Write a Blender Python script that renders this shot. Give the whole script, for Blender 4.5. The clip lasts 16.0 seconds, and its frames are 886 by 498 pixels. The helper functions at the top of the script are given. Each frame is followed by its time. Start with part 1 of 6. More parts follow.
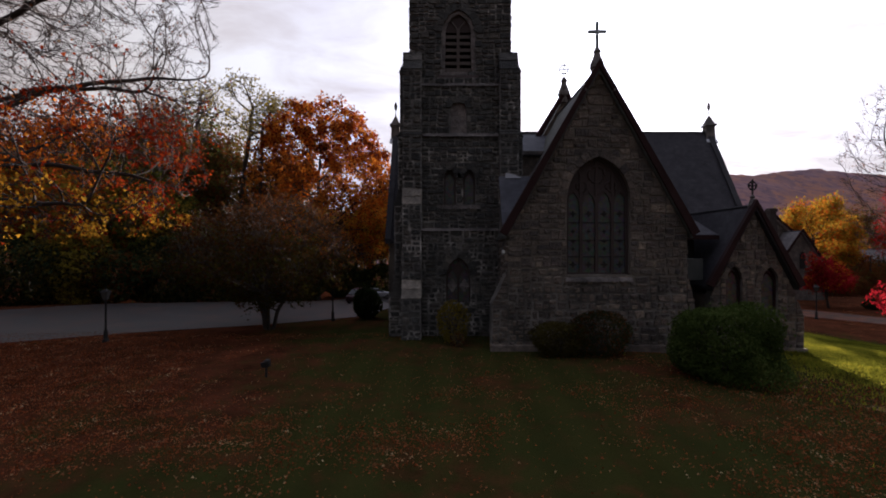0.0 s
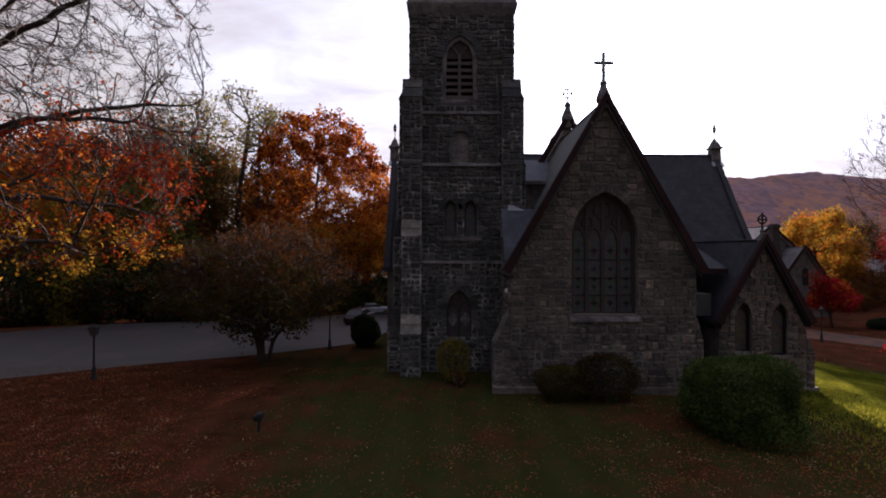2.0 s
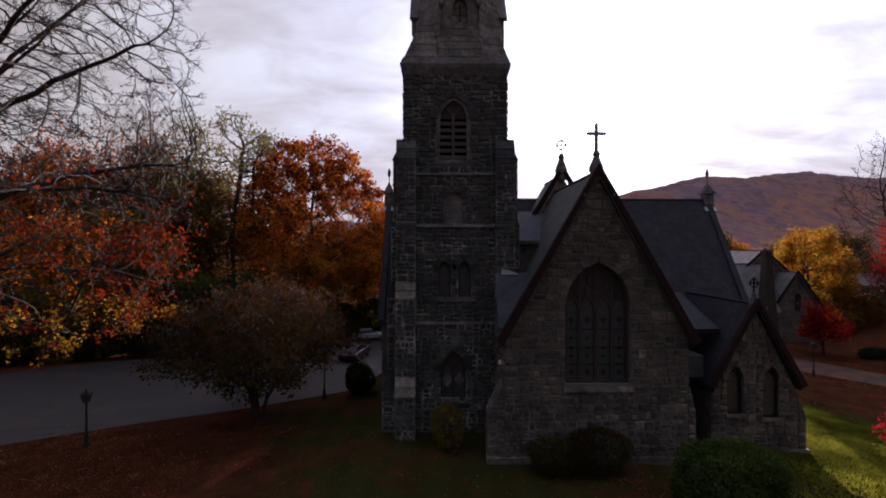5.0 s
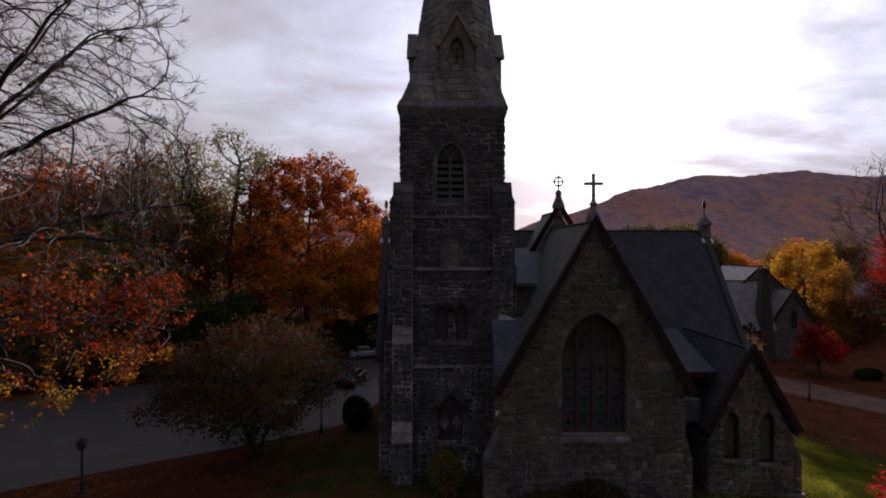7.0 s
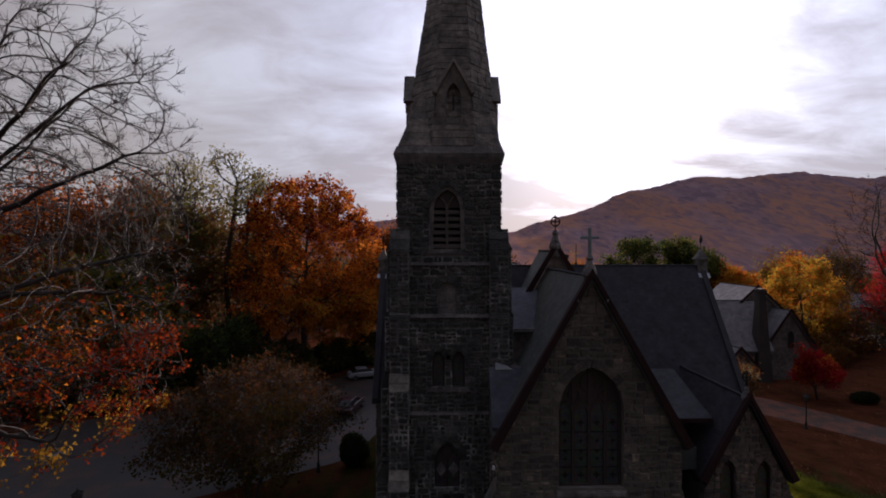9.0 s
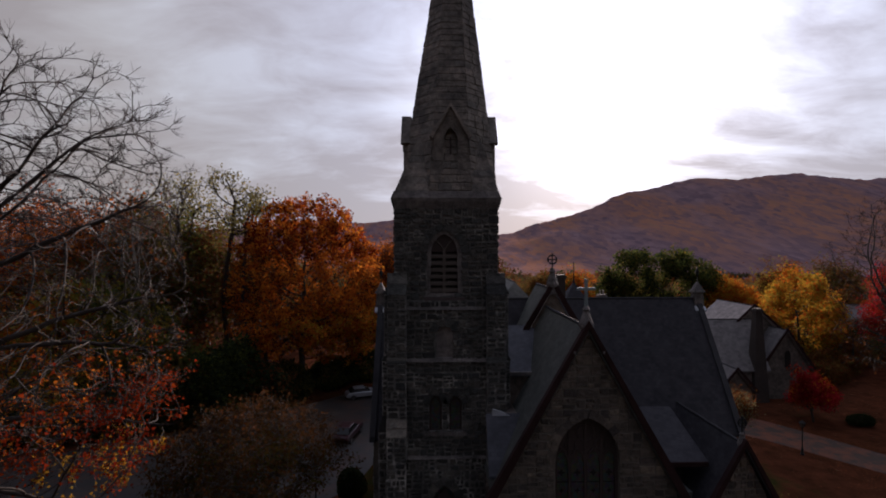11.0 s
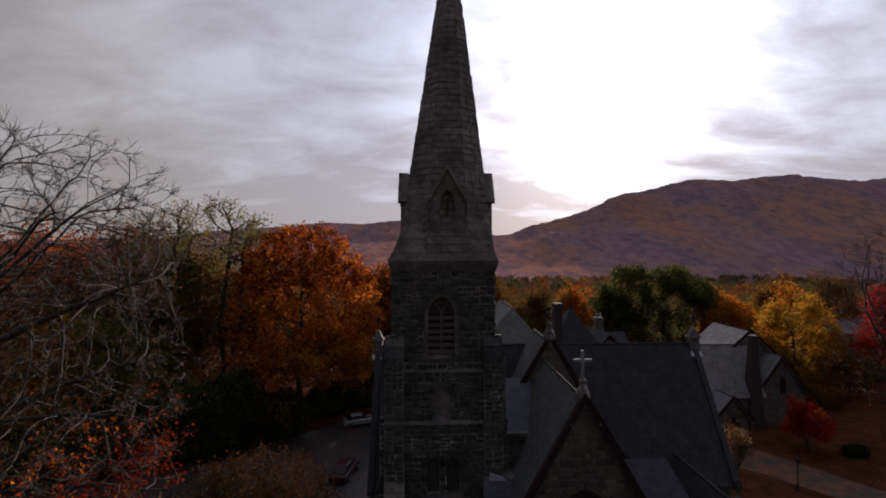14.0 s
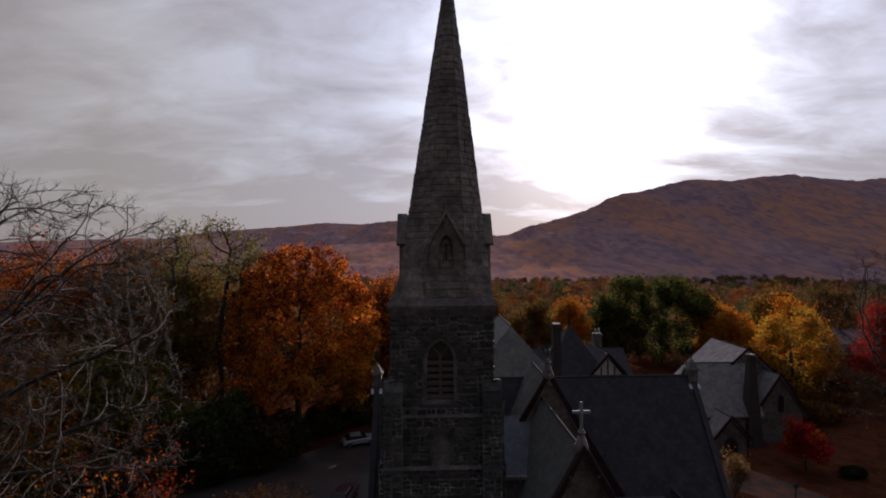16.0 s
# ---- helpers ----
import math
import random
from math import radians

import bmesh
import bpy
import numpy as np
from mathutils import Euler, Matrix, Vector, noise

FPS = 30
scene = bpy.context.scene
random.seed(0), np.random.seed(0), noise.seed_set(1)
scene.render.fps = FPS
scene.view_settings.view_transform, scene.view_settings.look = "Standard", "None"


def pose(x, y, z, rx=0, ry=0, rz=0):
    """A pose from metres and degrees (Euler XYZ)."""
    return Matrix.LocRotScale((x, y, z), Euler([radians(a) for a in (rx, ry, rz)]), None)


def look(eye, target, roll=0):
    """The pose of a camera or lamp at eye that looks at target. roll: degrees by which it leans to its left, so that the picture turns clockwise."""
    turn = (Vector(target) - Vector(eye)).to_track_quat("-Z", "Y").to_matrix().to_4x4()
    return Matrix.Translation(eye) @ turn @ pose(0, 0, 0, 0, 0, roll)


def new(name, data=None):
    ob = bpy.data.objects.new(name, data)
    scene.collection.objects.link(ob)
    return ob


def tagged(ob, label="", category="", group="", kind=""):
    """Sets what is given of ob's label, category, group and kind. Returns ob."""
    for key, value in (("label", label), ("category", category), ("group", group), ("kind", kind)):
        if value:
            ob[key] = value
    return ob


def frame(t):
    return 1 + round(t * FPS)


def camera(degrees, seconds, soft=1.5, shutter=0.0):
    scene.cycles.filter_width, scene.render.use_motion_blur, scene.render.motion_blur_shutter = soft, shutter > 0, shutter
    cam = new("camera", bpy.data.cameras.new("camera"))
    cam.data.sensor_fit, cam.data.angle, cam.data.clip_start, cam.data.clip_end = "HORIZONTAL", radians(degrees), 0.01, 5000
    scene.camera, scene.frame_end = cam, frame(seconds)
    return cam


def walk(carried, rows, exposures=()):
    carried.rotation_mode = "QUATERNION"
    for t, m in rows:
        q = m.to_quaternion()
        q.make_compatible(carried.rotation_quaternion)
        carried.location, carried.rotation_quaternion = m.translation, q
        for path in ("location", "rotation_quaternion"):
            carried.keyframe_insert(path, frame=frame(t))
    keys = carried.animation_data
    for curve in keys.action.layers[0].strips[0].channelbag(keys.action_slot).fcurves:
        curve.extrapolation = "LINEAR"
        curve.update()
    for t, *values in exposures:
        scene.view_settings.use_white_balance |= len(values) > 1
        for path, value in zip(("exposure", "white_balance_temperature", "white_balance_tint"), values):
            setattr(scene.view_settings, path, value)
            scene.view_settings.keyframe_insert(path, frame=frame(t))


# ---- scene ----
cam = camera(88.0, 16.0, soft=1.9)
METRES, EYE, TILT, LEAN, TURN = 19.5, 5.15, 0.0, 0.0, 0.0
ROWS = [
    (0.0, 0.0, 0.0, 0.0, 0.0, 0.0, -0.0),
    (0.5, 0.0013, 0.0226, 0.022, -0.04, 0.02, -0.04),
    (1.0, 0.0003, 0.0372, 0.043, -0.12, 0.01, -0.1),
    (1.5, -0.0034, 0.0417, 0.0677, -0.17, 0.06, -0.15),
    (2.0, -0.0062, 0.0409, 0.0926, -0.21, 0.14, -0.16),
    (2.5, -0.0088, 0.0375, 0.1208, -0.34, 0.12, -0.12),
    (3.0, -0.0067, 0.0363, 0.1495, -0.44, 0.14, -0.1),
    (3.5, -0.0023, 0.0365, 0.1785, -0.5, 0.09, -0.06),
    (4.0, -0.002, 0.0378, 0.2088, -0.59, 0.1, -0.02),
    (6.5, 0.0012, 0.0407, 0.3728, -0.9, -0.21, -0.04),
    (7.0, 0.0011, 0.0425, 0.405, -1.0, -0.24, 0.0),
    (7.5, 0.0036, 0.0437, 0.436, -1.03, -0.2, -0.0),
    (8.0, 0.0044, 0.044, 0.4709, -1.1, -0.2, -0.01),
    (8.5, 0.0051, 0.0435, 0.5058, -1.17, -0.19, 0.01),
    (9.0, 0.006, 0.0425, 0.5398, -1.2, -0.16, 0.05),
    (11.5, 0.0098, 0.038, 0.7003, -1.48, -0.08, 0.05),
    (12.0, 0.009, 0.0367, 0.7333, -1.55, -0.09, 0.07),
    (12.5, 0.0078, 0.0358, 0.7642, -1.61, -0.03, 0.12),
    (13.0, 0.008, 0.0353, 0.7921, -1.66, -0.05, 0.14),
    (13.5, 0.0084, 0.0352, 0.8199, -1.72, -0.05, 0.14),
    (14.0, 0.0103, 0.0345, 0.8502, -1.74, -0.04, 0.15),
    (14.5, 0.0114, 0.0346, 0.8833, -1.77, -0.1, 0.14),
    (15.0, 0.0115, 0.035, 0.9159, -1.83, -0.07, 0.18),
    (15.5, 0.0115, 0.0349, 0.9495, -1.88, -0.09, 0.21),
    (16.0, 0.0102, 0.034, 0.9835, -1.93, -0.07, 0.27),
]
EXPOSURES = [(0.0, 0.98, 6350, 28), (1.0, 0.94, 6350, 28), (1.8, 1.12, 6200, 31), (4.0, 0.88, 6150, 32), (7.0, 0.52, 6150, 31), (9.0, 0.38, 6150, 30), (12.0, 0.25, 6200, 28), (16.0, 0.16, 6230, 28)]
walk(cam, [(t, pose(0, 0, EYE, TILT, LEAN, TURN) @ pose(METRES * x, METRES * y, METRES * z, 90 + pitch, roll, yaw)) for t, x, y, z, yaw, pitch, roll in ROWS], EXPOSURES)

# ---- light ----
SUN_AZ, SUN_EL = 17.8, 14.0
S = Vector((math.sin(radians(SUN_AZ)) * math.cos(radians(SUN_EL)), math.cos(radians(SUN_AZ)) * math.cos(radians(SUN_EL)), math.sin(radians(SUN_EL))))
sun = new("sun", bpy.data.lights.new("sun", "SUN"))
sun.data.energy, sun.data.angle, sun.data.color = 5.0, radians(1.0), (1.0, 0.86, 0.68)
sun.matrix_world = look(S * 100, (0, 0, 0))


CLOUD_BASE, CLOUD_SIDE, CLOUD_TOP, GAP_GLOW, SUN_GLOW = 0.045, 0.41, 0.16, 1.3, 0.5


class NG:
    """Short hand for node trees."""
    def __init__(self, tree):
        self.t = tree
        tree.nodes.clear()

    def n(self, kind, links=(), **props):
        node = self.t.nodes.new(kind)
        for k, v in props.items():
            setattr(node, k, v) if k != "ins" else None
        for k, v in dict(links).items():
            sock = node.inputs[k]
            if hasattr(v, "is_output"):
                self.t.links.new(v, sock)
            else:
                sock.default_value = v
        return node

    def math(self, op, a, b=0.0, c=None, clamp=False):
        ins = {0: a, 1: b}
        if c is not None:
            ins[2] = c
        return self.n("ShaderNodeMath", ins, operation=op, use_clamp=clamp).outputs[0]

    def mix(self, f, a, b, mode="MIX"):
        m = self.n("ShaderNodeMix", {0: f, 6: a, 7: b}, data_type="RGBA", blend_type=mode)
        return m.outputs[2]

    def noise(self, vec, scale, detail=4.0, rough=0.55, dist=0.0):
        return self.n("ShaderNodeTexNoise", {"Vector": vec, "Scale": scale, "Detail": detail, "Roughness": rough, "Distortion": dist}).outputs[0]

    def ramp(self, f, stops, interp="LINEAR"):
        r = self.n("ShaderNodeValToRGB", {0: f})
        r.color_ramp.interpolation = interp
        e = r.color_ramp.elements
        while len(e) < len(stops):
            e.new(0.5)
        for el, (p, c) in zip(e, stops):
            el.position, el.color = p, (*c, 1) if len(c) == 3 else c
        return r.outputs[0]


def rgb(*c):
    return (*c, 1.0)


world = bpy.data.worlds.new("overcast_evening")
scene.world = world
world.use_nodes = True
g = NG(world.node_tree)
vec = g.n("ShaderNodeTexCoord").outputs["Generated"]
sky = g.n("ShaderNodeTexSky", sky_type="NISHITA", sun_disc=False, sun_elevation=radians(SUN_EL), sun_rotation=radians(SUN_AZ), air_density=1.0, dust_density=2.0, ozone_density=1.0).outputs[0]
sky = g.mix(1.0, sky, rgb(0.10, 0.10, 0.10), "MULTIPLY")
dot = g.n("ShaderNodeVectorMath", {0: vec, 1: tuple(S)}, operation="DOT_PRODUCT").outputs["Value"]
side = g.math("POWER", g.math("MULTIPLY_ADD", dot, 0.5, 0.5), 2.0)
dot = g.math("MAXIMUM", dot, 0.0)
sep = g.n("ShaderNodeSeparateXYZ", {0: vec})
zz = g.math("ADD", g.math("MAXIMUM", sep.outputs[2], 0.0), 0.24)
flat = g.n("ShaderNodeCombineXYZ", {0: g.math("DIVIDE", sep.outputs[0], zz), 1: g.math("DIVIDE", sep.outputs[1], zz), 2: 0.0}).outputs[0]
turned = g.n("ShaderNodeMapping", {0: flat, 2: (0, 0, radians(20)), 3: (0.6, 1.0, 1.0)}).outputs[0]
streak = g.noise(turned, 1.15, 6.0, 0.55, 0.7)
fine = g.noise(turned, 4.2, 5.0, 0.58, 0.5)
# the cloud sheet is thin in a broad gap about the sun and closes away from it
gap_dir = Vector((0.35, 0.866, 0.36)).normalized()
near_gap = g.n("ShaderNodeVectorMath", {0: vec, 1: tuple(gap_dir)}, operation="DOT_PRODUCT").outputs["Value"]
gap = g.math("EXPONENT", g.math("MULTIPLY", g.math("SUBTRACT", near_gap, 1.0), 25.0))
cover = g.math("ADD", g.math("MULTIPLY", streak, 0.6), g.math("MULTIPLY", fine, 0.4))
cover = g.math("ADD", cover, g.math("MULTIPLY_ADD", gap, -0.13, 0.045))
cover = g.math("MULTIPLY_ADD", g.math("EXPONENT", g.math("MULTIPLY", g.math("MAXIMUM", sep.outputs[2], 0.0), -8.0)), 0.17, cover)
thick = g.n("ShaderNodeMapRange", {0: cover, 1: 0.44, 2: 0.62, 3: 0.0, 4: 1.0}, clamp=True).outputs[0]
# light scattered through the cloud sheet: strongest round the sun, dim away from it
above = g.math("POWER", g.math("MAXIMUM", sep.outputs[2], 0.0), 2.0)
base = g.math("MULTIPLY_ADD", above, CLOUD_TOP, g.math("MULTIPLY_ADD", side, CLOUD_SIDE, CLOUD_BASE))
base = g.math("MULTIPLY", base, g.math("MULTIPLY_ADD", thick, -0.35, 1.27))
glow = g.math("MULTIPLY", g.math("POWER", dot, 130.0), SUN_GLOW)
glow = g.math("MULTIPLY_ADD", g.math("MULTIPLY", gap, GAP_GLOW), g.math("MULTIPLY_ADD", thick, -0.88, 1.0), glow)
lum = g.math("ADD", base, glow)
body = g.mix(thick, rgb(0.91, 1.02, 1.055), rgb(0.885, 0.915, 0.905))
body = g.mix(1.0, body, g.ramp(side, [(0.35, (1.30, 1.25, 1.14)), (0.66, (1.07, 1.02, 0.895)), (0.90, (1.0, 1.0, 1.0))]), "MULTIPLY")
body = g.mix(above, body, g.mix(1.0, body, rgb(0.86, 0.95, 1.22), "MULTIPLY"))
cloud = g.n("ShaderNodeVectorMath", {0: body, 3: lum}, operation="SCALE").outputs[0]
air = g.mix(0.97, sky, cloud)
bg = g.n("ShaderNodeBackground", {0: air, 1: 1.0})
g.n("ShaderNodeOutputWorld", {0: bg.outputs[0]})

# ---- materials ----
def material(name):
    m = bpy.data.materials.new(name)
    m.use_nodes = True
    return m, NG(m.node_tree)


def finish(g, color, rough=0.8, bump=None, strength=0.3, dist=0.02, metal=0.0, spec=0.35):
    ins = {"Base Color": color, "Roughness": rough, "Metallic": metal, "Specular IOR Level": spec}
    if bump is not None:
        ins["Normal"] = g.n("ShaderNodeBump", {"Strength": strength, "Distance": dist, "Height": bump}).outputs[0]
    b = g.n("ShaderNodeBsdfPrincipled", ins)
    g.n("ShaderNodeOutputMaterial", {0: b.outputs[0]})


def world_pos(g):
    return g.n("ShaderNodeNewGeometry").outputs["Position"]


def rnd(g):
    """A number of its own for each piece, single or joined."""
    a = g.n("ShaderNodeObjectInfo").outputs["Random"]
    b = g.n("ShaderNodeNewGeometry").outputs["Random Per Island"]
    return g.math("FRACT", g.math("ADD", a, b))


def stone_material(name, tones, rough=0.88):
    m, g = material(name)
    p = world_pos(g)
    tone = g.ramp(rnd(g), tones)
    big = g.noise(p, 0.5, 3.0)
    grain = g.noise(p, 9.0, 6.0, 0.65)
    stain = g.ramp(big, [(0.33, (0.55, 0.54, 0.52)), (0.67, (1.3, 1.26, 1.2))])
    blot = g.ramp(g.noise(p, 2.6, 5.0, 0.65), [(0.36, (0.6, 0.6, 0.6)), (0.64, (1.35, 1.32, 1.28))])
    tone = g.mix(1.0, tone, blot, "MULTIPLY")
    c = g.mix(1.0, tone, stain, "MULTIPLY")
    c = g.mix(g.math("MULTIPLY", grain, 0.35), c, rgb(0.09, 0.088, 0.088))
    finish(g, c, rough, g.math("ADD", grain, g.noise(p, 3.0, 4.0)), 0.9, 0.09)
    return m


def plain_material(name, c1, c2, scale=3.0, rough=0.7, metal=0.0, bump=0.2, spec=0.35):
    m, g = material(name)
    p = world_pos(g)
    a = g.noise(p, scale, 6.0, 0.6)
    b = g.noise(p, scale * 0.17, 3.0)
    c = g.mix(a, rgb(*c1), rgb(*c2))
    c = g.mix(1.0, c, g.ramp(b, [(0.3, (0.75, 0.75, 0.75)), (0.7, (1.1, 1.1, 1.1))]), "MULTIPLY")
    finish(g, c, rough, a, bump, 0.02, metal, spec)
    return m


def leaf_material(name, tones, trans=0.46, patch=0.35):
    m, g = material(name)
    rnd = g.n("ShaderNodeNewGeometry").outputs["Random Per Island"]
    clump = g.n("ShaderNodeMapRange", {0: g.noise(world_pos(g), patch, 2.0), 1: 0.3, 2: 0.7, 3: 0.0, 4: 1.0}, clamp=True).outputs[0]
    tone = g.ramp(g.math("ADD", g.math("MULTIPLY", rnd, 0.5), g.math("MULTIPLY", clump, 0.5)), tones)
    big = g.noise(world_pos(g), patch, 2.0)
    c = g.mix(1.0, tone, g.ramp(big, [(0.3, (0.65, 0.62, 0.6)), (0.7, (1.2, 1.2, 1.15))]), "MULTIPLY")
    d = g.n("ShaderNodeBsdfDiffuse", {0: c})
    t = g.n("ShaderNodeBsdfTranslucent", {0: c})
    mx = g.n("ShaderNodeMixShader", {0: trans, 1: d.outputs[0], 2: t.outputs[0]})
    g.n("ShaderNodeOutputMaterial", {0: mx.outputs[0]})
    return m


M_TOWER = stone_material("tower_stone", [(0.0, (0.0215, 0.0250, 0.0265)), (0.3, (0.0415, 0.0470, 0.0478)), (0.55, (0.069, 0.072, 0.070)), (0.8, (0.112, 0.108, 0.099)), (1.0, (0.032, 0.036, 0.040))])
M_CHANCEL = stone_material("chancel_stone", [(0.0, (0.050, 0.043, 0.043)), (0.22, (0.125, 0.104, 0.092)), (0.45, (0.165, 0.136, 0.115)), (0.6, (0.085, 0.072, 0.069)), (0.78, (0.245, 0.202, 0.165)), (0.9, (0.115, 0.094, 0.086)), (1.0, (0.055, 0.048, 0.050))])
M_DRESSED = stone_material("dressed_stone", [(0.0, (0.136, 0.129, 0.132)), (1.0, (0.187, 0.172, 0.176))])
M_PALE = stone_material("pale_cap_stone", [(0.0, (0.25, 0.24, 0.22)), (1.0, (0.32, 0.30, 0.275))])
M_MORTAR, g = material("patchy_pale_mortar")
p = world_pos(g)
a = g.math("ADD", g.math("MULTIPLY", g.noise(p, 0.7, 4.0, 0.6), 0.6), g.math("MULTIPLY", g.noise(p, 4.0, 4.0, 0.6), 0.4))
finish(g, g.ramp(a, [(0.38, (0.065, 0.065, 0.064)), (0.52, (0.15, 0.146, 0.14)), (0.66, (0.52, 0.50, 0.475))]), 0.95, a, 0.2, 0.02)
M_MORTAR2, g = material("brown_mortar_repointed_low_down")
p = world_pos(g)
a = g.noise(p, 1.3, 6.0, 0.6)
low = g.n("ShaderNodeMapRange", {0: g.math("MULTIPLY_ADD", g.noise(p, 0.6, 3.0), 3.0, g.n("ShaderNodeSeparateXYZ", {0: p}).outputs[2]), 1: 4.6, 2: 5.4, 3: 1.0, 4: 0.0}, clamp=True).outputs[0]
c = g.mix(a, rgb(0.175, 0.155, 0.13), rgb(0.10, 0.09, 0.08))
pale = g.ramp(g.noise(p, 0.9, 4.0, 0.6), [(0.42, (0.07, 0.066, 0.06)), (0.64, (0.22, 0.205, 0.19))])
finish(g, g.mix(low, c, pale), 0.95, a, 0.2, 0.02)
M_SPIRE = stone_material("spire_stone", [(0.0, (0.155, 0.146, 0.138)), (0.5, (0.235, 0.212, 0.196)), (0.8, (0.19, 0.178, 0.166)), (1.0, (0.135, 0.132, 0.130))])
M_BARGE = plain_material("dark_red_painted_wood", (0.026, 0.013, 0.013), (0.040, 0.020, 0.020), 6.0, 0.9, 0.0, 0.2, 0.1)
M_LOUVRE = plain_material("weathered_brown_wood", (0.115, 0.094, 0.084), (0.075, 0.062, 0.054), 8.0, 0.75)
M_TRACERY = plain_material("brown_tracery", (0.06, 0.041, 0.038), (0.036, 0.026, 0.025), 5.0, 0.8)
# near-black: painted shade for hollow openings, and the dark glass and quarries
M_DARK = plain_material("opening_shade_and_quarry_black", (0.012, 0.011, 0.011), (0.018, 0.016, 0.016), 2.0, 0.95)
M_GREYBARK = plain_material("lichen_grey_bark", (0.060, 0.047, 0.040), (0.021, 0.017, 0.0145), 3.0, 0.95)
M_IRON = plain_material("black_iron", (0.012, 0.012, 0.013), (0.022, 0.021, 0.02), 12.0, 0.85, 0.0)
M_BRONZE = plain_material("verdigris_metal", (0.26, 0.31, 0.32), (0.16, 0.20, 0.21), 9.0, 0.85, 0.0, 0.2, 0.1)
M_COPPER = plain_material("grey_flashing", (0.46, 0.48, 0.52), (0.36, 0.38, 0.42), 4.0, 0.4, 0.2)
M_BARK = plain_material("grey_brown_bark", (0.075, 0.06, 0.05), (0.035, 0.029, 0.025), 7.0, 0.95)
M_LEAD = plain_material("dull_lead", (0.06, 0.06, 0.065), (0.04, 0.04, 0.045), 6.0, 0.95, 0.0, 0.2, 0.05)
M_PALEBARK = plain_material("pale_bark", (0.30, 0.27, 0.23), (0.17, 0.15, 0.13), 7.0, 0.95)
M_DARKBARK = plain_material("dark_bark", (0.055, 0.045, 0.038), (0.03, 0.025, 0.022), 7.0, 0.95)


def slate_material(name, c1, c2, row=0.22, width=0.28, rough=0.75):
    m, g = material(name)
    uv = g.n("ShaderNodeUVMap").outputs[0]
    br = g.n("ShaderNodeTexBrick", {"Vector": uv, "Color1": rgb(0.15, 0.15, 0.15), "Color2": rgb(0.95, 0.95, 0.95), "Mortar": rgb(0.0, 0.0, 0.0), "Scale": 1.0, "Mortar Size": 0.008, "Brick Width": width, "Row Height": row}, offset=0.5)
    p = world_pos(g)
    a = g.noise(p, 1.2, 4.0)
    c = g.mix(br.outputs[0], rgb(*c1), rgb(*c2))
    c = g.mix(1.0, c, g.ramp(a, [(0.3, (0.75, 0.75, 0.76)), (0.7, (1.15, 1.15, 1.14))]), "MULTIPLY")
    hgt = g.math("SUBTRACT", g.noise(p, 14.0, 4.0), g.math("MULTIPLY", br.outputs[1], 2.0))
    finish(g, c, rough, hgt, 0.35, 0.02, 0.0, 0.12)
    return m


M_SLATE = slate_material("blue_grey_slate", (0.030, 0.029, 0.034), (0.046, 0.045, 0.052))
M_SLATE2 = slate_material("greenish_grey_slate", (0.066, 0.071, 0.068), (0.095, 0.10, 0.094))
M_SLATE_BLUE = slate_material("blue_grey_worn_slate", (0.066, 0.070, 0.084), (0.098, 0.102, 0.120), 0.2, 0.3)
M_SLATE_GREY = slate_material("plain_grey_slate", (0.115, 0.118, 0.112), (0.15, 0.152, 0.142), 0.3, 0.4)
M_SLATE_PALE = slate_material("pale_grey_slate", (0.14, 0.133, 0.135), (0.215, 0.20, 0.20), 0.3, 0.4)

M_SLATE_PINK = slate_material("pale_pink_slate", (0.27, 0.235, 0.225), (0.38, 0.33, 0.31), 0.3, 0.4)

# stained glass seen from outside: dark, glossy, faintly coloured quarries
M_GLASS, g = material("dark_leaded_glass")
p = world_pos(g)
vor = g.n("ShaderNodeTexVoronoi", {"Vector": p, "Scale": 7.0}, feature="F1")
c = g.mix(0.95, vor.outputs["Color"], rgb(0.020, 0.023, 0.024))
finish(g, c, 0.4, g.noise(p, 9.0), 0.25, 0.02, 0.0, 0.5)

# ground: autumn lawn
M_LAWN, g = material("autumn_lawn")
p = world_pos(g)
blade = g.noise(p, 26.0, 8.0, 0.75)
patch = g.noise(p, 0.16, 5.0, 0.6)
mid = g.noise(p, 1.3, 5.0, 0.65)
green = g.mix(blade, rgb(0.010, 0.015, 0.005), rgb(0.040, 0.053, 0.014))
mown = g.math("SINE", g.math("MULTIPLY_ADD", g.n("ShaderNodeSeparateXYZ", {0: p}).outputs[0], 3.4, g.math("MULTIPLY", patch, 3.0)))
green = g.mix(1.0, green, g.ramp(g.math("MULTIPLY_ADD", mown, 0.5, 0.5), [(0.2, (0.90, 0.91, 0.91)), (0.8, (1.08, 1.07, 1.05))]), "MULTIPLY")
litter = g.mix(g.noise(p, 11.0, 6.0, 0.7), rgb(0.030, 0.011, 0.008), rgb(0.125, 0.040, 0.022))
xyz = g.n("ShaderNodeSeparateXYZ", {0: p})
under = g.math("MAXIMUM", g.n("ShaderNodeMapRange", {0: xyz.outputs[0], 1: -3.0, 2: -18.0, 3: -0.10, 4: 0.16}, clamp=True).outputs[0], g.n("ShaderNodeMapRange", {0: g.math("MULTIPLY_ADD", xyz.outputs[1], 0.35, xyz.outputs[0]), 1: 38.0, 2: 46.0, 3: -0.16, 4: 0.16}, clamp=True).outputs[0])
mask = g.ramp(g.math("ADD", under, g.math("ADD", g.math("MULTIPLY", patch, 0.75), g.math("MULTIPLY", mid, 0.35))), [(0.44, (0.15, 0.15, 0.15)), (0.60, (0.92, 0.92, 0.92))])
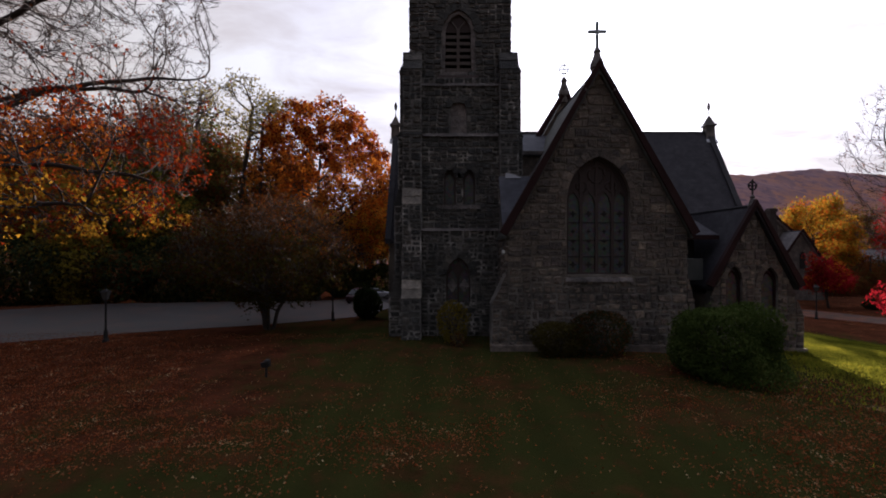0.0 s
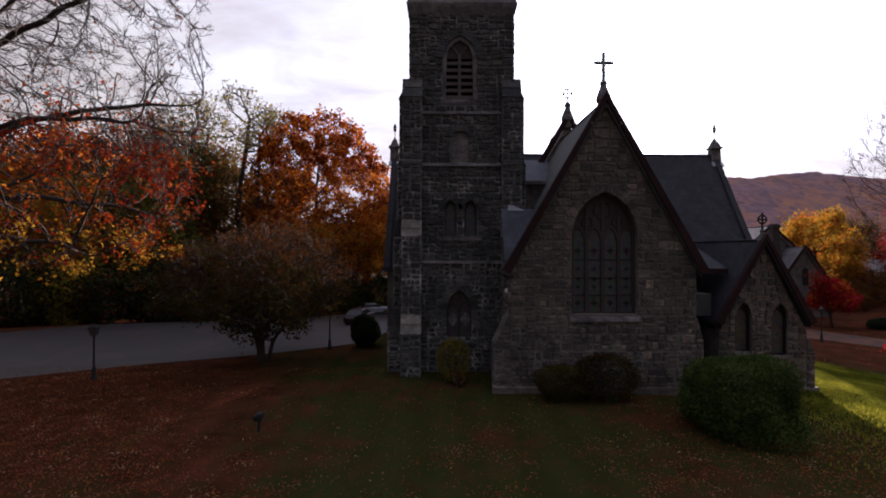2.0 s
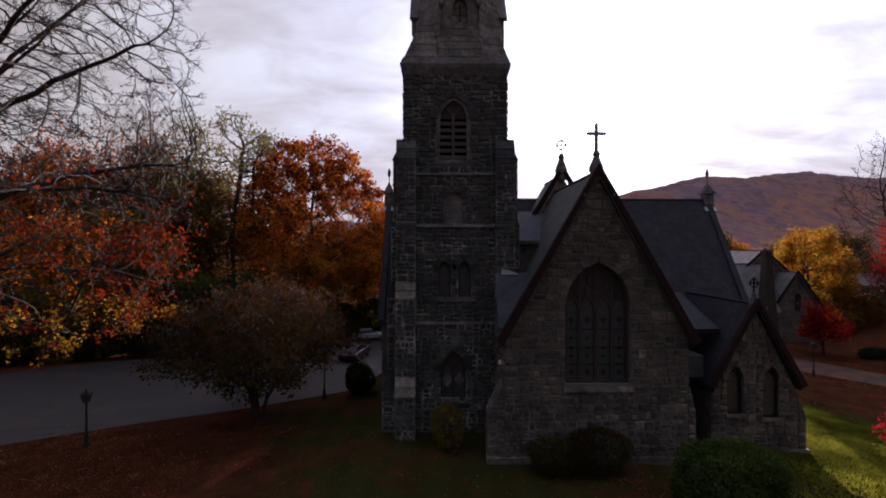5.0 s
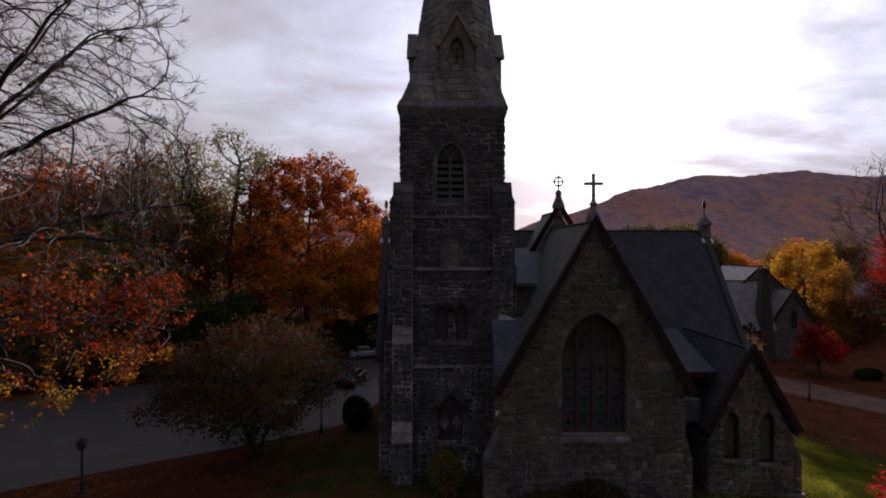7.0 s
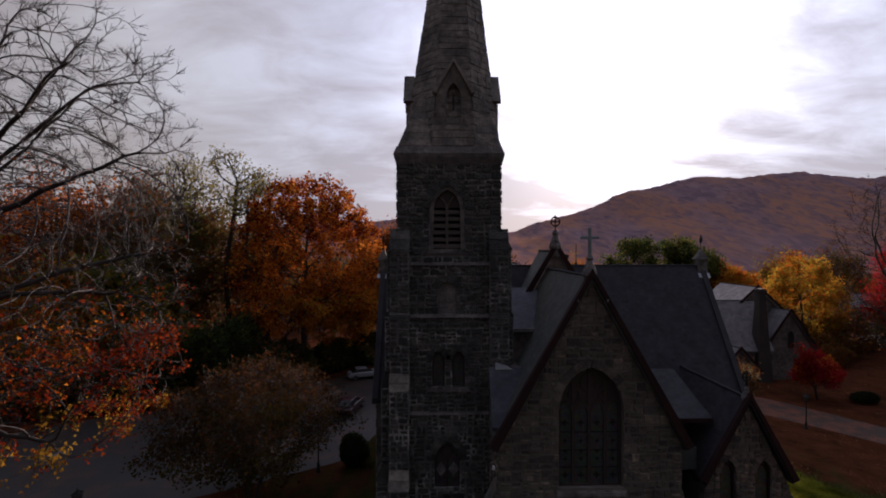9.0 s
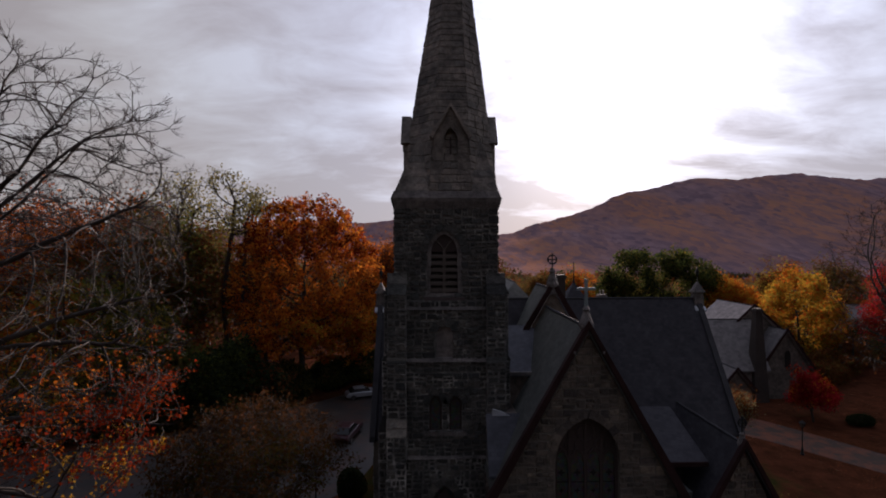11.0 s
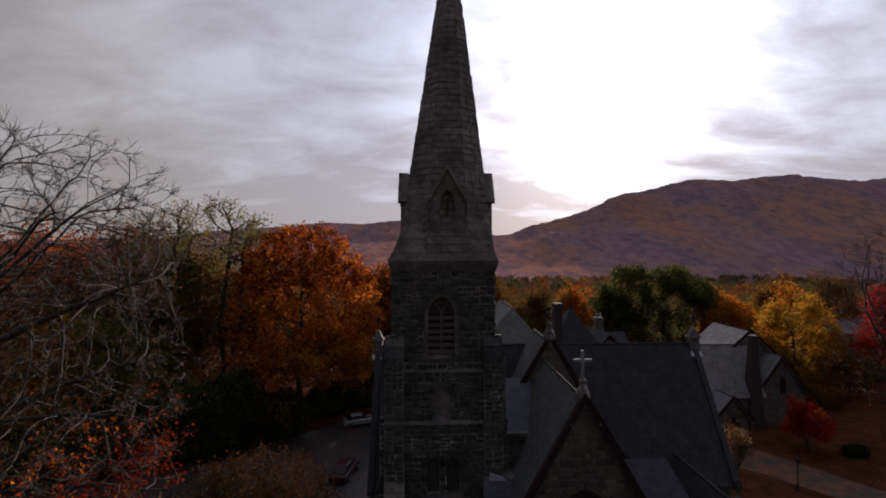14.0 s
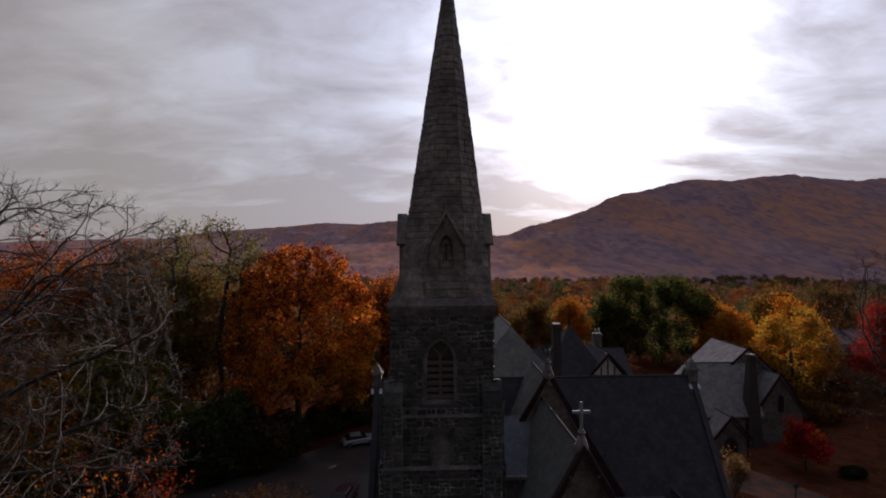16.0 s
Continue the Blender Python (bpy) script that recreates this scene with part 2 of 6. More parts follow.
litter = g.mix(1.0, litter, g.ramp(g.noise(p, 0.55, 7.0, 0.7), [(0.3, (0.38, 0.44, 0.46)), (0.7, (1.35, 1.25, 1.15))]), "MULTIPLY")
c = g.mix(mask, green, litter)
far = g.n("ShaderNodeMapRange", {0: xyz.outputs[1], 1: 100.0, 2: 200.0, 3: 0.0, 4: 1.0}, clamp=True).outputs[0]
woodland = g.ramp(g.noise(p, 0.05, 8.0, 0.7), [(0.3, (0.05, 0.045, 0.04)), (0.5, (0.10, 0.07, 0.045)), (0.7, (0.15, 0.09, 0.05))])
c = g.mix(far, c, woodland)
finish(g, c, 1.0, blade, 0.8, 0.06, 0.0, 0.0)

M_ASPHALT, g = material("worn_asphalt")
p = world_pos(g)
a = g.noise(p, 30.0, 6.0, 0.7)
b = g.noise(p, 0.3, 4.0, 0.6)
c = g.mix(a, rgb(0.016, 0.015, 0.015), rgb(0.032, 0.030, 0.030))
c = g.mix(1.0, c, g.ramp(b, [(0.3, (0.7, 0.7, 0.7)), (0.7, (1.15, 1.15, 1.15))]), "MULTIPLY")
lit_ = g.ramp(g.math("MULTIPLY", g.noise(p, 0.5, 5.0, 0.65), g.math("ADD", g.noise(p, 9.0, 5.0, 0.7), 0.5)), [(0.50, (0, 0, 0)), (0.62, (0.8, 0.8, 0.8))])
c = g.mix(lit_, c, rgb(0.06, 0.03, 0.02))
finish(g, c, 0.5, a, 0.25, 0.01, 0.0, 0.38)

M_GRAVEL, g = material("leaf_strewn_gravel")
p = world_pos(g)
a = g.noise(p, 24.0, 6.0, 0.7)
c = g.mix(a, rgb(0.040, 0.030, 0.025), rgb(0.08, 0.06, 0.05))
lit_ = g.ramp(g.math("MULTIPLY", g.noise(p, 0.6, 5.0, 0.65), g.math("ADD", g.noise(p, 7.0, 5.0, 0.7), 0.5)), [(0.44, (0, 0, 0)), (0.58, (0.85, 0.85, 0.85))])
finish(g, g.mix(lit_, c, rgb(0.15, 0.058, 0.036)), 0.95, a, 0.4, 0.02, 0.0, 0.1)

M_HILL, g = material("wooded_hillside")
p = g.n("ShaderNodeVectorMath", {0: world_pos(g), 1: (1.0, 0.3, 1.0)}, operation="MULTIPLY").outputs[0]
crowns = g.n("ShaderNodeTexVoronoi", {"Vector": p, "Scale": 0.085, "Randomness": 1.0}, feature="F1")
each = g.n("ShaderNodeSeparateColor", {0: crowns.outputs["Color"]}).outputs[0]
a = g.noise(p, 0.02, 8.0, 0.7)
b = g.noise(p, 0.0045, 5.0, 0.6)
tone = g.math("MULTIPLY_ADD", each, 0.2, g.math("MULTIPLY_ADD", a, 0.6, 0.12))
c = g.ramp(tone, [(0.25, (0.075, 0.065, 0.075)), (0.45, (0.165, 0.105, 0.10)), (0.6, (0.27, 0.135, 0.085)), (0.8, (0.185, 0.13, 0.095))])
bare = g.ramp(tone, [(0.3, (0.095, 0.070, 0.085)), (0.7, (0.225, 0.150, 0.150))])
c = g.mix(g.ramp(b, [(0.42, (0, 0, 0)), (0.58, (1, 1, 1))]), c, bare)
hgt = g.math("MULTIPLY_ADD", crowns.outputs["Distance"], -0.08, g.math("MULTIPLY", a, 2.0))
c = g.mix(1.0, c, rgb(1.16, 1.12, 1.2), "MULTIPLY")
finish(g, c, 1.0, hgt, 0.15, 9.0, 0.0, 0.0)

LEAF = {}
LEAF["amber"] = leaf_material("amber_maple_leaf", [(0.0, (0.406, 0.106, 0.0136)), (0.5, (0.562, 0.184, 0.0193)), (1.0, (0.6, 0.26, 0.029))])
# distance haze is mixed into the far canopy colours as a greyer tone
LEAF["far_orange"] = leaf_material("far_orange_canopy", [(0.0, (0.223, 0.072, 0.0328)), (0.6, (0.302, 0.111, 0.0392)), (1.0, (0.289, 0.158, 0.0456))], 0.18, 0.07)
LEAF["far_rust"] = leaf_material("far_rust_canopy", [(0.0, (0.164, 0.082, 0.057)), (0.6, (0.238, 0.115, 0.066)), (1.0, (0.197, 0.139, 0.090))], 0.18, 0.07)
LEAF["far_olive"] = leaf_material("far_olive_canopy", [(0.0, (0.090, 0.082, 0.049)), (0.6, (0.139, 0.119, 0.057)), (1.0, (0.180, 0.139, 0.057))], 0.18, 0.07)
LEAF["far_green"] = leaf_material("far_green_canopy", [(0.0, (0.053, 0.066, 0.041)), (0.6, (0.082, 0.098, 0.049)), (1.0, (0.123, 0.123, 0.049))], 0.18, 0.07)
LEAF["orange"] = leaf_material("orange_maple_leaf", [(0.0, (0.302, 0.0545, 0.0101)), (0.5, (0.454, 0.109, 0.0126)), (0.85, (0.504, 0.16, 0.0185)), (1.0, (0.336, 0.0504, 0.0168))])
LEAF["red"] = leaf_material("red_maple_leaf", [(0.0, (0.112, 0.0112, 0.00508)), (0.5, (0.193, 0.0229, 0.00714)), (1.0, (0.244, 0.0457, 0.00811))])
LEAF["crimson"] = leaf_material("crimson_leaf", [(0.0, (0.182, 0.0109, 0.0182)), (0.6, (0.382, 0.0182, 0.0273)), (1.0, (0.501, 0.0455, 0.0364))])
LEAF["rust"] = leaf_material("rust_oak_leaf", [(0.0, (0.084, 0.0315, 0.014)), (0.6, (0.154, 0.0525, 0.0175)), (1.0, (0.112, 0.063, 0.021))])
LEAF["yellow"] = leaf_material("yellow_leaf", [(0.0, (0.336, 0.168, 0.016)), (0.6, (0.44, 0.24, 0.024)), (1.0, (0.304, 0.208, 0.032))])
LEAF["gold"] = leaf_material("golden_green_leaf", [(0.0, (0.165, 0.135, 0.0225)), (0.6, (0.27, 0.203, 0.03)), (1.0, (0.09, 0.09, 0.0225))])
LEAF["green"] = leaf_material("dull_green_leaf", [(0.0, (0.045, 0.06, 0.0165)), (0.6, (0.0825, 0.101, 0.0225)), (1.0, (0.128, 0.128, 0.03))])
LEAF["dark"] = leaf_material("dark_evergreen_leaf", [(0.0, (0.018, 0.028, 0.014)), (0.7, (0.035, 0.05, 0.022)), (1.0, (0.06, 0.065, 0.025))])
LEAF["olive"] = leaf_material("olive_brown_leaf", [(0.0, (0.068, 0.06, 0.02)), (0.6, (0.112, 0.092, 0.0264)), (1.0, (0.16, 0.096, 0.032))])
LEAF["pale"] = leaf_material("pale_yellow_leaf", [(0.0, (0.158, 0.148, 0.0743)), (0.6, (0.214, 0.204, 0.112)), (1.0, (0.13, 0.13, 0.0557))])
LEAF["litter"] = leaf_material("fallen_leaf", [(0.0, (0.0896, 0.032, 0.016)), (0.3, (0.192, 0.048, 0.0192)), (0.55, (0.256, 0.0768, 0.0288)), (0.72, (0.192, 0.0896, 0.0448)), (0.85, (0.307, 0.192, 0.102)), (1.0, (0.397, 0.307, 0.205))], 0.15, 1.2)
# sunshine on the lawn is put into the blades' bright yellow tones
LEAF["grass"] = leaf_material("sun_bright_grass_blade", [(0.0, (0.030, 0.050, 0.009)), (0.6, (0.185, 0.195, 0.022)), (1.0, (0.40, 0.35, 0.045))], 0.6)
LEAF["hedge"] = leaf_material("dull_olive_leaf", [(0.0, (0.024, 0.024, 0.006)), (0.6, (0.052, 0.048, 0.010)), (1.0, (0.085, 0.052, 0.014))], 0.35, 0.8)
LEAF["umber"] = leaf_material("russet_brown_leaf", [(0.0, (0.030, 0.017, 0.006)), (0.6, (0.065, 0.030, 0.011)), (1.0, (0.115, 0.040, 0.016))], 0.35, 0.6)
LEAF["box"] = leaf_material("clipped_evergreen_leaf", [(0.0, (0.032, 0.056, 0.016)), (0.7, (0.064, 0.096, 0.024)), (1.0, (0.12, 0.136, 0.048))], 0.3, 1.0)
from mathutils import kdtree


# ---- mesh tools ----
class MB:
    """Collects vertices and faces of one mesh."""
    def __init__(self):
        self.v, self.f = [], []

    def add(self, verts, faces):
        o = len(self.v)
        self.v += [tuple(p) for p in verts]
        self.f += [tuple(i + o for i in f) for f in faces]
        return self

    def box(self, x0, x1, y0, y1, z0, z1):
        return self.add([(x, y, z) for z in (z0, z1) for y in (y0, y1) for x in (x0, x1)],
                        [(0, 2, 3, 1), (4, 5, 7, 6), (0, 1, 5, 4), (2, 6, 7, 3), (0, 4, 6, 2), (1, 3, 7, 5)])

    def hull(self, bottom, top):
        """A solid between two rings of as many points."""
        n = len(bottom)
        return self.add([*bottom, *top], [tuple(range(n))[::-1], tuple(range(n, 2 * n)), *[(i, (i + 1) % n, n + (i + 1) % n, n + i) for i in range(n)]])

    def extrude_y(self, pts, y0, y1):
        """A solid from a closed outline of (x, z), from y0 to y1."""
        return self.hull([(x, y0, z) for x, z in pts], [(x, y1, z) for x, z in pts])

    def extrude_x(self, pts, x0, x1):
        return self.hull([(x0, y, z) for y, z in pts], [(x1, y, z) for y, z in pts])

    def tube(self, path, radii, sides=6, cap=True):
        path = [Vector(p) for p in path]
        rings = []
        for i, p in enumerate(path):
            d = (path[min(i + 1, len(path) - 1)] - path[max(i - 1, 0)])
            d = d.normalized() if d.length > 1e-6 else Vector((0, 0, 1))
            u = d.orthogonal().normalized()
            w = d.cross(u)
            r = radii[i] if not isinstance(radii, (int, float)) else radii
            rings.append([p + r * (math.cos(a) * u + math.sin(a) * w) for a in [2 * math.pi * k / sides for k in range(sides)]])
        o = len(self.v)
        self.v += [tuple(q) for r in rings for q in r]
        for i in range(len(rings) - 1):
            for k in range(sides):
                a, b = o + i * sides + k, o + i * sides + (k + 1) % sides
                self.f.append((a, b, b + sides, a + sides))
        if cap:
            self.f.append(tuple(o + k for k in range(sides))[::-1])
            self.f.append(tuple(o + (len(rings) - 1) * sides + k for k in range(sides)))
        return self

    def lathe(self, x, y, profile, sides=12):
        """A round solid about an upright axis; profile of (radius, z)."""
        return self.tube([(x, y, z) for r, z in profile], [max(r, 0.001) for r, z in profile], sides)

    def mesh(self, name, fix=True):
        me = bpy.data.meshes.new(name)
        me.from_pydata(self.v, [], self.f)
        if fix and len(self.f) < 4000:
            bm = bmesh.new()
            bm.from_mesh(me)
            bmesh.ops.recalc_face_normals(bm, faces=bm.faces)
            bm.to_mesh(me)
            bm.free()
        me.update()
        return me


def part(name, mb, mat, parent=None, label="", bevel=0.0, smooth=False):
    me = mb if isinstance(mb, bpy.types.Mesh) else mb.mesh(name)
    if mat is not None and not me.materials:
        me.materials.append(mat)
    if smooth:
        me.polygons.foreach_set("use_smooth", [True] * len(me.polygons))
    ob = new(name, me)
    if parent is not None:
        ob.parent = parent
    if bevel:
        m = ob.modifiers.new("bevel", "BEVEL")
        m.width, m.segments, m.limit_method = bevel, 1, "ANGLE"
    if label:
        ob["label"] = label
    return ob


def thing(name, label, category, group="", kind="", at=(0, 0, 0)):
    ob = new(name)
    ob.location = at
    return tagged(ob, label, category, group, kind)


def np_mesh(name, verts, quads, mat):
    me = bpy.data.meshes.new(name)
    n, k = np.shape(quads)
    me.vertices.add(len(verts))
    me.vertices.foreach_set("co", np.asarray(verts, np.float32).ravel())
    me.loops.add(k * n)
    me.loops.foreach_set("vertex_index", np.asarray(quads, np.int32).ravel())
    me.polygons.add(n)
    me.polygons.foreach_set("loop_start", np.arange(0, k * n, k, dtype=np.int32))
    me.polygons.foreach_set("loop_total", np.full(n, k, np.int32))
    me.materials.append(mat)
    me.update(calc_edges=True)
    me.validate()
    return me


def leaf_quads(centres, size, rng, flat=0.0, three=False):
    """Small leaf shaped quads at the centres, turned by chance."""
    n = len(centres)
    a = rng.normal(size=(n, 3))
    a[:, 2] *= 1 - flat
    a /= np.linalg.norm(a, axis=1)[:, None] + 1e-9
    b = np.cross(a, rng.normal(size=(n, 3)) * (1 - flat) + np.array([0, 0, 1.0]) * flat)
    b /= np.linalg.norm(b, axis=1)[:, None] + 1e-9
    s = (size * rng.uniform(0.6, 1.3, n))[:, None]
    a, b = a * s, b * s * 0.62
    if three:
        v = np.stack([centres - a, centres + a * 0.7 + b * 1.35, centres + a * 0.7 - b * 1.35], 1).reshape(-1, 3)
        return v, np.arange(3 * n).reshape(n, 3)
    v = np.stack([centres - a, centres + b, centres + a, centres - b], 1).reshape(-1, 3)
    return v, np.arange(4 * n).reshape(n, 4)


def roof_uv(ob):
    """Roof faces unwrapped in metres: along the eaves, and up the slope."""
    me = ob.data
    uv = me.uv_layers.new(name="UVMap")
    for p in me.polygons:
        n = p.normal
        along = Vector((-n.y, n.x, 0))
        along = along.normalized() if along.length > 1e-4 else Vector((1, 0, 0))
        up = n.cross(along)
        for li in p.loop_indices:
            co = me.vertices[me.loops[li].vertex_index].co
            uv.data[li].uv = (co.dot(along), co.dot(up))
    return ob


def sm(t, a, b):
    u = np.clip((t - a) / (b - a), 0, 1)
    return u * u * (3 - 2 * u)


# ---- ground ----
def gz(x, y):
    """The height of the ground."""
    x, y = np.asarray(x, float), np.asarray(y, float)
    right = -1.5 * sm(x, 10, 34) * sm(y, 5, 35)
    dip = -0.26 * sm(x, 9, 15) * sm(y, 8, 16) * (1 - sm(y, 23, 29)) * (1 - sm(x, 26, 34))
    back = -1.7 * sm(y, 40, 64) * (1 - sm(x, 5, 30))
    d = np.hypot(x, y)
    far = -34.0 * sm(d, 90, 700)
    bumps = 0.06 * np.sin(x * 0.31 + 1.3) * np.sin(y * 0.27)
    return right + dip + back + far + bumps * (d < 80)


def sheet(u, v, fz):
    X, Y = np.meshgrid(u, v)
    Z = fz(X, Y)
    nx, ny = len(u), len(v)
    idx = np.arange(nx * ny).reshape(ny, nx)
    q = np.stack([idx[:-1, :-1], idx[:-1, 1:], idx[1:, 1:], idx[1:, :-1]], -1).reshape(-1, 4)
    return np.stack([X, Y, Z], -1).reshape(-1, 3), q


k = np.linspace(-1, 1, 181)
ax = 4900 * np.sign(k) * (np.exp(np.abs(k) * 6.5) - 1) / (math.exp(6.5) - 1)
v, q = sheet(ax, ax + 20, gz)
ground = tagged(new("ground", np_mesh("ground", v, q, M_LAWN)), "autumn lawn with fallen leaves", "ground", kind="structure")
ground.data.polygons.foreach_set("use_smooth", [True] * len(ground.data.polygons))


def ribbon(name, left, right, mat, label, n=40, lift=0.035):
    """A paved strip between two lines of plan points, laid on the ground."""
    def along(pts, t):
        pts = np.array(pts, float)
        s = np.r_[0, np.cumsum(np.hypot(*np.diff(pts, axis=0).T))]
        return np.stack([np.interp(t * s[-1], s, pts[:, i]) for i in (0, 1)], -1)
    t = np.linspace(0, 1, n)
    L, R = along(left, t), along(right, t)
    w = np.linspace(0, 1, 12)[None, :, None]
    P = L[:, None] * (1 - w) + R[:, None] * w
    Z = gz(P[..., 0], P[..., 1]) + lift
    V = np.concatenate([P, Z[..., None]], -1).reshape(-1, 3)
    idx = np.arange(n * 12).reshape(n, 12)
    q = np.stack([idx[:-1, :-1], idx[:-1, 1:], idx[1:, 1:], idx[1:, :-1]], -1).reshape(-1, 4)
    return tagged(new(name, np_mesh(name, V, q, mat)), label, "road", kind="structure")


ribbon("road", [(-60, 8), (-24, 25), (-12.7, 31), (-6, 35), (-4, 42)], [(-80, 18), (-37, 39), (-26, 47.5), (-10.5, 64.5), (4, 68)], M_ASPHALT, "worn grey asphalt drive and parking area")
ribbon("drive", [(54, 20), (50, 26), (44.5, 33.5), (39.5, 40), (34.2, 46.9), (28, 53), (20, 58)], [(60, 21), (56, 28), (49, 35.5), (43.1, 43.6), (37.9, 51.8), (32, 58.5), (23, 64)], M_GRAVEL, "brownish drive strewn with leaves beside the lawn")


# ---- distance ----
def ridge(name, y0, depth, xs, hs, x0, x1, base, label, seed):
    """A wooded hill range: ridge heights blended along x, rounded across y, roughened."""
    def fz(X, Y):
        h = np.interp(X, xs, hs)
        kx = np.linspace(-0.06, 0.06, 9) * (x1 - x0)
        h = np.mean([np.interp(X + d, xs, hs) for d in kx * 0.10], 0)
        h = h - 26 - base
        u = np.clip(np.abs(Y - y0) / depth, 0, 1)
        prof = (1 - u ** 1.1) ** 1.4
        rough = np.array([noise.fractal((a * 0.004 + seed, b * 0.004, 0.3), 1.0, 2.0, 5) for a, b in zip(X.ravel(), Y.ravel())]).reshape(X.shape)
        tip = np.array([noise.noise((a * 0.05, b * 0.05, seed)) for a, b in zip(X.ravel(), Y.ravel())]).reshape(X.shape)
        return base + h * prof * (1 + 0.10 * rough * (1 - prof)) + 34 * rough * prof * (1 - prof) + 5.0 * tip * prof
    v, q = sheet(np.linspace(x0, x1, 480), np.linspace(y0 - depth, y0 + depth, 70), fz)
    ob = new(name, np_mesh(name, v, q, M_HILL))
    ob.data.polygons.foreach_set("use_smooth", [True] * len(ob.data.polygons))
    return tagged(ob, label, "hill", kind="structure")


ridge("hill_near", 1500, 800, [-400, 100, 207, 276, 323, 407, 454, 549, 596, 644, 720, 786, 834, 882, 1027, 1104, 1201, 1298, 1436, 1550, 1700, 2600], [60, 78, 88, 98, 122, 140, 155, 184, 214, 231, 240, 259, 272, 279, 274, 287, 296, 284, 273, 284, 280, 240], -300, 2800, -37, "long wooded hill in dull autumn brown and purple", 3.1)
ridge("hill_far", 3500, 1300, [-4500, -3000, -2362, -2136, -1970, -1638, -1303, -1008, -796, -499, -242, -60, 200, 480, 1500], [90, 115, 134, 141, 132, 186, 206, 226, 252, 238, 267, 262, 215, 150, 140], -4700, 1500, -37, "low distant wooded ridge in dull brown", 7.7)


# ---- stone work ----
def arch(cx, half, z0, spring, apex, n=8):
    """The outline of a pointed opening, as (x, z)."""
    left = [(cx - half, z0), (cx - half, spring)]
    rise = apex - spring
    R = (half * half + rise * rise) / (2 * half)
    curve = []
    a1 = math.asin(min(1, rise / R))
    for i in range(1, n + 1):
        a = a1 * i / n
        curve.append((cx - half + R - R * math.cos(a), spring + R * math.sin(a)))
    pts = left + curve
    return pts + [(2 * cx - x, z) for x, z in reversed(pts[:-1])]


def holed_wall(outer, holes, y0, y1):
    """A wall from an outline with openings, both of (x, z), between y0 and y1."""
    bm = bmesh.new()
    edges, loops = [], []
    for ring in (outer, *holes):
        vs = [bm.verts.new((x, y0, z)) for x, z in ring]
        loops.append(vs)
        edges += [bm.edges.new((vs[i], vs[(i + 1) % len(vs)])) for i in range(len(vs))]
    bmesh.ops.triangle_fill(bm, edges=edges, use_beauty=True)
    front = list(bm.faces)
    back = {v: bm.verts.new((v.co.x, y1, v.co.z)) for v in list(bm.verts)}
    for f in front:
        bm.faces.new([back[v] for v in reversed(f.verts)])
    for vs in loops:
        for i in range(len(vs)):
            a, b = vs[i], vs[(i + 1) % len(vs)]
            bm.faces.new((a, b, back[b], back[a]))
    bmesh.ops.recalc_face_normals(bm, faces=bm.faces)
    me = bpy.data.meshes.new("wall")
    bm.to_mesh(me)
    bm.free()
    return me


def band(pts, w_in, w_out, y0, y1, closed=False):
    """A moulding of even width along an open outline of (x, z): from w_in inside to w_out outside of it."""
    mb = MB()
    n = len(pts)
    P = [Vector((x, 0, z)) for x, z in pts]
    nor = []
    for i in range(n):
        a, b = P[i - 1] if (i or closed) else P[i], P[(i + 1) % n] if (i < n - 1 or closed) else P[i]
        d = (b - a).normalized()
        nor.append(Vector((-d.z, 0, d.x)))
    ins = [p - m * w_in for p, m in zip(P, nor)]
    out = [p + m * w_out for p, m in zip(P, nor)]
    for i in range(n if closed else n - 1):
        j = (i + 1) % n
        ring = [ins[i], ins[j], out[j], out[i]]
        mb.hull([(p.x, y0, p.z) for p in ring], [(p.x, y1, p.z) for p in ring])
    return mb


def clip_convex(poly, hull):
    """The polygon cut to a convex outline that runs counter-clockwise."""
    for i in range(len(hull)):
        (ax_, az_), (bx_, bz_) = hull[i], hull[(i + 1) % len(hull)]
        side = lambda p: (bx_ - ax_) * (p[1] - az_) - (bz_ - az_) * (p[0] - ax_)
        res = []
        for k in range(len(poly)):
            p, q = poly[k], poly[(k + 1) % len(poly)]
            sp, sq = side(p), side(q)
            if sp >= 0:
                res.append(p)
            if sp * sq < 0:
                t = sp / (sp - sq)
                res.append((p[0] + t * (q[0] - p[0]), p[1] + t * (q[1] - p[1])))
        poly = res
        if len(poly) < 3:
            return []
    return poly


def rubble(u0, u1, z0, z1, rng, big=1.0):
    """Rectangles of squared rubble filling a field: uneven bands broken into stones of mixed size."""
    out, todo = [], []
    z = z0
    while z < z1 - 0.05:
        h = rng.uniform(0.7, 1.25) * big
        if z1 - z - h < 0.35:
            h = z1 - z
        todo.append((u0, u1, z, z + h))
        z += h
    while todo:
        a, b, c, d = todo.pop()
        w, h = b - a, d - c
        wide, tall = rng.uniform(0.38, 0.95) * big, rng.uniform(0.30, 0.62) * big
        f = rng.uniform(0.34, 0.66)
        if w > max(wide, 1.15 * h):
            k = a + w * f
            todo += [(a, k, c, d), (k, b, c, d)]
        elif h > tall:
            k = c + h * f
            todo += [(a, b, c, k), (a, b, k, d)]
        else:
            out.append((a, b, c, d))
    return [r for r in sorted(out, key=lambda r: (r[2], r[0])) if r[1] - r[0] > 0.07]


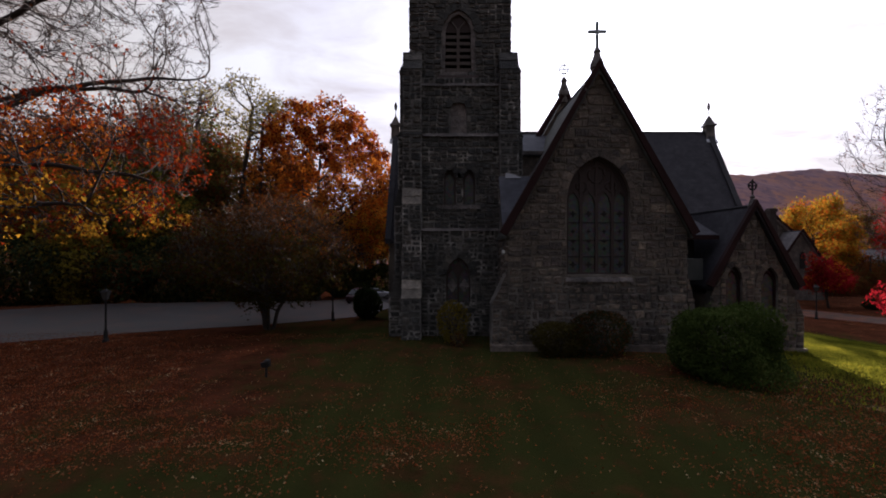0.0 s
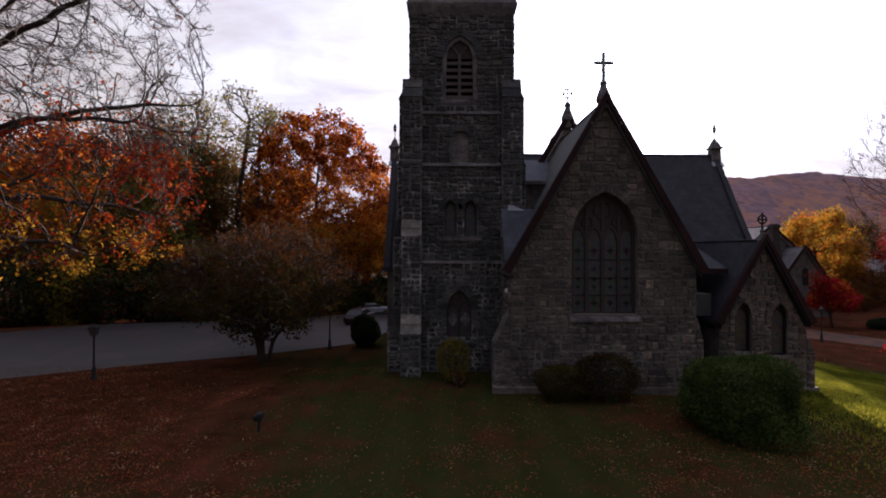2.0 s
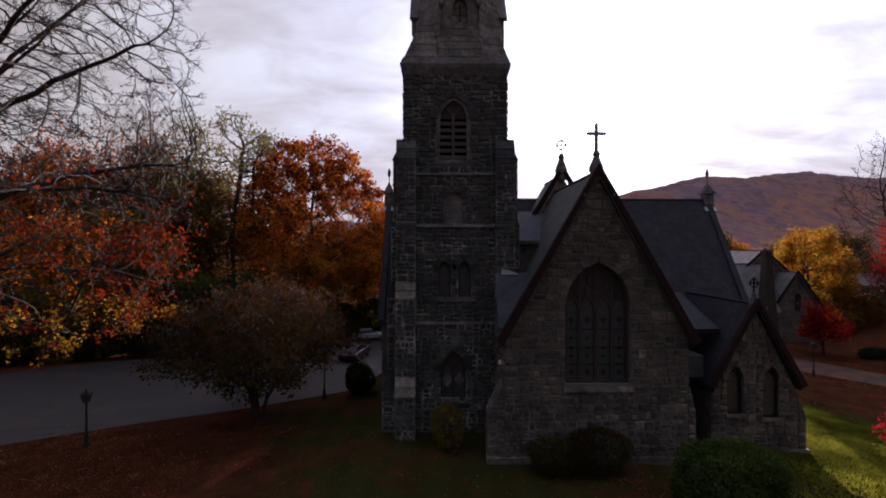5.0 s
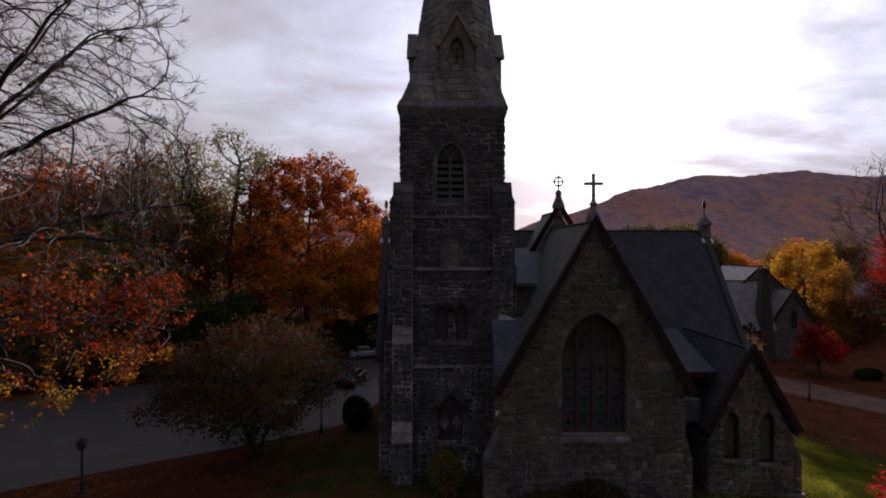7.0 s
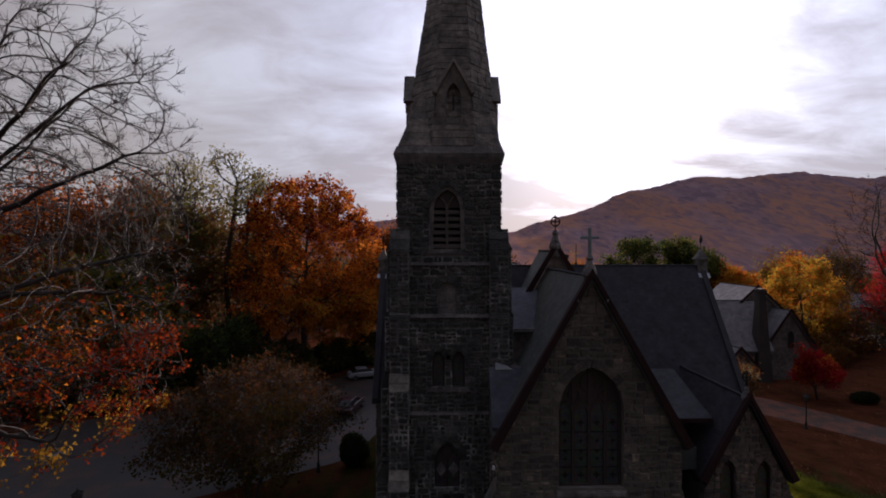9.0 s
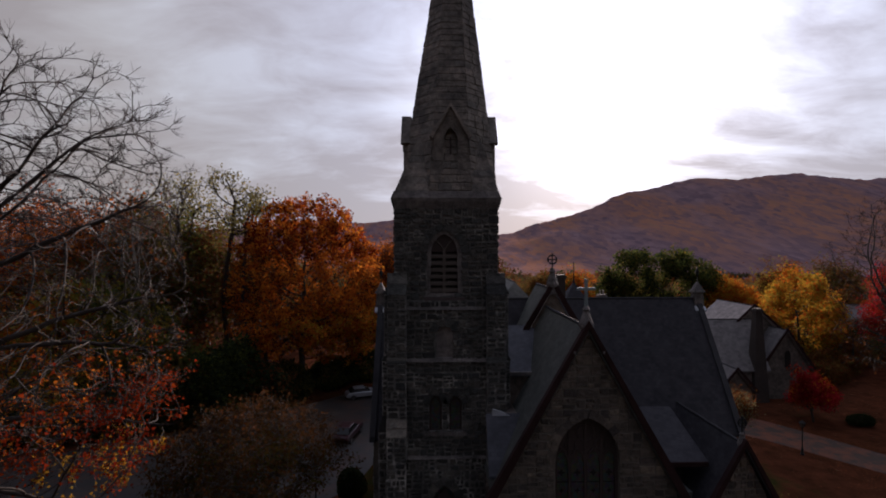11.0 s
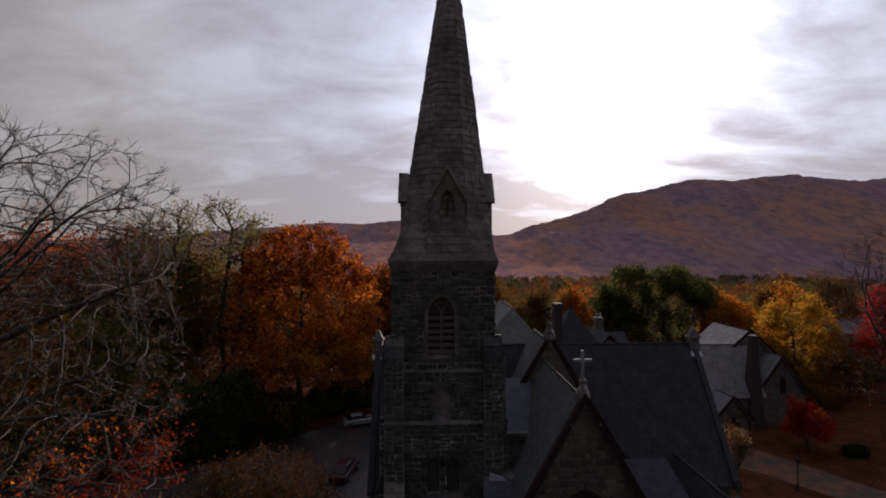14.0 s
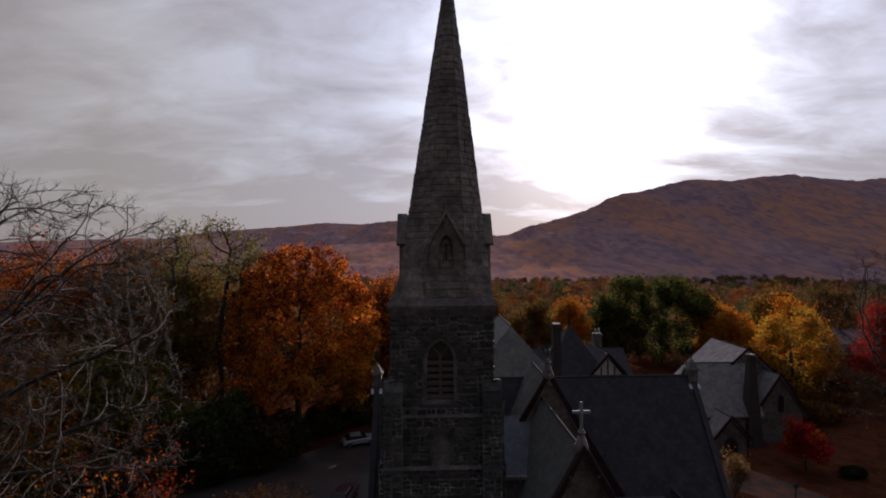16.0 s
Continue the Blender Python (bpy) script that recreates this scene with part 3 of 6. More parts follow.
def unit_stone(i, mat, soft=0.0):
    """One of a few shared stones, 1 x 1 m in front view, with worn, uneven front edges."""
    rng = random.Random(100 + i)
    ring = [(x + rng.uniform(-0.09, 0.09) * (1 if abs(x) < 0.1 else -math.copysign(1, x) * 1.0), z + rng.uniform(0, 0.13) * (-1 if z > 0 else 1)) for x, z in [(-0.5, -0.5), (0, -0.5), (0.5, -0.5), (0.5, 0.5), (0, 0.5), (-0.5, 0.5)]]
    back = [(x, 0.02, z) for x, z in ring]
    mid = [(x * rng.uniform(0.96, 1.0), -0.025, z * rng.uniform(0.94, 1.0)) for x, z in ring]
    front = [(x * (rng.uniform(0.72, 0.9) * (1 - soft) + 0.96 * soft), -0.06 - rng.uniform(0, 0.09), z * (rng.uniform(0.66, 0.88) * (1 - soft) + 0.95 * soft)) for x, z in ring]
    mb = MB()
    n = 6
    mb.add(back + mid + front, [*[(k, (k + 1) % n, n + (k + 1) % n, n + k) for k in range(n)], *[(n + k, n + (k + 1) % n, 2 * n + (k + 1) % n, 2 * n + k) for k in range(n)], tuple(range(2 * n, 3 * n))])
    me = mb.mesh("stone")
    me.materials.append(mat)
    return me


def stones(parent, rects, place, mat, rng, hull=None, holes=(), near=None, joined_name="rubble_facing", limit=300, gap=0.052, proud=0.65):
    """Lay stones on a wall face. place(u, out, z) gives the point of the wall; out is metres proud of it.
    Stones inside near = (u0, u1, z0, z1) are pieces of their own, the rest is joined."""
    units = [unit_stone(i, mat, 1.2 * (1 - proud)) for i in range(8)] if near else []
    mb, made = MB(), 0
    for u0, u1, z0, z1 in rects:
        zm = 0.5 * (z0 + z1)
        drop = False
        for ring in holes:
            lo, hi = None, None
            for k in range(len(ring)):
                (xa, za), (xb, zb) = ring[k], ring[(k + 1) % len(ring)]
                if (za - zm) * (zb - zm) < 0:
                    x = xa + (zm - za) / (zb - za) * (xb - xa)
                    lo, hi = (x if lo is None else min(lo, x)), (x if hi is None else max(hi, x))
            if lo is not None and u0 < hi and u1 > lo:
                if u0 >= lo and u1 <= hi:
                    drop = True
                elif u0 < lo and u1 > hi:
                    u1 = lo
                elif u0 < lo:
                    u1 = lo
                else:
                    u0 = hi
        a0, a1, b0, b1 = u0 + gap / 2, u1 - gap / 2, z0 + gap / 2, z1 - gap / 2
        if drop or a1 - a0 < 0.06 or b1 - b0 < 0.05:
            continue
        jw, jh = min(0.09, (a1 - a0) * 0.18), min(0.08, (b1 - b0) * 0.22)
        square = [(a0, b0), (a1, b0), (a1, b1), (a0, b1)]
        poly = square
        whole = True
        if hull:
            cut = clip_convex(poly, hull)
            whole = len(cut) == 4 and all(abs(p[0] - q[0]) + abs(p[1] - q[1]) < 1e-6 for p, q in zip(cut, poly))
            if len(cut) < 3:
                continue
            poly = cut
        uc, zc = (a0 + a1) / 2, (b0 + b1) / 2
        if near and whole and made < limit and near[0] < uc < near[1] and near[2] < zc < near[3]:
            ob = new("stone", rng.choice(units))
            p0, pu, pn = Vector(place(uc, 0, zc)), Vector(place(uc + 1, 0, zc)), Vector(place(uc, 1, zc))
            m = Matrix((((pu - p0).x * (a1 - a0), (p0 - pn).x * proud, 0, p0.x), ((pu - p0).y * (a1 - a0), (p0 - pn).y * proud, 0, p0.y), (0, 0, b1 - b0, p0.z), (0, 0, 0, 1)))
            ob.matrix_basis = m
            ob.parent = parent
            made += 1
            continue
        if whole:
            poly = [(a0 + rng.uniform(0, jw), b0 + rng.uniform(0, jh)), ((a0 + a1) / 2, b0 + rng.uniform(0, jh)), (a1 - rng.uniform(0, jw), b0 + rng.uniform(0, jh)), (a1 - rng.uniform(0, jw), b1 - rng.uniform(0, jh)), ((a0 + a1) / 2, b1 - rng.uniform(0, jh)), (a0 + rng.uniform(0, jw), b1 - rng.uniform(0, jh))]
        n = len(poly)
        cu, cz = sum(p[0] for p in poly) / n, sum(p[1] for p in poly) / n
        s = 0.86 + 0.12 * (1 - proud)
        o1 = rng.uniform(0.05, 0.14) * proud
        ring0 = [place(u, -0.02, z) for u, z in poly]
        ring1 = [place(u, 0.025 * proud, z) for u, z in poly]
        ring2 = [place(cu + (u - cu) * s * rng.uniform(0.95, 1.05), o1 + rng.uniform(0, 0.025), cz + (z - cz) * (s - 0.05) * rng.uniform(0.95, 1.05)) for u, z in poly]
        mb.add(ring0 + ring1 + ring2, [*[(k, (k + 1) % n, n + (k + 1) % n, n + k) for k in range(n)], *[(n + k, n + (k + 1) % n, 2 * n + (k + 1) % n, 2 * n + k) for k in range(n)], tuple(range(2 * n, 3 * n))])
    if mb.v:
        ob = part(joined_name, mb.mesh(joined_name, fix=False), mat, parent)
        ob["kind"] = "stuff"
        return ob


def front(y):
    return lambda u, o, z: (u, y - o, z)


def back(y):
    return lambda u, o, z: (-u, y + o, z)


def left_side(x):
    return lambda u, o, z: (x - o, -u, z)


def right_side(x):
    return lambda u, o, z: (x + o, u, z)


# ---- church tower ----
TX, TY, SX = 1.02, 30.0, 1.28
GROUND = -0.6
tower = thing("church_tower", "tall dark rubble stone church tower with a broach spire", "church tower")
rng = random.Random(11)
HB = 2.97      # half width of the belfry stage
HW = 3.10      # half width of the lower stages

belfry_open = arch(TX - 0.12, 0.98, 15.45, 17.95, 19.25)
niche = arch(TX - 0.1, 0.46, 11.95, 13.4, 13.75)
pair = [arch(TX - 0.62, 0.36, 7.75, 9.3, 9.85), arch(TX + 0.52, 0.36, 7.75, 9.3, 9.85)]
lower = arch(TX - 0.12, 0.72, 2.0, 3.6, 4.7)
yb, yw = TY - HB, TY - HW
wall = part("wall", holed_wall([(TX - HW, GROUND), (TX + HW, GROUND), (TX + HW, 15.2), (TX - HW, 15.2)], [niche, *pair, lower], yw, yw + 0.7), M_MORTAR, tower, "dark rubble stone with pale joints")
core = MB().box(TX - HW, TX + HW, yw + 0.7, TY + HW, GROUND, 15.2)
part("core_wall", core, M_MORTAR, tower)
bw = part("belfry_wall", holed_wall([(TX - HB, 15.2), (TX + HB, 15.2), (TX + HB, 21.0), (TX - HB, 21.0)], [belfry_open], yb, yb + 0.6), M_MORTAR, tower)
part("belfry_core", MB().box(TX - HB, TX + HB, yb + 0.6, TY + HB, 15.2, 21.0), M_MORTAR, tower)
stones(wall, rubble(TX - HW, TX + HW, GROUND, 15.2, rng), front(yw), M_TOWER, rng, holes=[niche, *pair, lower], near=(TX - 2.2, TX + 2.2, 6.3, 14.6), limit=300)
stones(bw, rubble(TX - HB, TX + HB, 15.2, 20.5, rng), front(yb), M_TOWER, rng, holes=[belfry_open], near=(TX - 3, TX + 3, 15, 21), limit=290)
for nm, plc in (("side_facing", lambda o: left_side(TX - HW)), ("side_facing", lambda o: right_side(TX + HW)), ("rear_facing", lambda o: back(TY + HW))):
    f = plc(0)
    base_u = {"side_facing": (-(TY + HW), -(TY - HW)) if f(0, 0, 0)[0] < TX else (TY - HW, TY + HW), "rear_facing": (-(TX + HW), -(TX - HW))}[nm]
    stones(tower, rubble(*base_u, GROUND, 15.2, rng, 1.2), f, M_TOWER, rng, joined_name=nm, proud=0.4)
for nm, f, bu in (("belfry_side_facing", left_side(TX - HB), (-(TY + HB), -(TY - HB))), ("belfry_side_facing", right_side(TX + HB), (TY - HB, TY + HB)), ("belfry_rear_facing", back(TY + HB), (-(TX + HB), -(TX - HB)))):
    stones(tower, rubble(*bu, 15.2, 20.5, rng, 1.2), f, M_TOWER, rng, joined_name=nm, proud=0.4)

# string courses and cornice
for z, h, d in ((6.2, 0.22, 0.14), (11.72, 0.24, 0.16), (14.68, 0.22, 0.14)):
    mb = MB()
    mb.hull([(TX - HW - d, yw - d, z), (TX + HW + d, yw - d, z), (TX + HW + d, TY + HW + d, z), (TX - HW - d, TY + HW + d, z)],
            [(TX - HW - 0.02, yw - 0.03, z + h), (TX + HW + 0.02, yw - 0.03, z + h), (TX + HW + 0.02, TY + HW + 0.02, z + h), (TX - HW - 0.02, TY + HW + 0.02, z + h)])
    part("string_course", mb, M_DRESSED, tower, "weathered dressed stone band")


def ring4(h, z, cx=TX, cy=TY):
    return [(cx - h, cy - h, z), (cx + h, cy - h, z), (cx + h, cy + h, z), (cx - h, cy + h, z)]


mb = MB().hull(ring4(HB + 0.02, 20.35), ring4(HB + 0.17, 20.85))
mb.hull(ring4(HB + 0.17, 20.85), ring4(HB + 0.20, 21.05)).hull(ring4(HB + 0.18, 21.05), ring4(HB + 0.03, 21.45))
part("cornice", mb, M_DRESSED, tower, "dressed stone cornice below the spire")

# buttresses: stages of (outer z0, z1, projection, cap height)
STAGES = ((GROUND, 2.35, 1.02, 1.05), (2.35, 7.7, 0.72, 0.95), (7.7, 11.75, 0.5, 0.3), (11.75, 15.55, 0.40, 1.2))


def buttress(cx0, cx1, face, sign, axis):
    """A stepped buttress against a tower face; its caps slope back at each stage."""
    b = MB()
    caps = []
    for i, (z0, z1, d, cap) in enumerate(STAGES):
        nd = STAGES[i + 1][2] if i < 3 else -0.12
        o, n_ = face + sign * d, face + sign * nd
        inn = face - sign * 0.3
        if axis == "y":
            b.hull([(cx0, inn, z0), (cx1, inn, z0), (cx1, o, z0), (cx0, o, z0)], [(cx0, inn, z1), (cx1, inn, z1), (cx1, o, z1), (cx0, o, z1)])
            e = 0.03
            for a in range(2):
                za, zb = z1 + cap * a / 2, z1 + cap * (a + 1) / 2
                oa, ob_ = o + (n_ - o) * a / 2, o + (n_ - o) * (a + 1) / 2
                caps.append(MB().hull([(cx0 - e, inn, za), (cx1 + e, inn, za), (cx1 + e, oa + sign * 0.06, za), (cx0 - e, oa + sign * 0.06, za)], [(cx0 - e, inn, zb), (cx1 + e, inn, zb), (cx1 + e, ob_ + sign * 0.02, zb), (cx0 - e, ob_ + sign * 0.02, zb)]))
        else:
            b.hull([(inn, cx0, z0), (inn, cx1, z0), (o, cx1, z0), (o, cx0, z0)], [(inn, cx0, z1), (inn, cx1, z1), (o, cx1, z1), (o, cx0, z1)])
            caps.append(MB().hull([(inn, cx0 - .03, z1), (inn, cx1 + .03, z1), (o + sign * 0.06, cx1 + .03, z1), (o + sign * 0.06, cx0 - .03, z1)], [(inn, cx0 - .03, z1 + cap), (inn, cx1 + .03, z1 + cap), (n_, cx1 + .03, z1 + cap), (n_, cx0 - .03, z1 + cap)]))
    pale = axis == "y"
    bt = part("buttress", b, M_MORTAR, tower, "stepped rubble stone buttress")
    for i, c in enumerate(caps):
        part("cap_stone", c, M_PALE if pale and i < 4 else M_TOWER, bt, "pale sloping cap stone" if pale and i < 4 else "", bevel=0.02)
    return bt


BI, BO = 2.27, 3.34
for sx in (-1, 1):
    a, b = sorted((TX + sx * BI, TX + sx * BO))
    for sy in (-1, 1):
        bt = buttress(a, b, TY + sy * HW, sy, "y")
        if sy < 0:
            for i, (z0, z1, d, cap) in enumerate(STAGES):
                zs = z0 if i == 0 else z0 + STAGES[i - 1][3]
                stones(bt, rubble(a, b, zs, z1, rng, 0.95), front(TY - HW - d), M_TOWER, rng)
                side = left_side(a) if sx < 0 else right_side(b)
                uu = (-(TY - HW), -(TY - HW - d)) if sx < 0 else (TY - HW - d, TY - HW)
                stones(bt, rubble(*uu, zs, z1, rng, 0.95), side, M_TOWER, rng, joined_name="side_facing", proud=0.4)
        c, e = sorted((TY + sy * BI, TY + sy * BO))
        if sy < 0:
            c, e = TY - HW + 0.06, TY - HW + 1.15
        bt = buttress(c, e, TX + sx * (HW + 0.06), sx, "x")
        if sy < 0:
            for i, (z0, z1, d, cap) in enumerate(STAGES):
                zs = z0 if i == 0 else z0 + STAGES[i - 1][3]
                uu = sorted((TX + sx * HW, TX + sx * (HW + 0.06 + d)))
                stones(bt, rubble(*uu, zs, z1, rng, 0.95), front(c), M_TOWER, rng)


# belfry window: stone frame, tracery head, louvres
def voussoirs(parent, pts, y, mat, width=0.34, step=0.36, skip_low=True):
    """Single arch stones along an outline of (x, z)."""
    P = [Vector((x, 0, z)) for x, z in pts]
    L = [0.0]
    for a, b in zip(P, P[1:]):
        L.append(L[-1] + (b - a).length)
    n = max(3, round(L[-1] / step))

    def at(s):
        for i in range(len(P) - 1):
            if s <= L[i + 1] + 1e-9:
                d = (P[i + 1] - P[i]).normalized()
                return P[i] + d * (s - L[i]), Vector((-d.z, 0, d.x))
        d = (P[-1] - P[-2]).normalized()
        return P[-1], Vector((-d.z, 0, d.x))
    for k in range(n):
        s0, s1 = L[-1] * k / n + 0.012, L[-1] * (k + 1) / n - 0.012
        (p, m), (q, o) = at(s0), at(s1)
        w = width * random.Random(k).uniform(0.85, 1.15)
        ring = [p - m * 0.02, q - o * 0.02, q + o * w, p + m * w]
        mb = MB().hull([(r.x, y + 0.05, r.z) for r in ring], [(r.x, y - 0.085, r.z) for r in ring])
        part("arch_stone", mb, mat, parent)


def arch_only(pts):
    """The curved head of an arch outline."""
    return pts[1:-1]


def window(parent, outline, y, recess, glass_mat, frame_mat, lights, label, mull=0.12, bars=()):
    """A pointed window set back in its opening: glass pane, stone frame, mullions, light heads and cross bars."""
    xs = [p[0] for p in outline]
    zs = [p[1] for p in outline]
    x0, x1, z0, z1 = min(xs), max(xs), min(zs), max(zs)
    cx, spring = (x0 + x1) / 2, outline[1][1]
    w = part("window", band(outline, mull * 1.1, 0.03, y + recess - 0.08, y + recess + 0.1, closed=True), frame_mat, parent, label)
    part("pane", MB().extrude_y(outline, y + recess + 0.02, y + recess + 0.05), glass_mat, w, "dark leaded glass")
    lw = (x1 - x0) / lights
    for k in range(1, lights):
        x = x0 + lw * k
        top = spring + (z1 - spring) * (0.95 if lights == 2 else (0.62 if k != lights // 2 else 0.9))
        part("mullion", MB().box(x - mull / 2, x + mull / 2, y + recess - 0.07, y + recess + 0.09, z0, top), frame_mat, w)
    for k in range(lights):
        c = x0 + lw * (k + 0.5)
        hd = arch(c, lw / 2, spring - 0.55, spring - 0.25, spring + lw * 0.55, 5)
        part("light_head", band(hd[1:-1], mull * 0.8, 0.0, y + recess - 0.06, y + recess + 0.09), frame_mat, w)
    for z in bars:
        part("bar", MB().box(x0, x1, y + recess - 0.02, y + recess + 0.03, z - 0.025, z + 0.025), M_IRON, w)
    return w


w = part("louvre_window", band(belfry_open, 0.24, 0.03, yb + 0.02, yb + 0.42, closed=True), M_DRESSED, tower, "louvred belfry window in a pointed stone frame")
bx0, bx1 = TX - 1.1, TX + 0.86
part("mullion", MB().box(TX - 0.2, TX - 0.04, yb + 0.08, yb + 0.4, 15.5, 18.2), M_LOUVRE, w)
# black sheet behind the louvres paints the belfry's unlit depth
part("backing", MB().box(bx0, bx1, yb + 0.5, yb + 0.56, 15.5, 19.1), M_DARK, w, "near-black sheet standing in for the shade inside the belfry")
mb = MB().extrude_y([(TX - 0.9, 17.98), (TX + 0.66, 17.98), (TX + 0.66, 18.2), (TX + 0.32, 18.82), (TX - 0.12, 19.22), (TX - 0.56, 18.82), (TX - 0.9, 18.2)], yb + 0.16, yb + 0.38)
part("tracery_head", mb, M_TRACERY, w, "solid stone head over two lights")
for sx in (-1, 1):
    arc = [(TX - 0.12 + sx * 0.02, 18.02), (TX - 0.12 + sx * 0.16, 18.3), (TX - 0.12 + sx * 0.34, 18.52), (TX - 0.12 + sx * 0.5, 18.66)]
    part("tracery_rib", MB().tube([(x, yb + 0.13, z) for x, z in arc], 0.05, 5), M_LOUVRE, w)
for k in range(6):
    z = 15.66 + k * 0.39
    for a, b in ((bx0 + 0.16, TX - 0.2), (TX - 0.04, bx1 - 0.16)):
        mb = MB().hull([(a, yb + 0.14, z), (b, yb + 0.14, z), (b, yb + 0.44, z + 0.2), (a, yb + 0.44, z + 0.2)], [(a, yb + 0.14, z + 0.19), (b, yb + 0.14, z + 0.19), (b, yb + 0.44, z + 0.28), (a, yb + 0.44, z + 0.28)])
        part("louvre", mb, M_LOUVRE, w)
part("sill", MB().hull([(bx0 - .2, yb - 0.14, 15.2), (bx1 + .2, yb - 0.14, 15.2), (bx1 + .2, yb + 0.3, 15.2), (bx0 - .2, yb + 0.3, 15.2)], [(bx0 - .2, yb - 0.1, 15.36), (bx1 + .2, yb - 0.1, 15.36), (bx1 + .2, yb + 0.3, 15.5), (bx0 - .2, yb + 0.3, 15.5)]), M_TRACERY, w)
voussoirs(w, arch_only(belfry_open), yb, M_TOWER, 0.42)

nw = part("niche_panel", MB().extrude_y(niche, yw + 0.12, yw + 0.2), M_DRESSED, tower, "blind brown stone panel in a niche")
voussoirs(nw, arch_only(niche), yw, M_TOWER, 0.4, 0.32)
for o in pair:
    wn = window(tower, o, yw, 0.25, M_GLASS, M_TRACERY, 1, "narrow lancet window", 0.1)
    voussoirs(wn, arch_only(o), yw, M_TOWER, 0.34, 0.3)
part("sill", MB().box(TX - 1.25, TX + 1.15, yw - 0.1, yw + 0.25, 7.5, 7.74), M_DRESSED, tower)
wn = window(tower, lower, yw, 0.25, M_GLASS, M_TRACERY, 2, "two-light pointed window with a quatrefoil", 0.11)
voussoirs(wn, arch_only(lower), yw, M_TOWER, 0.42, 0.33)
for zc, xc in ((4.0, TX - 0.12), (3.0, TX - 0.48), (3.0, TX + 0.24)):
    part("kite_panel", MB().extrude_y([(xc, zc - 0.42), (xc + 0.3, zc), (xc, zc + 0.42), (xc - 0.3, zc)], yw + 0.16, yw + 0.2), M_DRESSED if zc < 3.5 else M_TRACERY, wn)


# spire: courses of an eight-sided pyramid, each slightly uneven, with corner broaches
SZ0, SZ1, SR0 = 21.05, 43.0, 3.02


def lean(z):
    """The spire's axis: it stands slightly out of plumb."""
    return SX - 0.04 + 0.016 * (z - SZ0)


def octagon(r, z, cy=TY):
    """Eight corners, r from the axis to each flat."""
    R = r / math.cos(math.pi / 8)
    return [(lean(z) + R * math.cos(math.pi / 8 + k * math.pi / 4), cy + R * math.sin(math.pi / 8 + k * math.pi / 4), z) for k in range(8)]


spire = part("spire", MB().hull(octagon(SR0 - 0.1, SZ0), octagon(0.02, SZ1 - 0.4)), M_SPIRE, tower, "tall brown-grey stone broach spire")
z, rs = SZ0, random.Random(5)
rest, laid = MB(), 0
blocks = [MB().hull([(-0.5, 0, -0.5), (0.5, 0, -0.5), (0.5, 0, 0.5), (-0.5, 0, 0.5)], [(-0.5 + e_, -0.5 - f_, -0.5 + 3 * e_), (0.5 - e_, -0.5 + f_, -0.5 + 3 * e_), (0.5 - e_, -0.5, 0.5 - 2 * e_), (-0.5 + e_, -0.5 - f_, 0.5 - 2 * e_)]).mesh("stone_block") for e_, f_ in ((0.012, 0.1), (0.02, -0.12), (0.016, 0.2))]
for me in blocks:
    me.materials.append(M_SPIRE)
while z < SZ1 - 0.6:
    h = min(rs.uniform(0.34, 0.48), SZ1 - 0.5 - z)
    zm = z + h / 2
    r = SR0 * (SZ1 - zm) / (SZ1 - SZ0)
    part("stone_course", MB().hull(octagon(SR0 * (SZ1 - z) / (SZ1 - SZ0) - 0.03, z), octagon(SR0 * (SZ1 - z - h) / (SZ1 - SZ0) - 0.03, z + h)), M_SPIRE, spire)
    half = r * math.tan(math.pi / 8)
    for k in range(8):
        ang = k * math.pi / 4
        n_ = max(1, round(2 * half / rs.uniform(0.62, 0.95)))
        cuts = sorted([-half, half] + [-half + 2 * half * (j + rs.uniform(-0.25, 0.25)) / n_ for j in range(1, n_)])
        slope = math.atan(SR0 / (SZ1 - SZ0))
        turn = Matrix.Translation((lean(zm), TY, zm)) @ Matrix.Rotation(ang, 4, "Z") @ Matrix.Translation((0, -r + 0.03, 0)) @ Matrix.Rotation(-slope, 4, "X")
        for u0, u1 in zip(cuts, cuts[1:]):
            block, put = rs.choice(blocks), turn @ Matrix.Translation(((u0 + u1) / 2, 0, 0)) @ Matrix.Diagonal((u1 - u0 - 0.008, 0.09 + rs.uniform(-0.02, 0.035), h - 0.008, 1))
            if k in (0, 1, 7) and laid < 300:
                ob = new("stone_block", block)
                ob.matrix_basis = put
                ob.parent = spire
                laid += 1
            else:
                rest.add([put @ v.co for v in block.vertices], [tuple(p.vertices) for p in block.polygons])
    z += h
part("spire_facing", rest.mesh("spire_facing", fix=False), M_SPIRE, spire)["kind"] = "stuff"
part("spire_tip", MB().lathe(lean(SZ1), TY, [(0.1, SZ1 - 0.6), (0.16, SZ1 - 0.3), (0.06, SZ1), (0.03, SZ1 + 0.9)], 8), M_IRON, spire)
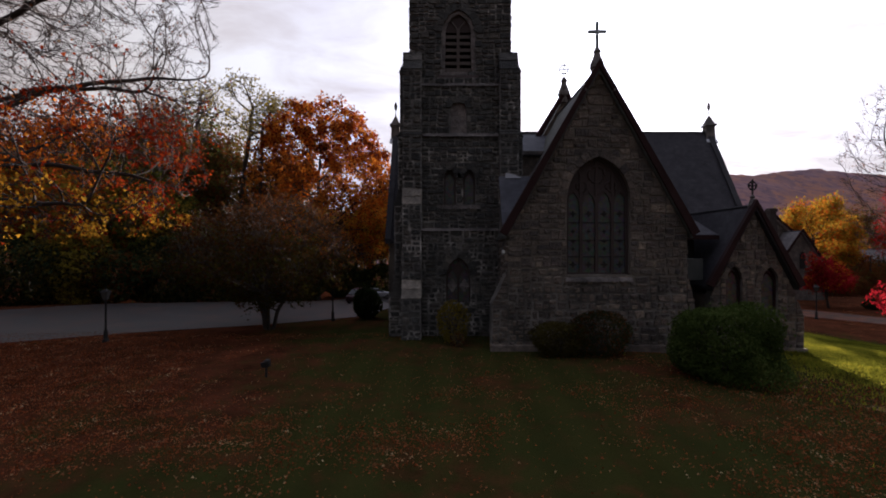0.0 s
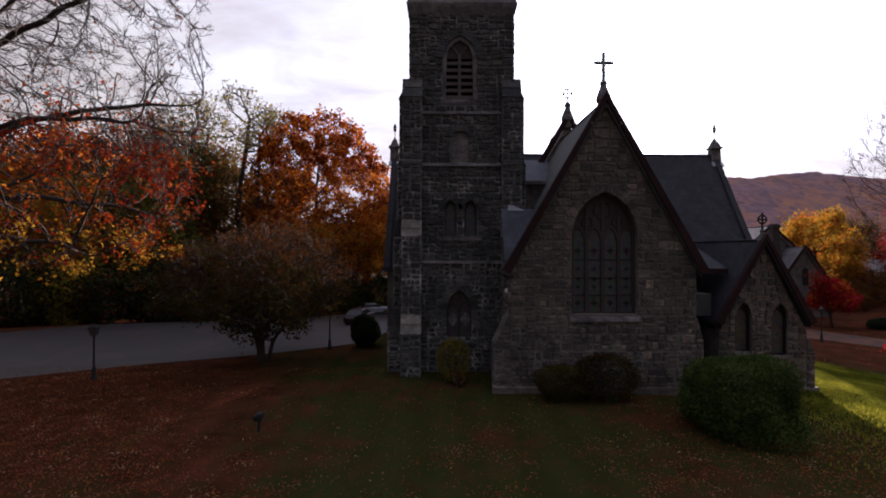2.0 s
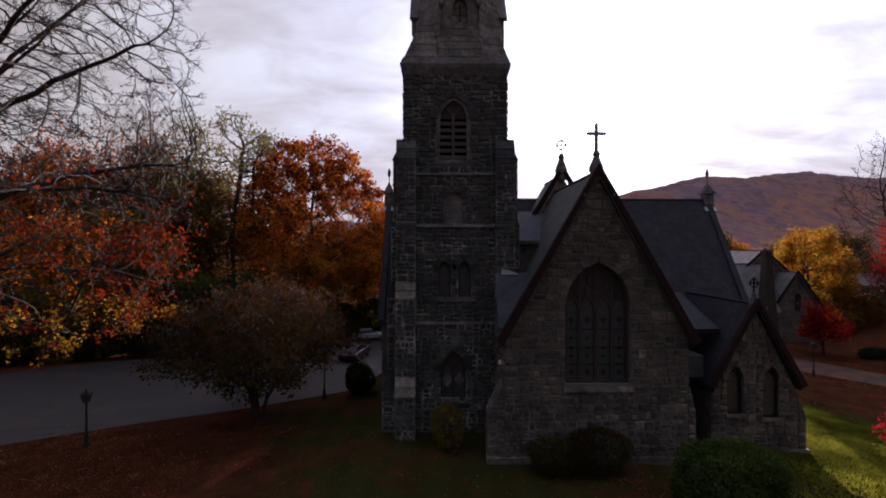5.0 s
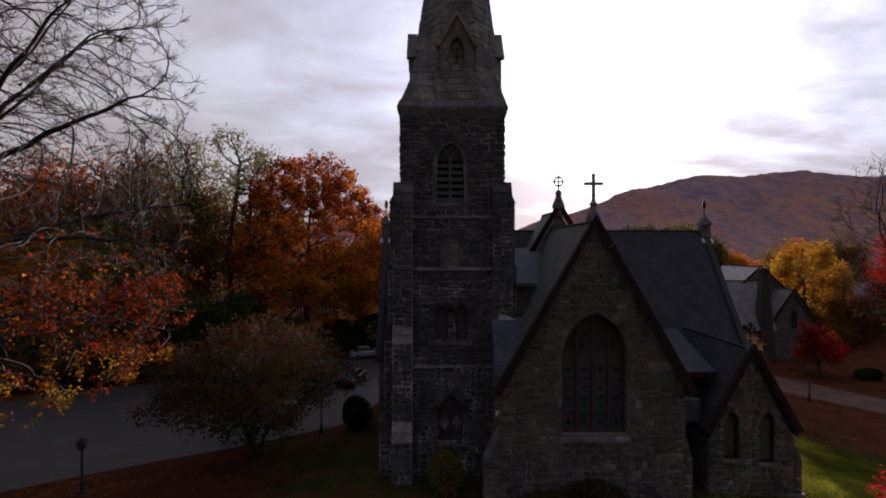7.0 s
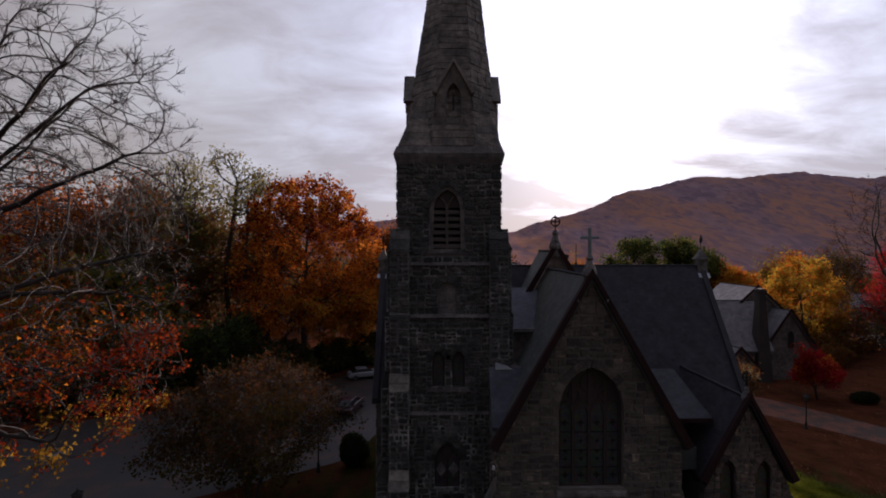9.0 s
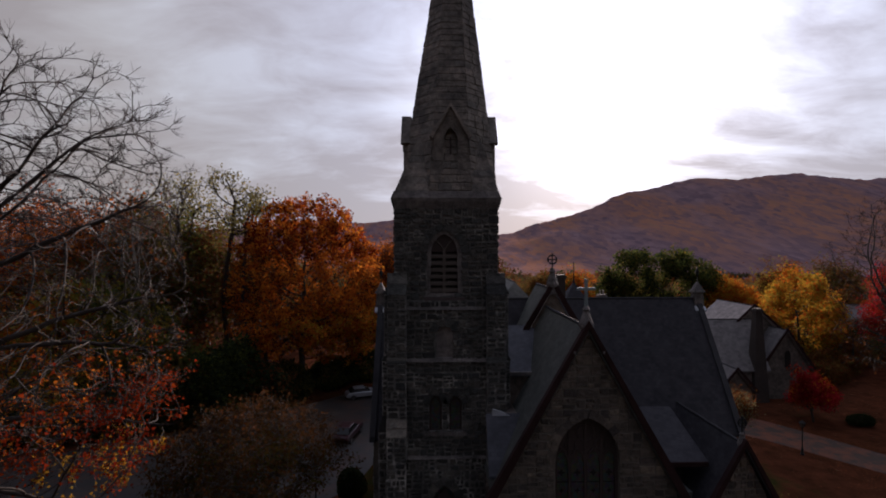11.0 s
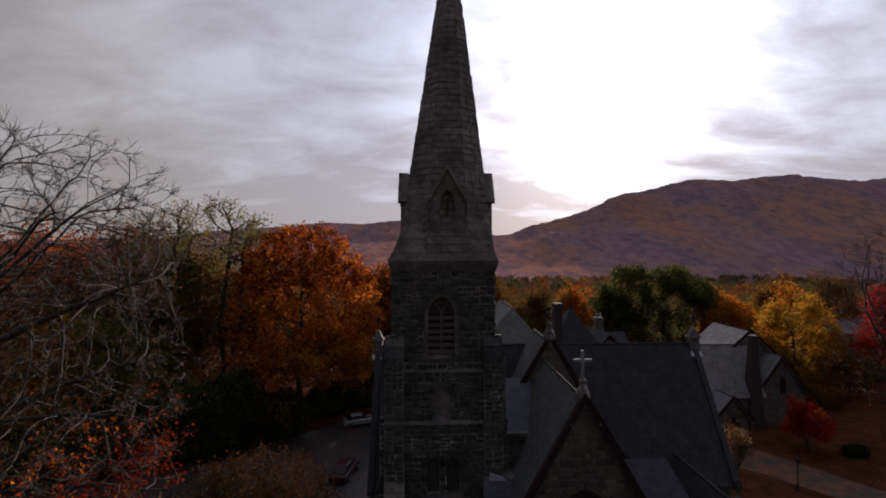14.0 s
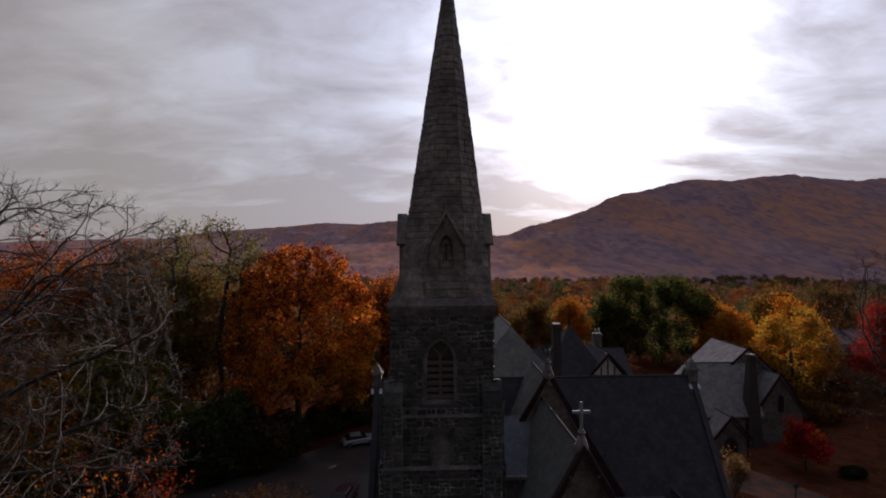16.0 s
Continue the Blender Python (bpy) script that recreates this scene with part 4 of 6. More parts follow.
for sx in (-1, 1):
    for sy in (-1, 1):
        c = (TX + sx * (HB + 0.1), TY + sy * (HB + 0.1), 21.1)
        a = (SX + sx * 1.1, TY + sy * (HB + 0.1), 21.1)
        b = (TX + sx * (HB + 0.1), TY + sy * 1.1, 21.1)
        kz = 25.0
        kr = SR0 * (SZ1 - kz) / (SZ1 - SZ0)
        t = (SX + sx * kr * 0.7071, TY + sy * kr * 0.7071, kz)
        m_ = MB().add([c, a, b, t, (SX, TY, 21.1)], [(0, 1, 3), (0, 3, 2), (0, 2, 4, 1), (1, 4, 3), (2, 3, 4)])
        br = part("broach", m_, M_SPIRE, spire)
        zb_ = 21.12
        while zb_ < 24.4:
            h = rs.uniform(0.36, 0.46)
            e = rs.uniform(0.02, 0.05)
            f0, f1 = (zb_ - 21.1) / (kz - 21.1), (zb_ + h - 0.025 - 21.1) / (kz - 21.1)
            rings = []
            for f in (f0, f1):
                ring = [Vector(q).lerp(Vector(t), f) for q in (c, a, (SX, TY, 21.1), b)]
                ring[2].x, ring[2].y = SX, TY
                out = Vector((sx, sy, 0)) * e
                rings.append([tuple(ring[0] + out), tuple(ring[1] + Vector((0, sy * e, 0))), tuple(ring[2]), tuple(ring[3] + Vector((sx * e, 0, 0)))])
            part("stone_course", MB().hull(*rings), M_SPIRE, br)
            zb_ += h
for k in range(4):
    turn = Matrix.Translation((SX, TY, 0)) @ Matrix.Rotation(k * math.pi / 2, 4, "Z")
    o = arch(0, 0.42, 21.95, 24.3, 25.15, 6)
    gable = [(-0.98, 21.5), (0.98, 21.5), (0.98, 24.7), (0, 26.35), (-0.98, 24.7)]
    me = holed_wall(gable, [o], -2.82, -2.4)
    me.transform(turn)
    lu = part("lucarne", me, M_SPIRE, spire, "gabled stone spire light")
    m_ = MB().extrude_y([(-1.08, 21.5), (1.08, 21.5), (1.08, 24.65), (0, 26.45), (-1.08, 24.65)], -2.4, -0.8)
    # a near-black sheet in each spire light paints the shade inside it
    for nm, mm, mt in (("roof", m_, M_SPIRE), ("coping", band([(1.1, 24.55), (0, 26.42), (-1.1, 24.55)], 0.14, 0.08, -2.98, -2.36), M_SPIRE), ("opening", MB().extrude_y(o, -2.45, -2.42), M_DARK), ("mullion", MB().box(-0.05, 0.05, -2.7, -2.55, 21.95, 24.6), M_TRACERY)):
        mesh = mm.mesh(nm)
        mesh.transform(turn)
        part(nm, mesh, mt, lu)


# ---- church body ----
church = thing("church", "dark stone gothic church with steep slate roofs", "church")
rng = random.Random(23)


def gable_roof(name, axis, c, a0, a1, half, ridge_z, eave_z, mat, parent, label="", thick=0.16):
    """Two slabs that meet at a ridge along the axis, with a lead ridge roll."""
    mb = MB()
    for s in (-1, 1):
        prof = [(c, ridge_z), (c + s * half, eave_z), (c + s * half, eave_z - thick), (c, ridge_z - thick * 1.6)]
        (mb.extrude_x if axis == "x" else mb.extrude_y)(prof, a0, a1)
    ob = roof_uv(part(name, mb, mat, parent, label))
    if axis == "x":
        part("ridge", MB().tube([(a0, c, ridge_z), (a1, c, ridge_z)], 0.08, 6), M_LEAD, ob)
    else:
        part("ridge", MB().tube([(c, a0, ridge_z), (c, a1, ridge_z)], 0.08, 6), M_LEAD, ob)
    return ob


def bargeboard(parent, cx, half, eave_z, peak_z, y0, y1, width=0.36, mat=None):
    return part("bargeboard", band([(cx + half, eave_z), (cx, peak_z), (cx - half, eave_z)], width, 0.05, y0, y1), mat or M_BARGE, parent, "dark painted wooden bargeboard")


# chancel
CX, CY = 7.83, 23.2
CL, CR, CPEAK, CEAVE = 3.30, 12.34, 14.28, 5.95
cwin = arch(CX + 0.03, 1.60, 3.85, 7.75, 9.85, 10)
outline = [(CL, GROUND - 0.4), (CR, GROUND - 0.4), (CR, 6.2), (CX, 14.15), (CL, 6.2)]
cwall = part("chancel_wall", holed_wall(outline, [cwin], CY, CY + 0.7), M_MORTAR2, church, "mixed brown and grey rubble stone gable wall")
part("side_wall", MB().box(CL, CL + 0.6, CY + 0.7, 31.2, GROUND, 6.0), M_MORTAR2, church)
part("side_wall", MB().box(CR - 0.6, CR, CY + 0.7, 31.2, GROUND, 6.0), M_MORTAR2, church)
stones(cwall, rubble(CL, CR, 4.2, 14.4, rng, 1.12), front(CY), M_CHANCEL, rng, hull=[(CL, GROUND), (CR, GROUND), (CR, 6.2), (CX, 14.15), (CL, 6.2)], holes=[cwin], near=(CL, CR, 4.2, 14), limit=290, proud=0.45, gap=0.03)
stones(cwall, rubble(CL, CR, GROUND - 0.3, 4.2, rng, 0.95), front(CY), M_CHANCEL, rng, holes=[cwin], gap=0.05)
stones(church, rubble(CY, 31, GROUND, 6, rng, 1.3), right_side(CR), M_CHANCEL, rng, joined_name="side_facing")
stones(church, rubble(-31, -CY, GROUND, 6, rng, 1.3), left_side(CL), M_CHANCEL, rng, joined_name="side_facing")
gable_roof("chancel_roof", "y", CX, CY - 0.25, 31.4, 4.66, CPEAK, CEAVE - 0.1, M_SLATE2, church, "steep grey slate roof")
bargeboard(church, CX, 4.68, CEAVE - 0.12, CPEAK + 0.02, CY - 0.36, CY - 0.02)
w = window(church, cwin, CY, 0.32, M_GLASS, M_TRACERY, 4, "tall four-light pointed window with stone tracery", 0.15, bars=(4.75, 5.6, 6.5))
voussoirs(w, arch_only(cwin), CY, M_CHANCEL, 0.4, 0.4)
part("sill", MB().hull([(cwin[0][0] - 0.1, CY - 0.16, 3.5), (cwin[-1][0] + 0.1, CY - 0.16, 3.5), (cwin[-1][0] + 0.1, CY + 0.3, 3.5), (cwin[0][0] - 0.1, CY + 0.3, 3.5)],
     [(cwin[0][0] - 0.1, CY - 0.12, 3.68), (cwin[-1][0] + 0.1, CY - 0.12, 3.68), (cwin[-1][0] + 0.1, CY + 0.3, 3.86), (cwin[0][0] - 0.1, CY + 0.3, 3.86)]), M_DRESSED, w, "sloping dressed stone sill")
for c, r in ((CX + 0.03, 0.42), (CX - 0.72, 0.26), (CX + 0.78, 0.26)):
    z = 8.95 if r > 0.3 else 8.35
    pts = [(c + r * math.cos(a), z + r * math.sin(a)) for a in [2 * math.pi * k / 12 for k in range(12)]]
    part("tracery_circle", MB().tube([(a, CY + 0.31, b) for a, b in pts + pts[:1]], 0.06, 6, cap=False), M_TRACERY, w)
# dark quatrefoil quarries in the lights
for k in range(4):
    c = cwin[0][0] + 0.8 * (k + 0.5)
    for z in (4.35, 5.15, 5.55, 6.05, 6.95):
        r = 0.13 if z in (4.35, 6.95) else 0.09
        pts = [(c + r * (1 + 0.45 * math.cos(4 * a)) * math.cos(a), z + r * (1 + 0.45 * math.cos(4 * a)) * math.sin(a)) for a in [2 * math.pi * j / 16 for j in range(16)]]
        part("quatrefoil", MB().extrude_y(pts, CY + 0.325, CY + 0.345), M_DARK, w)
part("tracery_field", MB().extrude_y(arch(CX + 0.03, 1.55, 7.95, 8.0, 9.8, 8), CY + 0.318, CY + 0.345), M_TRACERY, w, "brown stone tracery field")
# corner buttresses of the gable wall
for sx, x in ((-1, CL), (1, CR)):
    mb = MB()
    out = 0.82 if sx < 0 else 0.42
    mb.extrude_y([(x - sx * 0.2, GROUND - 0.3), (x + sx * out, GROUND - 0.3), (x + sx * out, 2.35), (x + sx * 0.02, 4.0), (x - sx * 0.2, 4.0)], CY + 0.06, CY + 1.1)
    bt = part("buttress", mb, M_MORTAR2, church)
    hullp = [(x - 0.2, GROUND), (x + out, GROUND), (x + out, 2.35), (x, 4.0), (x - 0.2, 4.0)] if sx > 0 else [(x - out, GROUND), (x + 0.2, GROUND), (x + 0.2, 4.0), (x, 4.0), (x - out, 2.35)]
    stones(bt, rubble(min(x, x + sx * out), max(x, x + sx * out), GROUND, 4, rng), front(CY + 0.05), M_CHANCEL, rng, hull=hullp)
part("plinth", MB().hull([(CL - 0.9, CY - 0.2, GROUND - 0.4), (CR + 0.5, CY - 0.2, GROUND - 0.4), (CR + 0.5, CY + 0.2, GROUND - 0.4), (CL - 0.9, CY + 0.2, GROUND - 0.4)],
     [(CL - 0.9, CY - 0.14, 0.28), (CR + 0.5, CY - 0.14, 0.28), (CR + 0.5, CY + 0.2, 0.4), (CL - 0.9, CY + 0.2, 0.4)]), M_CHANCEL, church)


def finial_cross(x, y, z0, z1, arm_z, half_arm, mat, wheel=0.0, t=0.05, parent=None):
    mb = MB().box(x - t, x + t, y - t, y + t, z0, z1).box(x - half_arm, x - t, y - t, y + t, arm_z - t, arm_z + t).box(x + t, x + half_arm, y - t, y + t, arm_z - t, arm_z + t)
    if wheel:
        ring = [(x + wheel * math.cos(a), y, arm_z + wheel * math.sin(a)) for a in [2 * math.pi * k / 14 for k in range(15)]]
        mb.tube(ring, 0.055, 5, cap=False)
    return part("cross", mb, mat, parent or church, "metal cross finial", bevel=0.012)


def pedestal(x, y, z0, z1, r, parent=None):
    """A spreading stone foot below a finial."""
    h = z1 - z0
    return part("finial_base", MB().lathe(x, y, [(r, z0), (r, z0 + 0.25 * h), (r * 1.25, z0 + 0.3 * h), (r * 1.2, z0 + 0.42 * h), (r * 0.55, z0 + 0.75 * h), (r * 0.5, z0 + 0.82 * h), (r * 0.7, z0 + 0.87 * h), (r * 0.3, z1)], 8), M_DRESSED, parent or church, "stone finial base")


pedestal(CX - 0.02, CY + 0.05, 13.88, 15.33, 0.3)
finial_cross(CX - 0.02, CY + 0.05, 15.2, 16.66, 16.16, 0.46, M_BRONZE, t=0.07)
for s in (-1, 1):
    part("crocket", MB().box(CX + s * 0.72 - 0.08, CX + s * 0.72 + 0.08, CY - 0.38, CY - 0.1, 13.0, 13.2), M_DRESSED, church, bevel=0.05)

# nave across, with its slate roof and end finials
NY, NX0, NX1, NRIDGE, NEAVE, NHALF = 36.0, -3.85, 20.95, 14.3, 6.0, 5.1
nave = MB().extrude_x([(NY - 4.7, GROUND - 1.6), (NY + 4.7, GROUND - 1.6), (NY + 4.7, 6.3), (NY, 14.0), (NY - 4.7, 6.3)], NX0 + 0.2, NX1 - 0.2)
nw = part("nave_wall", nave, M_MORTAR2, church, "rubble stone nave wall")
stones(nw, rubble(13, NX1 - 0.2, GROUND - 1.4, 6.2, rng, 1.2), front(NY - 4.7), M_CHANCEL, rng)
stones(nw, rubble(NY - 4.7, NY + 4.7, GROUND - 1.4, 13.9, rng, 1.3), right_side(NX1 - 0.2), M_CHANCEL, rng, hull=[(NY - 4.7, GROUND - 1.4), (NY + 4.7, GROUND - 1.4), (NY + 4.7, 6.3), (NY, 14.0), (NY - 4.7, 6.3)], joined_name="gable_facing")
stones(nw, rubble(-NY - 4.7, -NY + 4.7, GROUND - 1.4, 13.9, rng, 1.3), left_side(NX0 + 0.2), M_CHANCEL, rng, hull=[(-NY - 4.7, GROUND - 1.4), (-NY + 4.7, GROUND - 1.4), (-NY + 4.7, 6.3), (-NY, 14.0), (-NY - 4.7, 6.3)], joined_name="gable_facing")
gable_roof("nave_roof", "x", NY, NX0, NX1, NHALF, NRIDGE, NEAVE - 0.3, M_SLATE, church, "long steep blue-grey slate roof")
for x in (NX0 + 0.15, NX1 - 0.1):
    for s in (-1, 1):
        prof = [(NY, NRIDGE + 0.18), (NY + s * (NHALF + 0.1), NEAVE - 0.15), (NY + s * (NHALF + 0.1), NEAVE - 0.5), (NY, NRIDGE - 0.3)]
        part("verge_coping", MB().extrude_x(prof, x - 0.2, x + 0.2), M_LEAD, church, "dark verge coping")
    part("finial_block", MB().hull(ring4(0.36, 13.5, x, NY), ring4(0.31, 14.75, x, NY)), M_DRESSED, church)
    part("finial_cap", MB().hull(ring4(0.44, 14.75, x, NY), ring4(0.40, 14.9, x, NY)).hull(ring4(0.34, 14.9, x, NY), ring4(0.06, 15.55, x, NY)), M_DRESSED, church, "pyramid shaped stone cap")
    part("finial_tip", MB().lathe(x, NY, [(0.035, 15.5), (0.035, 16.0), (0.10, 16.1), (0.13, 16.35), (0.04, 16.65)], 8), M_IRON, church, "iron bud finial")
    part("flashing", MB().hull([(x - 0.42, NY - 0.5, 13.3), (x + 0.42, NY - 0.5, 13.3), (x + 0.42, NY - 0.34, 13.6), (x - 0.42, NY - 0.34, 13.6)], [(x - 0.42, NY - 0.6, 13.4), (x + 0.42, NY - 0.6, 13.4), (x + 0.42, NY - 0.36, 13.7), (x - 0.42, NY - 0.36, 13.7)]), M_COPPER, church, "pale lead flashing")

# transept: tall gable over the chancel roof
XX, XY, XPEAK = 8.27, 31.25, 15.65
xg = [(XX - 5.3, 6.2), (XX + 5.3, 6.2), (XX, 15.4)]
part("transept_wall", MB().extrude_y(xg, XY, XY + 0.6), M_CHANCEL, church, "stone transept gable")
gable_roof("transept_roof", "y", XX, XY + 0.3, NY, 5.35, 15.45, 6.1, M_SLATE2, church, "grey-green slate roof")
bargeboard(church, XX, 5.5, 6.1, XPEAK, XY - 0.22, XY - 0.02, 0.5)
pedestal(XX, XY + 0.1, 15.1, 16.85, 0.34)
finial_cross(XX, XY + 0.1, 16.7, 17.85, 17.42, 0.3, M_IRON, wheel=0.3, t=0.035)

# low roofs between tower and chancel
mb = MB().add([(3.6, 27.35, 10.85), (7.0, 27.35, 10.85), (7.0, 31.5, 13.0), (3.6, 31.5, 13.0), (3.6, 27.35, 10.7), (7.0, 27.35, 10.7), (7.0, 31.5, 12.8), (3.6, 31.5, 12.8)], [(0, 1, 2, 3), (4, 7, 6, 5), (0, 4, 5, 1), (1, 5, 6, 2), (2, 6, 7, 3), (3, 7, 4, 0)])
roof_uv(part("lean_to_roof", mb, M_SLATE_BLUE, church, "smooth blue-grey lean-to roof"))
part("gutter", MB().box(4.2, 6.1, 27.25, 27.42, 10.78, 10.98), M_DRESSED, church, "dull metal gutter")
part("link_wall", MB().box(3.6, 6.5, 27.5, 31.3, GROUND, 10.7), M_CHANCEL, church)
mb = MB().add([(3.12, 24.25, 6.45), (5.3, 24.25, 6.45), (5.3, 25.6, 9.2), (3.12, 25.6, 9.2), (3.12, 24.25, 6.3), (5.3, 24.25, 6.3), (5.3, 25.6, 9.0), (3.12, 25.6, 9.0)], [(0, 1, 2, 3), (4, 7, 6, 5), (0, 4, 5, 1), (1, 5, 6, 2), (2, 6, 7, 3), (3, 7, 4, 0)])
roof_uv(part("lean_to_roof", mb, M_SLATE_BLUE, church, "blue-grey slate lean-to roof"))
part("flashing", MB().hull([(3.45, 25.5, 9.1), (4.4, 25.5, 9.1), (4.4, 25.75, 9.1), (3.45, 25.75, 9.1)], [(3.5, 25.55, 9.42), (3.95, 25.55, 9.3), (3.95, 25.75, 9.3), (3.5, 25.75, 9.42)]), M_COPPER, church, "pale lead flashing")
part("link_wall", MB().box(3.3, 5.5, 24.6, 27.5, GROUND, 6.6).box(3.3, 5.5, 25.5, 27.5, 6.6, 9.0), M_CHANCEL, church)

# vestry with its own gable
VX, VY, VPEAK, VEAVE = 17.1, 25.3, 7.55, 2.45
VL, VR = 14.75, 19.45
vw = [arch(16.05, 0.42, 1.6, 3.5, 4.25, 6), arch(18.0, 0.46, 1.4, 3.4, 4.2, 6)]
vo = [(VL, -2.0), (VR, -2.0), (VR, 2.6), (VX, 7.25), (VL, 2.6)]
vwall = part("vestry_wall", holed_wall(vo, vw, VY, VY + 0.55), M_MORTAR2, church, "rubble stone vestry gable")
part("vestry_side", MB().box(VR - 0.5, VR, VY + 0.55, 31.4, -2.0, 2.6), M_CHANCEL, church)
part("vestry_side", MB().box(VL, VL + 0.5, VY + 0.55, 31.4, -2.0, 2.6), M_CHANCEL, church)
stones(vwall, rubble(VL, VR, -1.6, 7.3, rng), front(VY), M_CHANCEL, rng, hull=[(VL, -2.0), (VR, -2.0), (VR, 2.6), (VX, 7.25), (VL, 2.6)], holes=vw, proud=0.55, gap=0.034)
for o in vw:
    w = window(church, o, VY, 0.22, M_GLASS, M_BARGE, 1, "red-brown framed lancet window", 0.1)
    voussoirs(w, arch_only(o), VY, M_CHANCEL, 0.28, 0.3)
    part("sill", MB().box(o[0][0] - 0.15, o[-1][0] + 0.15, VY - 0.12, VY + 0.2, o[0][1] - 0.18, o[0][1]), M_DRESSED, w)
gable_roof("vestry_roof", "y", VX, VY - 0.25, 32.0, 2.38, VPEAK, VEAVE + 0.6, M_SLATE, church, "blue-grey slate roof")
bargeboard(church, VX, 2.4, VEAVE + 0.62, VPEAK + 0.02, VY - 0.34, VY - 0.04, 0.3)
pedestal(VX, VY + 0.05, 7.2, 8.15, 0.2)
finial_cross(VX, VY + 0.05, 8.05, 9.0, 8.65, 0.26, M_IRON, wheel=0.22, t=0.04)
mb = MB().extrude_y([(VR - 0.2, -2.0), (VR + 0.52, -2.0), (VR + 0.5, 1.4), (VR + 0.05, 2.4), (VR - 0.2, 2.4)], VY + 0.06, VY + 1.0).box(VR - 0.2, VR + 0.64, VY - 0.05, VY + 1.1, -2.2, -0.35)
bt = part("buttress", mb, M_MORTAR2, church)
stones(bt, rubble(VR, VR + 0.5, -0.35, 2.3, rng), front(VY + 0.05), M_CHANCEL, rng, hull=[(VR - 0.2, -0.4), (VR + 0.5, -0.4), (VR + 0.5, 1.4), (VR + 0.05, 2.4), (VR - 0.2, 2.4)])
# link between chancel and vestry
part("link_wall", MB().box(12.4, 14.9, 27.5, 31.3, -2.0, 5.6), M_CHANCEL, church)
mb = MB().add([(12.3, 26.6, 5.97), (16.0, 26.6, 5.97), (16.0, 30.9, 7.65), (12.3, 30.9, 7.65), (12.3, 26.6, 5.82), (16.0, 26.6, 5.82), (16.0, 30.9, 7.45), (12.3, 30.9, 7.45)], [(0, 1, 2, 3), (4, 7, 6, 5), (0, 4, 5, 1), (1, 5, 6, 2), (2, 6, 7, 3), (3, 7, 4, 0)])
roof_uv(part("link_roof", mb, M_SLATE, church, "low dark slate roof"))
part("fascia", MB().box(12.5, 15.98, 26.53, 26.6, 5.7, 5.96), M_BARGE, church)
part("door_hood", MB().box(13.75, 14.68, 25.9, 27.45, 3.4, 4.6), M_SLATE2, church, "small slate-hung bay")
# near-black sheet paints in the deep shade under the link eaves
part("dark_recess", MB().box(12.5, 15.0, 27.42, 27.48, 3.0, 5.75), M_DARK, church)


# ---- neighbouring houses ----
def house_block(parent, axis, c, a0, a1, half, ridge_z, eave_z, base, wall_mat, roof_mat, barge=True):
    prof = [(c - half + 0.4, base), (c + half - 0.4, base), (c + half - 0.4, eave_z), (c, ridge_z - 0.3), (c - half + 0.4, eave_z)]
    mb = MB()
    (mb.extrude_x if axis == "x" else mb.extrude_y)(prof, a0 + 0.3, a1 - 0.3)
    part("wall", mb, wall_mat, parent)
    ob = gable_roof("roof", axis, c, a0, a1, half, ridge_z, eave_z - 0.1, roof_mat, parent)
    if axis == "y" and barge:
        bargeboard(parent, c, half, eave_z - 0.1, ridge_z, a0 - 0.12, a0 + 0.05, 0.3)
    return ob


def chimney(parent, x, y, z0, z1, w0, w1, mat, pots=0):
    c = part("chimney", MB().hull(ring4(w0, z0, x, y), ring4(w1, z1 - 0.5, x, y)).hull(ring4(w1 + 0.12, z1 - 0.5, x, y), ring4(w1 + 0.12, z1 - 0.15, x, y)).hull(ring4(w1 + 0.05, z1 - 0.15, x, y), ring4(w1, z1, x, y)), mat, parent)
    for k in range(pots):
        part("chimney_pot", MB().lathe(x - 0.25 + 0.5 * k, y, [(0.16, z1), (0.13, z1 + 0.5), (0.17, z1 + 0.55), (0.17, z1 + 0.65)], 8), M_PALE, c)
    return c


M_HOUSE = stone_material("house_stone", [(0.0, (0.12, 0.105, 0.10)), (1.0, (0.17, 0.15, 0.14))])
M_BRICK = plain_material("dark_brown_chimney", (0.06, 0.046, 0.042), (0.035, 0.029, 0.027), 3.0, 0.95)
M_PLASTER = plain_material("pale_plaster", (0.55, 0.54, 0.50), (0.42, 0.41, 0.38), 3.0, 0.9)

rectory = thing("rectory", "stone house with pale grey slate roofs and a tall chimney", "house")
roof = house_block(rectory, "y", 44.2, 62.2, 70.4, 6.6, 10.3, 4.3, -4, M_HOUSE, M_SLATE_PINK)
roof["label"] = "steep pale pinkish slate roof"
house_block(rectory, "x", 62.3, 35.4, 43.6, 3.9, 8.5, 2.6, -4, M_HOUSE, M_SLATE_PALE)
house_block(rectory, "y", 46.4, 59.2, 66.0, 3.5, 7.5, 2.4, -4, M_HOUSE, M_SLATE_PALE)
house_block(rectory, "y", 37.4, 55.6, 60.0, 2.4, 3.4, 0.6, -4, M_HOUSE, M_SLATE_PALE)
chimney(rectory, 42.2, 59.0, -3, 10.4, 1.05, 0.37, M_BRICK)
o = arch(46.6, 0.36, 2.6, 4.2, 4.8, 5)
part("window", MB().extrude_y(o, 59.42, 59.52), M_DARK, rectory)
# near-black panel paints the shade within the porch
part("porch_arch", MB().extrude_y(arch(37.4, 0.9, -2.2, -0.2, 0.9, 6), 55.8, 55.92), M_DARK, rectory)

